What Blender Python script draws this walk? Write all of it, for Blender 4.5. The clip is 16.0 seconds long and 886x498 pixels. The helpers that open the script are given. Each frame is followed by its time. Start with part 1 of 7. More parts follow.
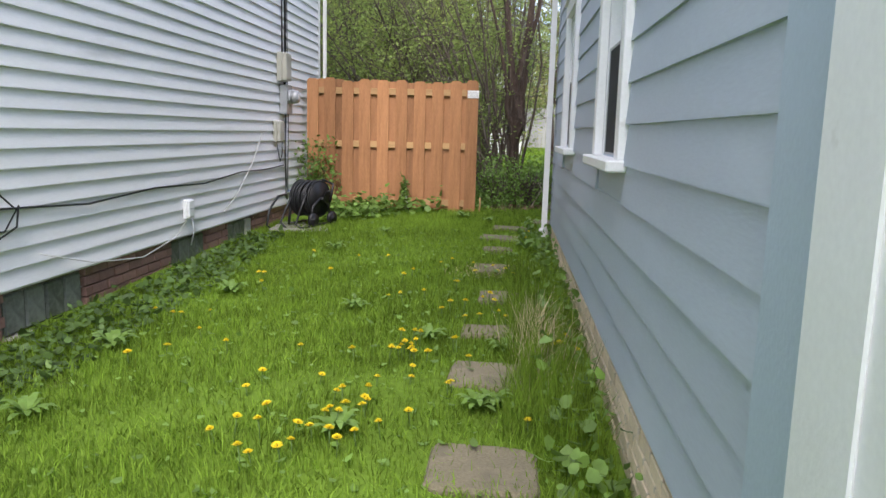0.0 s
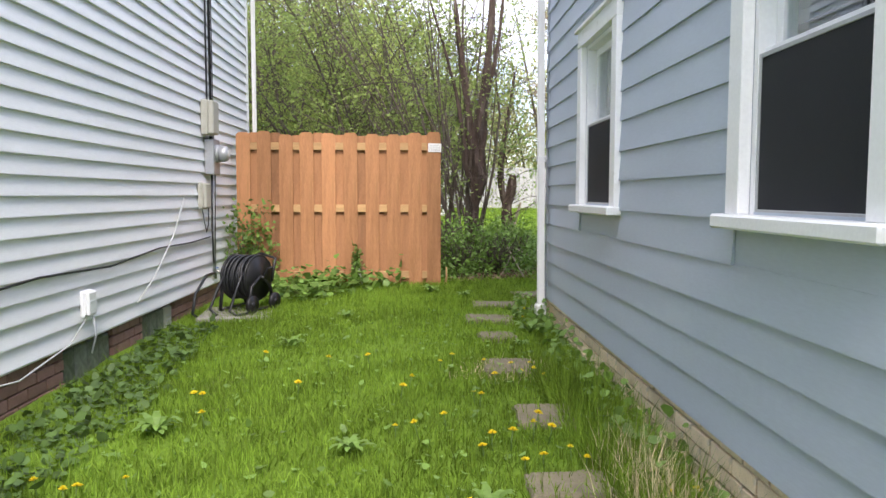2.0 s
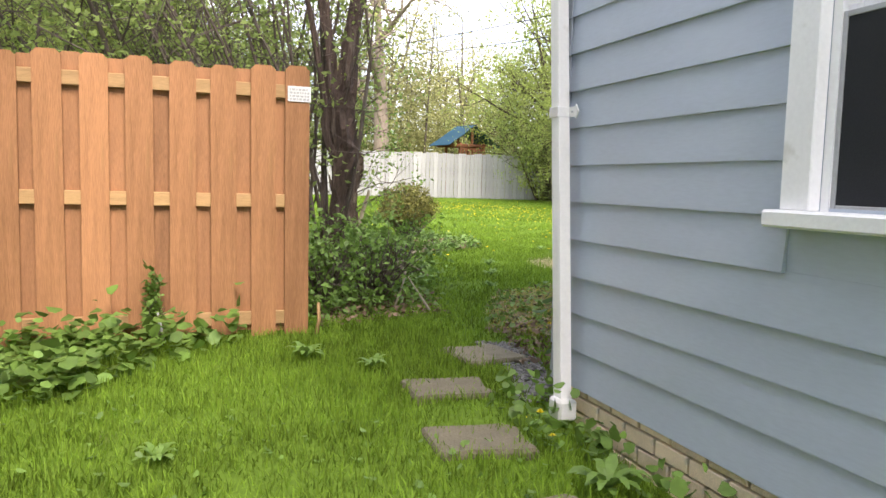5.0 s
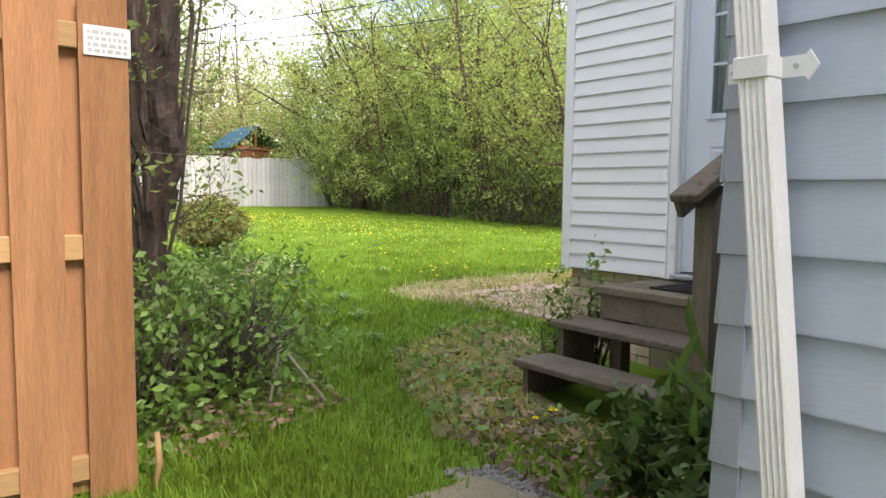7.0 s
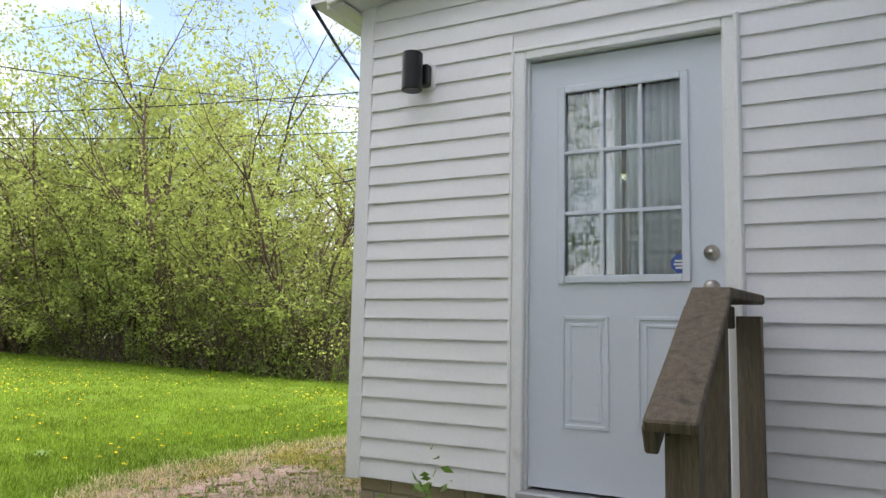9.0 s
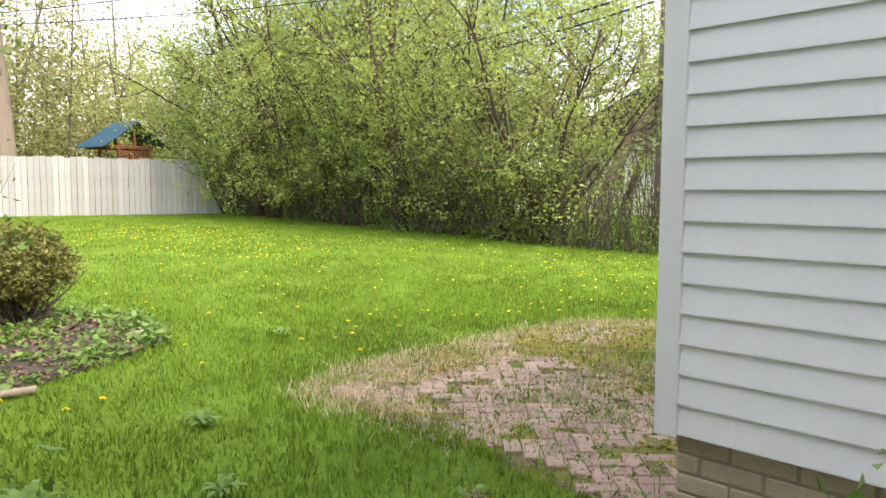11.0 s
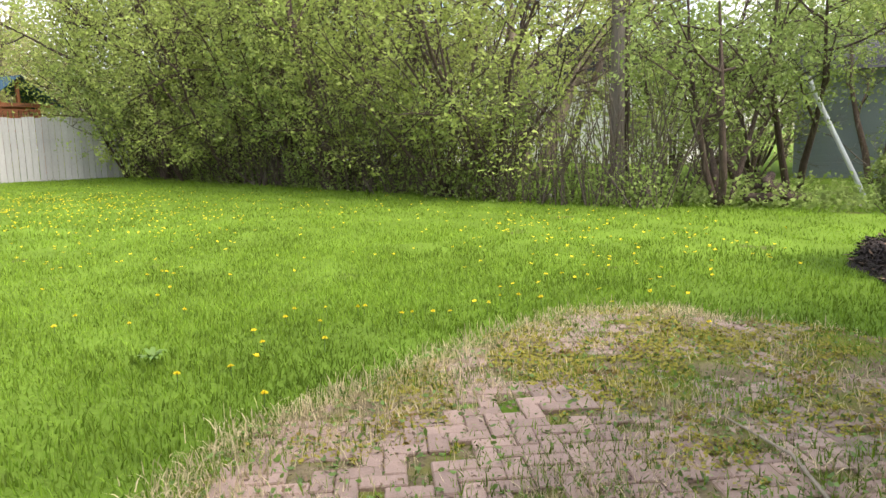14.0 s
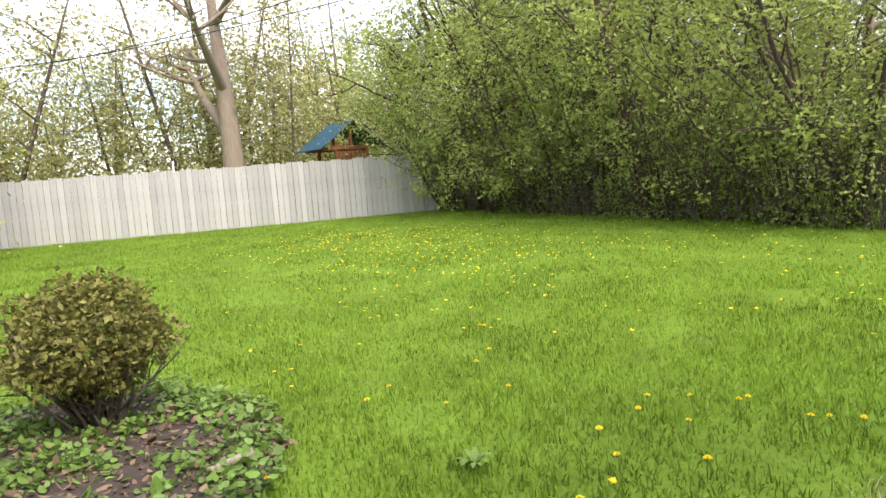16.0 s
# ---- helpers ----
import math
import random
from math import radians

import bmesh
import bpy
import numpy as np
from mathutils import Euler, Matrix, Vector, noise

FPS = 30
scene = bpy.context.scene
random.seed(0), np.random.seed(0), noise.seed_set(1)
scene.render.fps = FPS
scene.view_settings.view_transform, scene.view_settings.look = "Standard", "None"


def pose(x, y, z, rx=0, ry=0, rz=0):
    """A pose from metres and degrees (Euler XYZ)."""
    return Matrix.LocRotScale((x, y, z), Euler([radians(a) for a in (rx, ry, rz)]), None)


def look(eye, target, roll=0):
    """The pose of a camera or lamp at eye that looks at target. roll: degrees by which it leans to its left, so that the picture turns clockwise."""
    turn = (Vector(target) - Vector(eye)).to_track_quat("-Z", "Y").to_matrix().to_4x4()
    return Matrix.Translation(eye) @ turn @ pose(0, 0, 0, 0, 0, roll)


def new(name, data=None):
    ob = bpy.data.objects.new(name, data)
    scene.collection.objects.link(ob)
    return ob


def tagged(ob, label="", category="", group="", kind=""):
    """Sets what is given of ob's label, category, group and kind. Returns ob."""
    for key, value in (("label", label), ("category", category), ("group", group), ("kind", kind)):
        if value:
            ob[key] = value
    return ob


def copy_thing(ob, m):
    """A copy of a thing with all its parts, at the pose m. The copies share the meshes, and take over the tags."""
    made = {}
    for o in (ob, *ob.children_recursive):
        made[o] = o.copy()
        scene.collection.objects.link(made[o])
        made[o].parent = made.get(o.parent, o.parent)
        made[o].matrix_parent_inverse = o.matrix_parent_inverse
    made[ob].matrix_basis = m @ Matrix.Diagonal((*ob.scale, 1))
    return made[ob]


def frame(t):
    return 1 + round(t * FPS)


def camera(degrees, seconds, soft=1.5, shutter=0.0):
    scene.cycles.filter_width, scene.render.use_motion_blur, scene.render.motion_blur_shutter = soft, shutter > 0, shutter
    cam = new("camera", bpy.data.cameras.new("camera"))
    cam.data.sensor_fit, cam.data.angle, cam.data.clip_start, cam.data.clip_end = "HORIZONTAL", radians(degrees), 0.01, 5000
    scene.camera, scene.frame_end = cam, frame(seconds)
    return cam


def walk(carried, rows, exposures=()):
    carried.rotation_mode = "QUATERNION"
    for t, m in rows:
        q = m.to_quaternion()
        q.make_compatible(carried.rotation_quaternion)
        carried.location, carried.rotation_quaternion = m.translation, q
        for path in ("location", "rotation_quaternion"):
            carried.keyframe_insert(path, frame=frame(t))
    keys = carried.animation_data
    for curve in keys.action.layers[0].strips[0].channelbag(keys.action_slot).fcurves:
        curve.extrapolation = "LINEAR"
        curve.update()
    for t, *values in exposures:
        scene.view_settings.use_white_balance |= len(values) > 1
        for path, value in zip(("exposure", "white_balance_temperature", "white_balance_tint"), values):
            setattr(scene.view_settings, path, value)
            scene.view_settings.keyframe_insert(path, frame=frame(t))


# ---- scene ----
cam = camera(62.3, 16.0)

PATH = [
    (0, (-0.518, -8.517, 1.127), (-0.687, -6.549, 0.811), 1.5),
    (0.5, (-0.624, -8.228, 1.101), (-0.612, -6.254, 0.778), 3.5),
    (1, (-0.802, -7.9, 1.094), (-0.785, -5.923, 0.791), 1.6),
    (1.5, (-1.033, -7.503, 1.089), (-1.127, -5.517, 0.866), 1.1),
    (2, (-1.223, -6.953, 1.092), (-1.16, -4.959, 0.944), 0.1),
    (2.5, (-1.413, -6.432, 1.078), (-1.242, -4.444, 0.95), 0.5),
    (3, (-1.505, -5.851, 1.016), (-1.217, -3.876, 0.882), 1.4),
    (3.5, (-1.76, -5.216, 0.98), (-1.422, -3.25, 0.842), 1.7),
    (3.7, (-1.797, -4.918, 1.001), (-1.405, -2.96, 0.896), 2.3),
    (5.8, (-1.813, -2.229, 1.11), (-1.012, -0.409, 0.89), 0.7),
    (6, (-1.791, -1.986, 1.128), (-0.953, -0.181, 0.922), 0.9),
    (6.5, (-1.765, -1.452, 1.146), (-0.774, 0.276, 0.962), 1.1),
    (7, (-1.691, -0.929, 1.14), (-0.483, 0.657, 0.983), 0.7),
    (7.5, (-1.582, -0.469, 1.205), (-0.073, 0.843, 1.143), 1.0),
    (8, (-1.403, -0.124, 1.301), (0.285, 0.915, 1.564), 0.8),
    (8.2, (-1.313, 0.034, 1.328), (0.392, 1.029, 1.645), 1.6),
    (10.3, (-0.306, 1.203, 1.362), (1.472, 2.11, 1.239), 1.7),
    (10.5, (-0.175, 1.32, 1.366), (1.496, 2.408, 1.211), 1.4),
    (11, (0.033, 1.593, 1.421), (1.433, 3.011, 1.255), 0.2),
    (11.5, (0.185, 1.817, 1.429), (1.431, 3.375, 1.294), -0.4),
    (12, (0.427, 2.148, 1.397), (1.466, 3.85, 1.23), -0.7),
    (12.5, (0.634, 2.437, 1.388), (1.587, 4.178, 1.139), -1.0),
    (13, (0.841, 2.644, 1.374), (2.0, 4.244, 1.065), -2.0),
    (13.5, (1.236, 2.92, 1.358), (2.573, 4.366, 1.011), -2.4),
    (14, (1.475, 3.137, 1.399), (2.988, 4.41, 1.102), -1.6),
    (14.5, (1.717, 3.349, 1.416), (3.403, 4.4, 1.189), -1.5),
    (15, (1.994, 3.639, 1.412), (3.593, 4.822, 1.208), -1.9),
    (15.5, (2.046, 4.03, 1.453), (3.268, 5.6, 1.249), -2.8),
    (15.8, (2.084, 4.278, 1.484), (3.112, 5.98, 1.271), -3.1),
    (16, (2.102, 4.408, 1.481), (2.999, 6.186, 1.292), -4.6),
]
EXPOSURES = [(0.0, 1.1, 6300, 18), (1.0, 1.33, 6500, 18), (2.5, 1.45, 6450, 19), (3.5, 1.55, 6550, 19), (6.0, 1.62, 6800, 19), (7.5, 1.7, 6850, 18), (8.2, 1.33, 7050, 18), (10.5, 1.72, 7000, 18), (11.5, 1.45, 7000, 17), (12.5, 1.38, 6950, 17), (14.0, 1.48, 6800, 17), (15.0, 1.6, 6850, 18), (16.0, 1.33, 6850, 18)]
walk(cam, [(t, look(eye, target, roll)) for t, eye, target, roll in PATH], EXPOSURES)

# ---- world and sun ----
SUN_EL, SUN_AZ = radians(50), radians(174)   # azimuth clockwise from +y
world = bpy.data.worlds.new("sky")
scene.world = world
world.use_nodes = True
wn, wl = world.node_tree.nodes, world.node_tree.links
wn.clear()
sky = wn.new("ShaderNodeTexSky")
sky.sky_type, sky.sun_disc = "NISHITA", False
sky.sun_elevation, sky.sun_rotation = SUN_EL, SUN_AZ
sky.air_density, sky.dust_density = 1.0, 1.2
wco, wmap = wn.new("ShaderNodeTexCoord"), wn.new("ShaderNodeMapping")
wmap.inputs["Scale"].default_value = (1.0, 1.0, 2.2)
cloud = wn.new("ShaderNodeTexNoise")
cloud.inputs["Scale"].default_value, cloud.inputs["Detail"].default_value, cloud.inputs["Roughness"].default_value = 2.3, 7, 0.58
ramp = wn.new("ShaderNodeValToRGB")
ramp.color_ramp.elements[0].position, ramp.color_ramp.elements[1].position = 0.40, 0.58
wmix = wn.new("ShaderNodeMix")
wmix.data_type = "RGBA"
wmix.inputs["B"].default_value = (6.2, 6.55, 7.1, 1)
wbg, wout = wn.new("ShaderNodeBackground"), wn.new("ShaderNodeOutputWorld")
wbg.inputs["Strength"].default_value = 0.15
wl.new(wco.outputs["Generated"], wmap.inputs["Vector"])
wl.new(wmap.outputs["Vector"], cloud.inputs["Vector"])
wl.new(cloud.outputs["Fac"], ramp.inputs["Fac"])
wl.new(ramp.outputs["Color"], wmix.inputs["Factor"])
wl.new(sky.outputs["Color"], wmix.inputs["A"])
wl.new(wmix.outputs["Result"], wbg.inputs["Color"])
wl.new(wbg.outputs["Background"], wout.inputs["Surface"])

sun = new("sun", bpy.data.lights.new("sun", "SUN"))
sun.data.energy, sun.data.angle, sun.data.color = 2.1, radians(28), (1.0, 0.95, 0.87)
sun_from = Vector((math.sin(SUN_AZ) * math.cos(SUN_EL), math.cos(SUN_AZ) * math.cos(SUN_EL), math.sin(SUN_EL)))
sun.matrix_world = look(sun_from * 60, (0, 0, 0))


# ---- materials ----
def material(name, color, rough=0.8, vary=0.15, scale=8.0, fine=90.0, bump=0.2, metal=0.0, stain=None, stain_at=0.6,
             stain_scale=2.5, stretch=(1, 1, 1), per_piece=0.0, per_island=0.0, translucent=0.0, spec=0.4):
    """Two scales of noise over a base colour, optional stains, variation by piece or by island, fine bump."""
    m = bpy.data.materials.new(name)
    m.use_nodes = True
    n, l = m.node_tree.nodes, m.node_tree.links
    bsdf = n["Principled BSDF"]
    co, mp = n.new("ShaderNodeTexCoord"), n.new("ShaderNodeMapping")
    mp.inputs["Scale"].default_value = stretch
    l.new(co.outputs["Object"], mp.inputs["Vector"])
    big, small = n.new("ShaderNodeTexNoise"), n.new("ShaderNodeTexNoise")
    big.inputs["Scale"].default_value, big.inputs["Detail"].default_value = scale, 5
    small.inputs["Scale"].default_value, small.inputs["Detail"].default_value = fine, 3
    for t in (big, small):
        l.new(mp.outputs["Vector"], t.inputs["Vector"])
    add = n.new("ShaderNodeMath")
    add.operation = "ADD"
    l.new(big.outputs["Fac"], add.inputs[0])
    l.new(small.outputs["Fac"], add.inputs[1])
    last = add.outputs[0]
    if per_piece or per_island:
        src = n.new("ShaderNodeObjectInfo") if per_piece else n.new("ShaderNodeNewGeometry")
        mul = n.new("ShaderNodeMath")
        mul.operation, mul.inputs[1].default_value = "MULTIPLY_ADD", (per_piece or per_island)
        l.new(src.outputs["Random" if per_piece else "Random Per Island"], mul.inputs[0])
        l.new(last, mul.inputs[2])
        sub = n.new("ShaderNodeMath")
        sub.operation, sub.inputs[1].default_value = "SUBTRACT", (per_piece or per_island) / 2
        l.new(mul.outputs[0], sub.inputs[0])
        last = sub.outputs[0]
    mr = n.new("ShaderNodeMapRange")
    mr.inputs["From Min"].default_value, mr.inputs["From Max"].default_value = 0.6, 1.4
    mr.inputs["To Min"].default_value, mr.inputs["To Max"].default_value = 1 - vary, 1 + vary
    l.new(last, mr.inputs["Value"])
    tint = n.new("ShaderNodeMix")
    tint.data_type, tint.blend_type = "RGBA", "MULTIPLY"
    tint.inputs["Factor"].default_value = 1
    tint.inputs["A"].default_value = (*color, 1)
    l.new(mr.outputs["Result"], tint.inputs["B"])
    out = tint.outputs["Result"]
    if stain:
        sn, sr, sm = n.new("ShaderNodeTexNoise"), n.new("ShaderNodeValToRGB"), n.new("ShaderNodeMix")
        sn.inputs["Scale"].default_value, sn.inputs["Detail"].default_value = stain_scale, 6
        sr.color_ramp.elements[0].position, sr.color_ramp.elements[1].position = stain_at, stain_at + 0.12
        sm.data_type = "RGBA"
        sm.inputs["B"].default_value = (*stain, 1)
        l.new(mp.outputs["Vector"], sn.inputs["Vector"])
        l.new(sn.outputs["Fac"], sr.inputs["Fac"])
        l.new(sr.outputs["Color"], sm.inputs["Factor"])
        l.new(out, sm.inputs["A"])
        out = sm.outputs["Result"]
    l.new(out, bsdf.inputs["Base Color"])
    bsdf.inputs["Roughness"].default_value, bsdf.inputs["Metallic"].default_value = rough, metal
    bsdf.inputs["Specular IOR Level"].default_value = spec
    if bump:
        b = n.new("ShaderNodeBump")
        b.inputs["Strength"].default_value, b.inputs["Distance"].default_value = bump, 0.01
        l.new(add.outputs[0], b.inputs["Height"])
        l.new(b.outputs["Normal"], bsdf.inputs["Normal"])
    if translucent:
        tr, mx = n.new("ShaderNodeBsdfTranslucent"), n.new("ShaderNodeMixShader")
        l.new(out, tr.inputs["Color"])
        mx.inputs["Fac"].default_value = translucent
        l.new(bsdf.outputs["BSDF"], mx.inputs[1])
        l.new(tr.outputs["BSDF"], mx.inputs[2])
        l.new(mx.outputs["Shader"], n["Material Output"].inputs["Surface"])
    return m


def glass(name, tint=(0.9, 0.95, 0.95), rough=0.0):
    """Clear pane: see-through, with a mirror gloss that grows at grazing angles."""
    m = bpy.data.materials.new(name)
    m.use_nodes = True
    n, l = m.node_tree.nodes, m.node_tree.links
    n.remove(n["Principled BSDF"])
    t, g, f, x = n.new("ShaderNodeBsdfTransparent"), n.new("ShaderNodeBsdfGlossy"), n.new("ShaderNodeLayerWeight"), n.new("ShaderNodeMixShader")
    t.inputs["Color"].default_value, g.inputs["Roughness"].default_value = (*tint, 1), rough
    power, scale = n.new("ShaderNodeMath"), n.new("ShaderNodeMath")
    power.operation, power.inputs[1].default_value = "POWER", 3.0
    scale.operation, scale.inputs[1].default_value, scale.inputs[2].default_value = "MULTIPLY_ADD", 0.6, 0.11
    l.new(f.outputs["Facing"], power.inputs[0])
    l.new(power.outputs[0], scale.inputs[0])
    l.new(scale.outputs[0], x.inputs["Fac"])
    l.new(t.outputs["BSDF"], x.inputs[1])
    l.new(g.outputs["BSDF"], x.inputs[2])
    l.new(x.outputs["Shader"], n["Material Output"].inputs["Surface"])
    return m


M_WHITE_VINYL = material("white_vinyl_siding", (0.83, 0.84, 0.85), 0.5, 0.05, 1.5, 40, 0.05, stain=(0.6, 0.61, 0.6), stain_at=0.66, stain_scale=1.2, stretch=(1, 0.4, 3), per_piece=0.15)
M_NEW_VINYL = material("clean_white_siding", (0.84, 0.84, 0.85), 0.5, 0.04, 2, 60, 0.05, per_piece=0.12)
M_GREY_BOARD = material("grey_painted_clapboard", (0.44, 0.50, 0.58), 0.5, 0.06, 2.2, 55, 0.06, stain=(0.49, 0.55, 0.63), stain_at=0.6, stain_scale=1.6, stretch=(1, 0.35, 2), per_piece=0.3)
M_CAP = material("grey_painted_metal_cap", (0.32, 0.355, 0.405), 0.5, 0.07, 4, 60, 0.06, per_piece=0.3)
M_CORNER_BOARD = material("blue_grey_trim_paint", (0.43, 0.52, 0.61), 0.5, 0.05, 3, 70, 0.12)
M_WHITE_PAINT = material("white_gloss_trim_paint", (0.85, 0.86, 0.86), 0.4, 0.05, 3, 60, 0.12, stain=(0.62, 0.62, 0.58), stain_at=0.68, stain_scale=7)
M_DOWNSPOUT = material("white_enamel_downspout", (0.78, 0.77, 0.74), 0.35, 0.05, 4, 60, 0.06, stain=(0.55, 0.52, 0.45), stain_at=0.68, stain_scale=5)
M_STRAP = material("white_vinyl_strap", (0.76, 0.76, 0.74), 0.4, 0.06, 6, 80, 0.1, stain=(0.45, 0.4, 0.33), stain_at=0.7, stain_scale=22)
M_TAN_BRICK = material("tan_brick", (0.74, 0.60, 0.42), 0.88, 0.18, 9, 120, 0.5, stain=(0.56, 0.49, 0.39), stain_at=0.6, stain_scale=8, per_piece=0.8)
M_GREY_TAN_BRICK = material("buff_painted_brick", (0.48, 0.395, 0.285), 0.85, 0.14, 9, 120, 0.45, per_piece=0.6)
M_RED_BRICK = material("dark_red_brick", (0.25, 0.145, 0.115), 0.88, 0.22, 9, 120, 0.5, stain=(0.2, 0.15, 0.12), stain_at=0.6, stain_scale=7, per_piece=0.8)
M_MORTAR = material("grey_mortar", (0.27, 0.245, 0.21), 0.95, 0.15, 14, 150, 0.4)
M_BUFF_MORTAR = material("buff_mortar", (0.33, 0.28, 0.21), 0.95, 0.15, 14, 150, 0.4)
M_CONCRETE = material("weathered_concrete", (0.3, 0.285, 0.255), 0.95, 0.2, 5, 80, 0.5, stain=(0.16, 0.15, 0.12), stain_at=0.58, stain_scale=3)
M_GLASS_BLOCK = material("cloudy_glass_block", (0.16, 0.17, 0.155), 0.25, 0.35, 11, 30, 0.5, spec=0.6, per_piece=0.6)
M_CEDAR = material("orange_stained_cedar", (0.42, 0.205, 0.095), 0.72, 0.3, 3, 30, 0.5, stretch=(9, 9, 0.6), stain=(0.29, 0.205, 0.07), stain_at=0.56, stain_scale=0.9, per_piece=0.5, spec=0.2)
# Back pickets: the same cedar hue, about a fifth darker than the front.
M_CEDAR_BACK = material("darker_cedar", (0.34, 0.165, 0.075), 0.75, 0.34, 3, 34, 0.35, stretch=(7, 7, 0.7), stain=(0.24, 0.2, 0.09), stain_at=0.56, stain_scale=0.9, per_piece=0.75)
M_RAIL_WOOD = material("pale_treated_pine", (0.47, 0.29, 0.13), 0.75, 0.2, 3, 40, 0.35, stretch=(0.7, 7, 7), per_piece=0.5)
M_WHITE_FENCE = material("weathered_whitewashed_board", (0.4, 0.395, 0.385), 0.85, 0.2, 1.6, 30, 0.25, stretch=(4, 4, 0.6), stain=(0.27, 0.255, 0.23), stain_at=0.57, stain_scale=1.6, per_piece=0.5)
M_OLD_WOOD = material("weathered_grey_brown_wood", (0.145, 0.12, 0.085), 0.85, 0.35, 3, 32, 0.6, stretch=(1.2, 1.2, 1.2), stain=(0.075, 0.075, 0.035), stain_at=0.57, stain_scale=3, per_piece=0.5)
M_POST_WOOD = material("weathered_post_wood", (0.18, 0.145, 0.105), 0.85, 0.38, 4, 26, 0.6, stretch=(9, 9, 0.8), stain=(0.08, 0.075, 0.05), stain_at=0.58, stain_scale=1.5, per_piece=0.4)
M_DOOR = material("pale_blue_white_door_paint", (0.67, 0.72, 0.79), 0.42, 0.03, 2, 60, 0.05)
M_BLACK_PLASTIC = material("black_plastic", (0.012, 0.012, 0.013), 0.4, 0.2, 10, 90, 0.1)
M_HOSE = material("black_rubber_hose", (0.016, 0.017, 0.019), 0.45, 0.25, 12, 90, 0.1, spec=0.5)
M_BEIGE_BOX = material("beige_plastic_box", (0.46, 0.45, 0.38), 0.5, 0.06, 5, 60, 0.06, stain=(0.36, 0.34, 0.27), stain_at=0.64, stain_scale=6)
M_GALV = material("galvanised_grey_metal", (0.42, 0.43, 0.44), 0.45, 0.12, 8, 60, 0.1, metal=0.4)
M_CABLE = material("black_cable", (0.018, 0.018, 0.02), 0.6, 0.2, 20, 90, 0.0)
M_WHITE_CABLE = material("off_white_cable", (0.62, 0.62, 0.6), 0.6, 0.1, 20, 90, 0.0)
M_BRASS = material("brushed_nickel", (0.5, 0.47, 0.42), 0.3, 0.08, 20, 90, 0.05, metal=1.0)
M_MAT = material("black_rubber_doormat", (0.012, 0.012, 0.013), 0.9, 0.3, 30, 300, 0.8)
M_SIGN_BLUE = material("blue_sticker", (0.05, 0.12, 0.4), 0.4, 0.03, 5, 60, 0.0)
M_CURTAIN = material("white_lace_curtain", (0.85, 0.86, 0.87), 0.9, 0.08, 6, 120, 0.3, translucent=0.3)
# Dark wall colour that carries the dimness of an unlit room.
M_DARK_ROOM = material("shade_toned_inner_wall", (0.07, 0.07, 0.075), 0.9, 0.1, 2, 40, 0.0)
M_BLIND = material("pale_window_blind", (0.2, 0.2, 0.21), 0.7, 0.05, 4, 60, 0.0)
M_SCREEN = material("dark_insect_screen", (0.022, 0.024, 0.027), 0.7, 0.15, 3, 200, 0.1, spec=0.2)
M_GLASS = glass("window_glass")
M_SHINGLE = material("charcoal_shingle", (0.05, 0.05, 0.055), 0.95, 0.3, 8, 120, 0.6)
M_STONE = material("grey_brown_flagstone", (0.2, 0.175, 0.115), 0.92, 0.28, 6, 80, 0.7, stain=(0.16, 0.14, 0.095), stain_at=0.55, stain_scale=5, per_piece=0.5)
M_PAVER = material("faded_pink_brick_paver", (0.40, 0.28, 0.22), 0.92, 0.22, 10, 130, 0.5, stain=(0.22, 0.19, 0.13), stain_at=0.6, stain_scale=9, per_piece=0.7)
M_PAVER_REST = material("faded_brick_paver_far", (0.38, 0.275, 0.215), 0.92, 0.22, 10, 130, 0.5, stain=(0.2, 0.18, 0.11), stain_at=0.56, stain_scale=5, per_island=0.7)
M_GRAVEL = material("grey_gravel", (0.19, 0.18, 0.165), 0.9, 0.3, 30, 200, 0.3, per_island=1.2)
M_MULCH = material("dark_bark_mulch", (0.032, 0.024, 0.02), 0.95, 0.4, 20, 150, 0.8, per_island=1.4)
M_BARK = material("grey_brown_bark", (0.12, 0.095, 0.075), 0.95, 0.35, 6, 40, 1.0, stretch=(5, 5, 0.8), stain=(0.17, 0.15, 0.125), stain_at=0.57, stain_scale=2)
M_DARK_BARK = material("dark_wet_bark", (0.075, 0.052, 0.04), 0.95, 0.55, 7, 40, 1.0, stretch=(5, 5, 0.8), stain=(0.17, 0.135, 0.105), stain_at=0.58, stain_scale=3)
M_PALE_BARK = material("pale_trunk_bark", (0.25, 0.2, 0.15), 0.95, 0.25, 3, 30, 0.8, stretch=(5, 5, 0.6))
M_POLE = material("weathered_utility_pole", (0.17, 0.145, 0.125), 0.9, 0.25, 3, 30, 0.5, stretch=(7, 7, 0.5), stain=(0.12, 0.06, 0.045), stain_at=0.6, stain_scale=0.7)
M_GUY = material("pale_plastic_guy_guard", (0.62, 0.63, 0.66), 0.5, 0.06, 4, 60, 0.0)
M_GRASS = material("lawn_grass_blade", (0.18, 0.285, 0.034), 0.55, 0.5, 0.55, 5, 0.0, per_island=0.75, translucent=0.4, spec=0.1)
M_DRY_GRASS = material("dry_straw_grass", (0.66, 0.55, 0.34), 0.8, 0.3, 2, 20, 0.0, per_island=0.9, translucent=0.25)
M_WEED = material("broad_weed_leaf", (0.165, 0.28, 0.055), 0.5, 0.3, 3, 30, 0.0, per_island=1.0, translucent=0.3)
M_WEED_DARK = material("dark_weed_leaf", (0.095, 0.165, 0.04), 0.5, 0.3, 3, 30, 0.0, per_island=1.0, translucent=0.25)
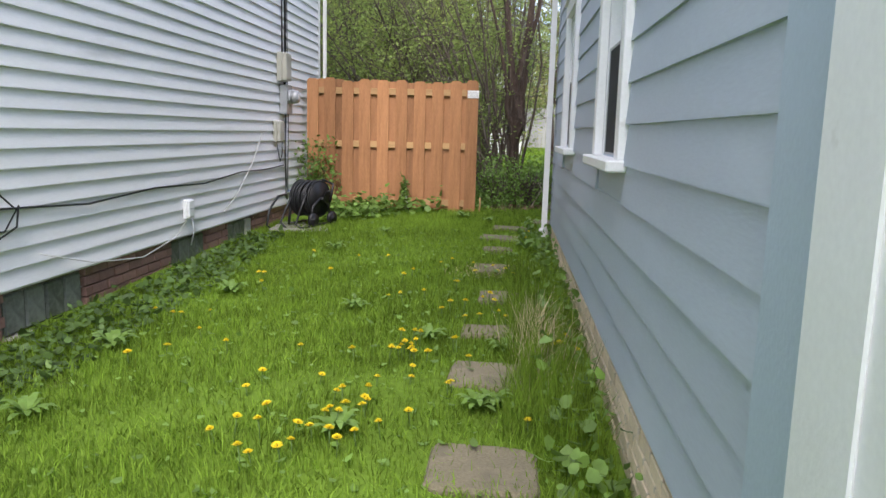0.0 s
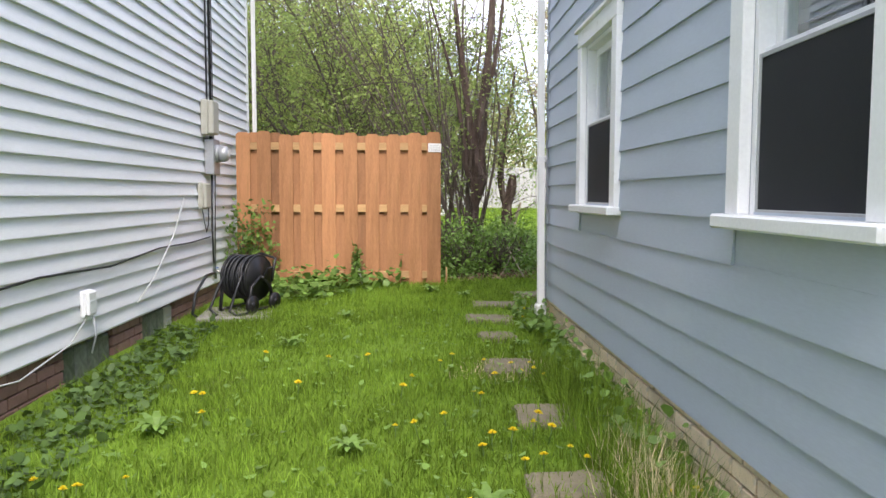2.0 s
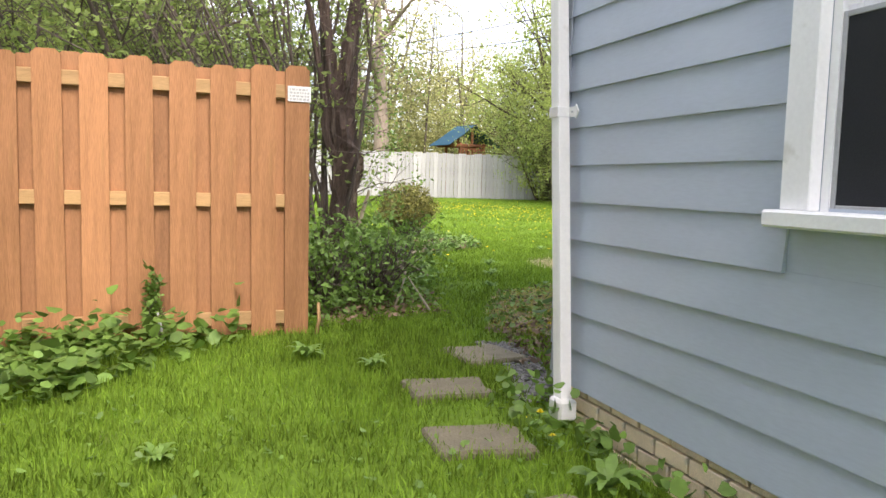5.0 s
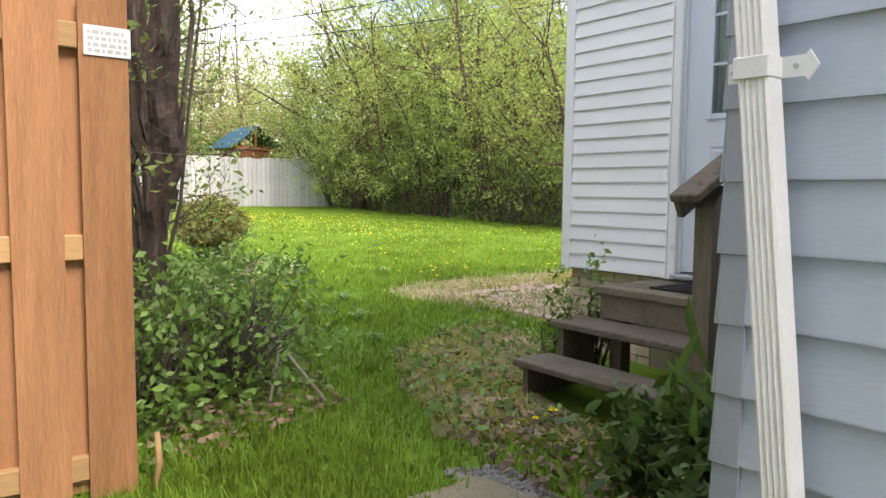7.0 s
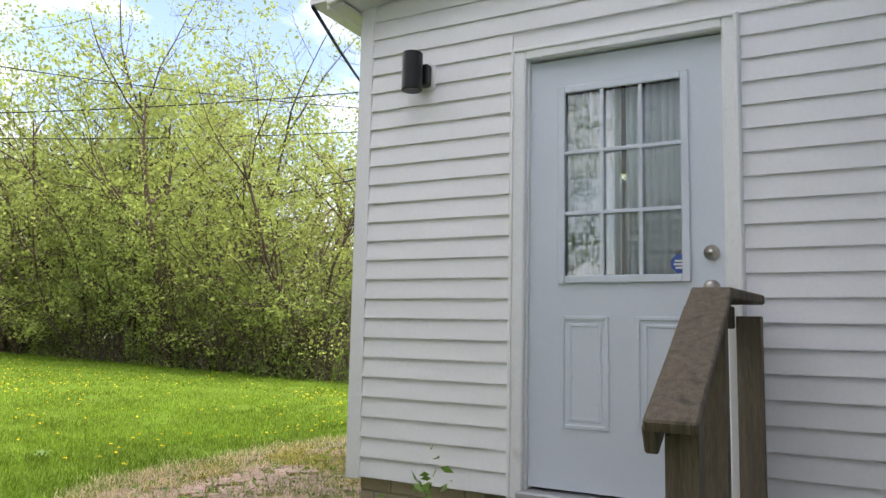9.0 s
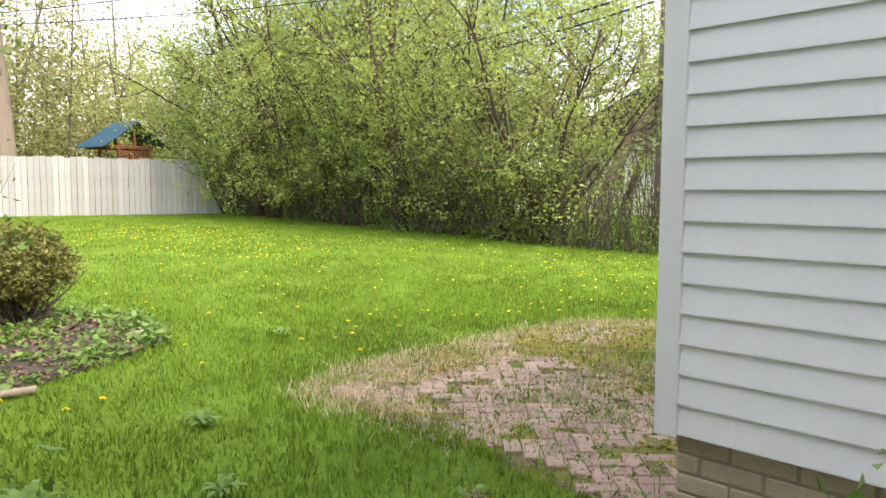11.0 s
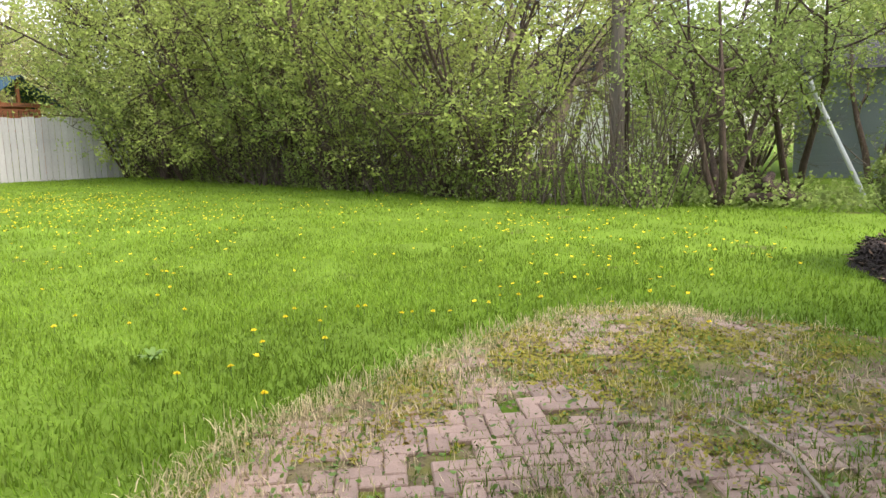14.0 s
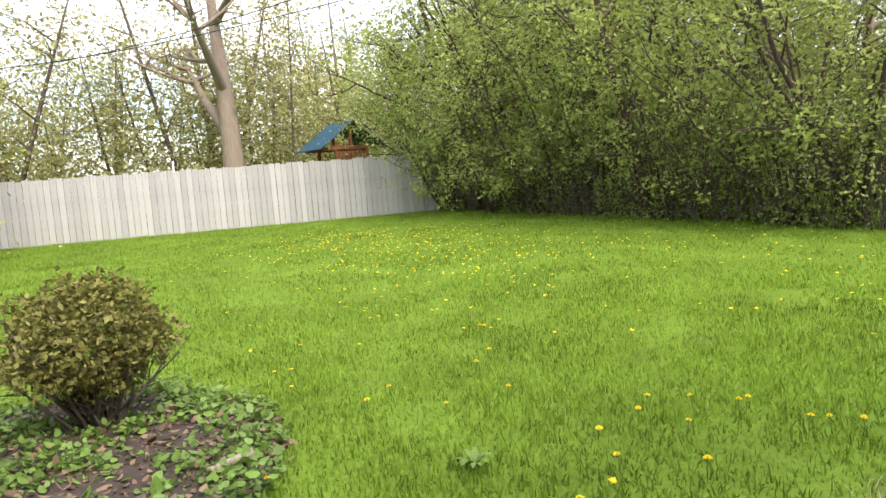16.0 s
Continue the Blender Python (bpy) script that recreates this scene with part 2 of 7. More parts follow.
M_LEAF_SPRING = material("spring_leaf", (0.38, 0.455, 0.13), 0.75, 0.34, 0.7, 6, 0.0, per_island=0.7, translucent=0.55, spec=0.15)
M_LEAF_MID = material("fresh_green_leaf", (0.28, 0.365, 0.11), 0.75, 0.36, 0.7, 6, 0.0, per_island=0.7, translucent=0.5, spec=0.15)
M_LEAF_DARK = material("evergreen_foliage", (0.16, 0.215, 0.05), 0.6, 0.4, 5, 30, 0.0, per_island=1.0, translucent=0.3)
M_LEAF_BRONZE = material("bronze_tipped_foliage", (0.2, 0.195, 0.05), 0.65, 0.4, 5, 30, 0.0, per_island=1.1, translucent=0.25)
# Far spring leaves, lightened: distance haze is put into this colour.
M_LEAF_FAR = material("hazed_far_foliage", (0.38, 0.38, 0.15), 0.7, 0.4, 0.15, 2, 0.0, per_island=0.8, translucent=0.4)
M_LITTER = material("dead_leaf_litter", (0.2, 0.135, 0.085), 0.9, 0.35, 5, 60, 0.0, per_island=1.4)
M_DANDELION = material("yellow_dandelion_petals", (0.85, 0.68, 0.015), 0.7, 0.15, 20, 90, 0.0, translucent=0.15)
M_STEM = material("green_stem", (0.1, 0.17, 0.04), 0.6, 0.2, 10, 60, 0.0)
M_TWIG = material("bleached_twig", (0.33, 0.28, 0.21), 0.9, 0.2, 6, 60, 0.3)
M_MOSS = material("yellow_green_moss", (0.33, 0.29, 0.04), 0.95, 0.3, 12, 120, 0.7, stain=(0.2, 0.11, 0.025), stain_at=0.58, stain_scale=3)
M_TARP = material("blue_green_canvas", (0.012, 0.07, 0.115), 0.6, 0.12, 2, 40, 0.1)
M_PLAYWOOD = material("red_cedar_timber", (0.3, 0.115, 0.055), 0.75, 0.2, 3, 30, 0.2, per_piece=0.5)
M_SHED = material("pale_blue_grey_siding", (0.3, 0.34, 0.4), 0.7, 0.06, 1, 20, 0.05, per_piece=0.3)
M_FARHOUSE = material("far_white_siding", (0.8, 0.8, 0.79), 0.7, 0.06, 1, 20, 0.05)
M_PAPER = material("white_metal_tag", (0.74, 0.74, 0.71), 0.6, 0.05, 10, 60, 0.0)
M_INK = material("grey_print", (0.45, 0.45, 0.43), 0.7, 0.05, 10, 60, 0.0)


def ground_material():
    """Soil under turf: green, brown and straw patches at several sizes."""
    m = material("lawn_soil", (0.12, 0.2, 0.024), 0.95, 0.35, 0.9, 25, 0.5, stain=(0.085, 0.075, 0.035), stain_at=0.64, stain_scale=1.1, spec=0.08)
    return m


M_GROUND = ground_material()


# ---- mesh helpers ----
def mesh(name, verts, faces, mat):
    me = bpy.data.meshes.new(name)
    me.from_pydata([tuple(v) for v in verts], [], faces)
    me.materials.append(mat)
    me.update()
    return me


def quads(name, pts, mat, sides):
    """A mesh of loose faces from an array (n, sides, 3)."""
    n = len(pts)
    me = bpy.data.meshes.new(name)
    me.vertices.add(n * sides)
    me.vertices.foreach_set("co", np.ascontiguousarray(pts, dtype=np.float32).ravel())
    me.loops.add(n * sides)
    me.loops.foreach_set("vertex_index", np.arange(n * sides, dtype=np.int32))
    me.polygons.add(n)
    me.polygons.foreach_set("loop_start", np.arange(0, n * sides, sides, dtype=np.int32))
    me.materials.append(mat)
    me.update(calc_edges=True)
    return me


def put(name, me, parent=None, m=None, label=""):
    ob = new(name, me)
    if parent is not None:
        ob.parent = parent
    if m is not None:
        ob.matrix_basis = m
    if label:
        ob["label"] = label
    return ob


def part(name, bm, mat, parent, label="", m=None):
    me = bpy.data.meshes.new(name)
    bm.to_mesh(me)
    bm.free()
    me.materials.append(mat)
    return put(name, me, parent, m, label)


def thing(name, label, category, at=(0, 0, 0), group="", kind="", rz=0):
    ob = new(name)
    ob.matrix_basis = pose(*at, 0, 0, rz)
    ob.empty_display_size = 0.1
    return tagged(ob, label, category, group, kind)


def add_box(bm, lo, hi, bevel=0.0, m=None):
    x0, y0, z0 = lo
    x1, y1, z1 = hi
    r = bmesh.ops.create_cube(bm, size=1, matrix=Matrix.LocRotScale(((x0 + x1) / 2, (y0 + y1) / 2, (z0 + z1) / 2), None, (x1 - x0, y1 - y0, z1 - z0)))
    vs = r["verts"]
    if bevel:
        es = list({e for v in vs for e in v.link_edges})
        rb = bmesh.ops.bevel(bm, geom=es, offset=bevel, segments=1, affect="EDGES")
        vs = list({v for f in rb["faces"] for v in f.verts} | {v for v in vs if v.is_valid})
    if m is not None:
        bmesh.ops.transform(bm, matrix=m, verts=vs)
    return vs


def box(lo, hi, bevel=0.0, m=None):
    bm = bmesh.new()
    add_box(bm, lo, hi, bevel, m)
    return bm


def box_part(name, lo, hi, mat, parent, bevel=0.0, label="", m=None):
    return part(name, box(lo, hi, bevel), mat, parent, label, m)


def tube_data(points, radii, sides=6, cap=True):
    """Vertices and faces of a tube along points."""
    pts = [Vector(p) for p in points]
    vs, fs = [], []
    side = None
    for i, p in enumerate(pts):
        d = (pts[min(i + 1, len(pts) - 1)] - pts[max(i - 1, 0)])
        d = d.normalized() if d.length > 1e-9 else Vector((0, 0, 1))
        if side is None:
            side = d.orthogonal().normalized()
        side = (side - d * side.dot(d))
        side = side.normalized() if side.length > 1e-6 else d.orthogonal().normalized()
        up = d.cross(side)
        r = radii[i] if hasattr(radii, "__len__") else radii
        for k in range(sides):
            a = 2 * math.pi * k / sides
            vs.append(p + side * (math.cos(a) * r) + up * (math.sin(a) * r))
    for i in range(len(pts) - 1):
        for k in range(sides):
            a, b = i * sides + k, i * sides + (k + 1) % sides
            fs.append((a, b, b + sides, a + sides))
    if cap:
        fs.append(tuple(range(sides - 1, -1, -1)))
        fs.append(tuple(range((len(pts) - 1) * sides, len(pts) * sides)))
    return vs, fs


def tube(name, points, radii, mat, parent=None, sides=8, label="", smooth=True):
    me = mesh(name, *tube_data(points, radii, sides), mat)
    if smooth:
        me.polygons.foreach_set("use_smooth", [True] * len(me.polygons))
    return put(name, me, parent, None, label)


def arc(p, q, sag, n=14):
    p, q = Vector(p), Vector(q)
    return [p.lerp(q, i / n) - Vector((0, 0, sag * 4 * (i / n) * (1 - i / n))) for i in range(n + 1)]


def prism(name, profile, lo, hi, mat, axis="y"):
    """A closed profile of (depth, height) drawn out along an axis from lo to hi."""
    k = len(profile)
    if axis == "y":
        vs = [(d, lo, h) for d, h in profile] + [(d, hi, h) for d, h in profile]
    else:
        vs = [(lo, d, h) for d, h in profile] + [(hi, d, h) for d, h in profile]
    fs = [(i, (i + 1) % k, (i + 1) % k + k, i + k) for i in range(k)]
    fs += [tuple(range(k - 1, -1, -1)), tuple(range(k, 2 * k))]
    return mesh(name, vs, fs, mat)


def fan_leaves(centres, normals_up, size, size_var, rng, ratio=0.55, fold=0.15, sides=4):
    """Leaves, one folded face each, about the centres: rhombic, or rounded with six sides."""
    n = len(centres)
    d = rng.normal(size=(n, 3))
    d[:, 2] = d[:, 2] * (1 - normals_up) - 0.1
    d /= np.linalg.norm(d, axis=1)[:, None] + 1e-9
    s = np.cross(d, rng.normal(size=(n, 3)) * (1 - normals_up) + np.array([0, 0, normals_up * 1.5]))
    s /= np.linalg.norm(s, axis=1)[:, None] + 1e-9
    nn = np.cross(d, s)
    L = (size * (1 + size_var * rng.uniform(-1, 1, n)))[:, None]
    w = L * ratio / 2
    base = centres
    tip = centres + d * L
    if sides == 6:
        m1, m2 = centres + d * L * 0.3 + nn * L * fold, centres + d * L * 0.72 + nn * L * fold
        return np.stack([base, m1 + s * w, m2 + s * w * 0.85, tip, m2 - s * w * 0.85, m1 - s * w], axis=1)
    mid = centres + d * L * 0.45 + nn * L * fold
    return np.stack([base, mid + s * w, tip, mid - s * w], axis=1)


def ground_height(x, y):
    """The side yard lies a little lower and falls gently to the street; the back lawn rises to its fence."""
    if y < 2:
        a = -0.05 + 0.022 * y if y < 0 else -0.05 * (1 - y / 2)
        a = max(a, -0.24)
    else:
        a = 0.022 * min(max(0.0, y - 11), 20)
    if x > -0.35 and y < 0:
        a -= 0.06 * min(1, (x + 0.35) / 0.3)
    if x < -2.4 and y < 3:
        a -= 0.045 * min(1, (-2.4 - x) / 0.8)
    return a


def ground_heights(x, y):
    a = np.where(y < 0, -0.05 + 0.022 * y, np.where(y < 2, -0.05 * (1 - y / 2), 0.022 * np.clip(y - 11, 0, 20)))
    a = np.maximum(a, -0.24)
    a = a - np.where((x > -0.35) & (y < 0), 0.06 * np.clip((x + 0.35) / 0.3, 0, 1), 0)
    return a - np.where((x < -2.4) & (y < 3), 0.045 * np.clip((-2.4 - x) / 0.8, 0, 1), 0)


# ---- ground ----
def build_ground():
    xs = sorted({*np.linspace(-6, 20, 53).round(3), *np.linspace(-60, 80, 15).round(2), -2500, -600, 600, 2500})
    ys = sorted({*np.linspace(-10, 36, 93).round(3), *np.linspace(-60, 100, 17).round(2), -2500, -600, 600, 2500})
    rng = np.random.default_rng(3)
    vs = [(x, y, ground_height(x, y) + (0.012 * rng.normal() if -6 < x < 20 and -10 < y < 36 else 0)) for y in ys for x in xs]
    w = len(xs)
    fs = [(j * w + i, j * w + i + 1, (j + 1) * w + i + 1, (j + 1) * w + i) for j in range(len(ys) - 1) for i in range(w - 1)]
    g = put("ground", mesh("ground", vs, fs, M_GROUND))
    g.data.polygons.foreach_set("use_smooth", [True] * len(fs))
    tagged(g, "green lawn soil of a shaded yard, reaching to the horizon", "ground", kind="structure")


build_ground()


# ---- siding ----
def lap_courses(parent, name, mat, axis, face, lo, hi, z0, z1, reveal, proud, out, holes=(), jitter=0.0, slope=None):
    """Lapped boards. axis: the way they run; face: the wall's plane; out: the side that they stand proud of (-1 or 1).
    holes: (lo, hi, z0, z1) openings. slope: top as a function of the run, for a gable."""
    rng = random.Random(len(name) + int(face * 10))
    z = z0
    while z < z1 - 0.01:
        h = min(reveal, z1 - z)
        cuts = [(lo, hi)]
        for a, b, c, d in holes:
            if z + h > c + 0.004 and z < d - 0.004:
                cuts = [s for p, q in cuts for s in ((p, min(q, a)), (max(p, b), q)) if s[1] - s[0] > 0.02]
        for p, q in cuts:
            if slope is not None:
                if slope(p) < z + 0.02 and slope(q) < z + 0.02:
                    continue
                if slope(q) < z + h:
                    q2 = q
                    while q2 > p + 0.05 and slope(q2) < z + h * 0.6:
                        q2 -= 0.04
                    q = q2
            t = proud + rng.uniform(-jitter, jitter)
            dz = rng.uniform(-jitter, jitter)
            prof = [(face, z + dz), (face + out * t, z + dz), (face + out * t, z + dz + 0.006), (face + out * 0.003, z + h + 0.004), (face, z + h + 0.004)]
            put(name, prism(name, prof, p, q, mat, axis), parent)
        z += reveal


# ---- white house ----
WX = -3.48
wall_w = put("wall_white_house", mesh("wall_white_house", *[
    [(WX - 0.018, -12, 0.1), (WX - 0.018, 2.86, 0.1), (WX - 0.018, 2.86, 6.2), (WX - 0.018, -12, 6.2),
     (-9.5, -12, 0.1), (-9.5, 2.86, 0.1), (-9.5, 2.86, 6.2), (-9.5, -12, 6.2)],
    [(0, 1, 2, 3), (5, 4, 7, 6), (1, 5, 6, 2), (4, 0, 3, 7), (3, 2, 6, 7), (0, 4, 5, 1)]], M_WHITE_VINYL))
tagged(wall_w, "white vinyl lap siding wall of the neighbouring house", "wall", kind="structure")
lap_courses(wall_w, "siding_course", M_WHITE_VINYL, "y", WX - 0.016, -11.9, 2.78, 0.12, 6.0, 0.12, 0.027, 1)
box_part("corner_trim", (WX - 0.08, 2.78, 0.1), (WX + 0.012, 2.87, 6.1), M_WHITE_PAINT, wall_w, 0.006)

roof_w = put("roof_white_house", mesh("roof_white_house", [(-3.0, -12.4, 6.0), (-3.0, 3.2, 6.0), (-6.5, 3.2, 8.6), (-6.5, -12.4, 8.6), (-10, -12.4, 6.0), (-10, 3.2, 6.0),
             (-3.0, -12.4, 6.15), (-3.0, 3.2, 6.15), (-6.5, 3.2, 8.75), (-6.5, -12.4, 8.75), (-10, -12.4, 6.15), (-10, 3.2, 6.15)],
            [(0, 1, 2, 3), (3, 2, 5, 4), (6, 9, 8, 7), (9, 10, 11, 8), (0, 6, 7, 1), (4, 5, 11, 10), (1, 7, 8, 2), (2, 8, 11, 5), (0, 3, 9, 6), (3, 4, 10, 9)], M_SHINGLE))
tagged(roof_w, "dark shingle gable roof of the white house", "roof", kind="structure")

found_w = put("foundation_white_house", mesh("foundation_white_house", *[
    [(WX - 0.07, -12, -0.6), (WX - 0.07, 2.84, -0.6), (WX - 0.07, 2.84, 0.1), (WX - 0.07, -12, 0.1),
     (-9.4, -12, -0.6), (-9.4, 2.84, -0.6), (-9.4, 2.84, 0.1), (-9.4, -12, 0.1)],
    [(0, 1, 2, 3), (5, 4, 7, 6), (1, 5, 6, 2), (4, 0, 3, 7), (3, 2, 6, 7), (0, 4, 5, 1)]], M_MORTAR))
tagged(found_w, "dark red brick foundation with grey mortar under white siding", "foundation", kind="structure")
BASEMENT = [(-7.35, -6.5), (-4.47, -3.62), (-2.25, -1.5), (-0.92, -0.16)]
for a, b in BASEMENT:
    w = thing("window_basement", "glass-block basement window set low in a red brick wall", "window", (WX - 0.04, (a + b) / 2, -0.05), "basement windows", "structure")
    k = 4
    bw = (b - a - 0.03) / k
    me = bpy.data.meshes.new("glass_block")
    bm = box((-0.03, -bw / 2 + 0.006, -0.125), (0.0, bw / 2 - 0.006, 0.125), 0.012)
    bm.to_mesh(me)
    bm.free()
    me.materials.append(M_GLASS_BLOCK)
    for i in range(k):
        if b > -0.5 and i == k - 1:
            v = box_part("vent_plate", (-0.03, -bw / 2 + 0.004, -0.11), (0.006, bw / 2 - 0.004, 0.12), M_BEIGE_BOX, w, 0.004, "pale vent plate", pose(0, -(b - a) / 2 + 0.015 + bw * (i + 0.5), 0))
            for s in range(3):
                box_part("slat", (0.006, -0.06, -0.05 + s * 0.045), (0.014, 0.06, -0.035 + s * 0.045), M_GALV, v, 0.002)
            continue
        put("glass_block", me, w, pose(0, -(b - a) / 2 + 0.015 + bw * (i + 0.5), 0))
    box_part("concrete_sill", (-0.05, -(b - a) / 2, -0.24), (0.05, (b - a) / 2, -0.135), M_CONCRETE, w, 0.01)


def brick_wall(parent, mat, axis, face, out, lo, hi, z0, z1, holes=(), length=0.203, height=0.066, depth=0.05):
    """Single bricks in running bond; alike ones share a mesh."""
    cache = {}
    rng = random.Random(int(face * 100))
    rows = int((z1 - z0) / (height + 0.01) + 0.5)
    for r in range(rows):
        z = z1 - (r + 1) * (height + 0.01) + 0.005
        p = lo - (0 if r % 2 else length / 2)
        while p < hi:
            a, b = max(p, lo), min(p + length, hi)
            p += length + 0.01
            if b - a < 0.03 or any(a < h1 - 0.01 and b > h0 + 0.01 and z + height > c + 0.01 and z < d - 0.01 for h0, h1, c, d in holes):
                segs = [(a, b)]
                for h0, h1, c, d in holes:
                    if z + height > c + 0.01 and z < d - 0.01:
                        segs = [s for u, v in segs for s in ((u, min(v, h0)), (max(u, h1), v)) if s[1] - s[0] > 0.03]
                if b - a < 0.03 or not segs:
                    continue
                a, b = segs[0]
            L = round(b - a, 2)
            if L not in cache:
                bm = box((-depth, -L / 2, 0), (0, L / 2, height), 0.004) if axis == "y" else box((-L / 2, -depth, 0), (L / 2, 0, height), 0.004)
                me = bpy.data.meshes.new("brick")
                bm.to_mesh(me)
                bm.free()
                me.materials.append(mat)
                cache[L] = me
            j = rng.uniform(-0.003, 0.004)
            turn = 180 if out < 0 else 0
            m = pose(face + j, (a + b) / 2, z, 0, 0, turn) if axis == "y" else pose((a + b) / 2, face + j, z, 0, 0, turn)
            put("brick", cache[L], parent, m)


# ---- grey house ----
wall_g = put("wall_grey_house_side", mesh("wall_grey_house_side", [], [], M_GREY_BOARD))
WIN_G = [(-2.475, -1.375), (-5.145, -4.125)]
bm = bmesh.new()
spans = [(-7.42, -5.03), (-4.24, -2.36), (-1.49, 0.1)]
for a, b in spans:
    add_box(bm, (0.014, a, 0.16), (0.16, b, 5.6))
for a, b in ((-5.03, -4.24), (-2.36, -1.49)):
    add_box(bm, (0.014, a, 0.16), (0.16, b, 1.03))
    add_box(bm, (0.014, a, 2.18), (0.16, b, 5.6))
bm.to_mesh(wall_g.data)
bm.free()
tagged(wall_g, "grey painted wooden clapboard side wall of a house", "wall", kind="structure")
G_HOLES = [(a, b, 0.985, 2.30) for a, b in WIN_G]
lap_courses(wall_g, "clapboard", M_GREY_BOARD, "y", 0.012, -7.05, 0.117, 0.098, 5.5, 0.18, 0.018, -1, G_HOLES, 0.0025)
for i in range(30):
    z = 0.098 + i * 0.18
    bm = bmesh.new()
    add_box(bm, (-0.011, 0.045, z - 0.007), (0.004, 0.1175, z + 0.176), 0.002)
    add_box(bm, (-0.011, 0.1175, z - 0.007), (0.065, 0.129, z + 0.176), 0.002)
    for v in bm.verts:
        if v.co.z > z + 0.1:
            v.co.x += 0.006 if v.co.x < 0 else 0
            v.co.y -= 0.008 if v.co.y > 0.12 else 0
    part("corner_cap", bm, M_CAP, wall_g)
box_part("corner_board", (-0.012, -7.42, 0.14), (0.012, -7.048, 5.5), M_CORNER_BOARD, wall_g, 0.003, "pale blue-grey painted corner board")
wall_gr = put("wall_grey_house_rear", mesh("wall_grey_house_rear", [], [], M_GREY_BOARD))
bm = box((0.16, -0.05, 0.16), (9.0, 0.1, 5.6))
bm.to_mesh(wall_gr.data)
bm.free()
tagged(wall_gr, "grey painted clapboard rear wall of a house", "wall", kind="structure")
lap_courses(wall_gr, "clapboard", M_GREY_BOARD, "x", 0.102, 0.0, 2.2, 0.098, 5.5, 0.18, 0.018, 1, (), 0.0025)
# Added box behind the panes; its dark colour stands for indoor shade.
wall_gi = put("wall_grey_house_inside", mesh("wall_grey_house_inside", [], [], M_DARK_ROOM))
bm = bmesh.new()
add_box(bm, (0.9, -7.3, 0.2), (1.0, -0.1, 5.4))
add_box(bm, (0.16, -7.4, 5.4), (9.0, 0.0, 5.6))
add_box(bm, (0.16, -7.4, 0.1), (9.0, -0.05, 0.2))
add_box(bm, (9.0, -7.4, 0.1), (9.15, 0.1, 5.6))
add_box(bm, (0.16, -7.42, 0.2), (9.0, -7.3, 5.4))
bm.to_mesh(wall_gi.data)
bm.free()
tagged(wall_gi, "plain inner walls behind the windows, unlit dimness put into their colour", "wall", kind="structure")
roof_g = put("roof_grey_house", mesh("roof_grey_house", [(-0.35, -7.8, 5.5), (-0.35, 0.5, 5.5), (4.5, 0.5, 8.0), (4.5, -7.8, 8.0), (9.4, -7.8, 5.5), (9.4, 0.5, 5.5),
             (-0.35, -7.8, 5.65), (-0.35, 0.5, 5.65), (4.5, 0.5, 8.15), (4.5, -7.8, 8.15), (9.4, -7.8, 5.65), (9.4, 0.5, 5.65)],
            [(0, 1, 2, 3), (3, 2, 5, 4), (6, 9, 8, 7), (9, 10, 11, 8), (0, 6, 7, 1), (4, 5, 11, 10), (1, 7, 8, 2), (2, 8, 11, 5), (0, 3, 9, 6), (3, 4, 10, 9), (1, 2, 5), (0, 4, 3)], M_SHINGLE))
tagged(roof_g, "dark shingle gable roof of the grey house", "roof", kind="structure")
found_g = put("foundation_grey_house", mesh("foundation_grey_house", [], [], M_MORTAR))
bm = bmesh.new()
add_box(bm, (0.04, -7.4, -0.6), (0.2, 0.08, 0.165))
add_box(bm, (0.2, -0.1, -0.6), (2.4, 0.08, 0.165))
bm.to_mesh(found_g.data)
bm.free()
tagged(found_g, "tan brick foundation with thin mortar joints under grey siding", "foundation", kind="structure")

porch_post = thing("porch_post", "white painted square porch post at the house corner", "post", (-0.05, -7.483, -0.2))
box_part("shaft", (0.025, -0.75, 0), (0.3, 0.172, 5.2), M_WHITE_PAINT, porch_post, 0.012)
box_part("casing_strip", (0.016, -0.04, 0), (0.025, 0.174, 5.2), M_WHITE_PAINT, porch_post, 0.004)


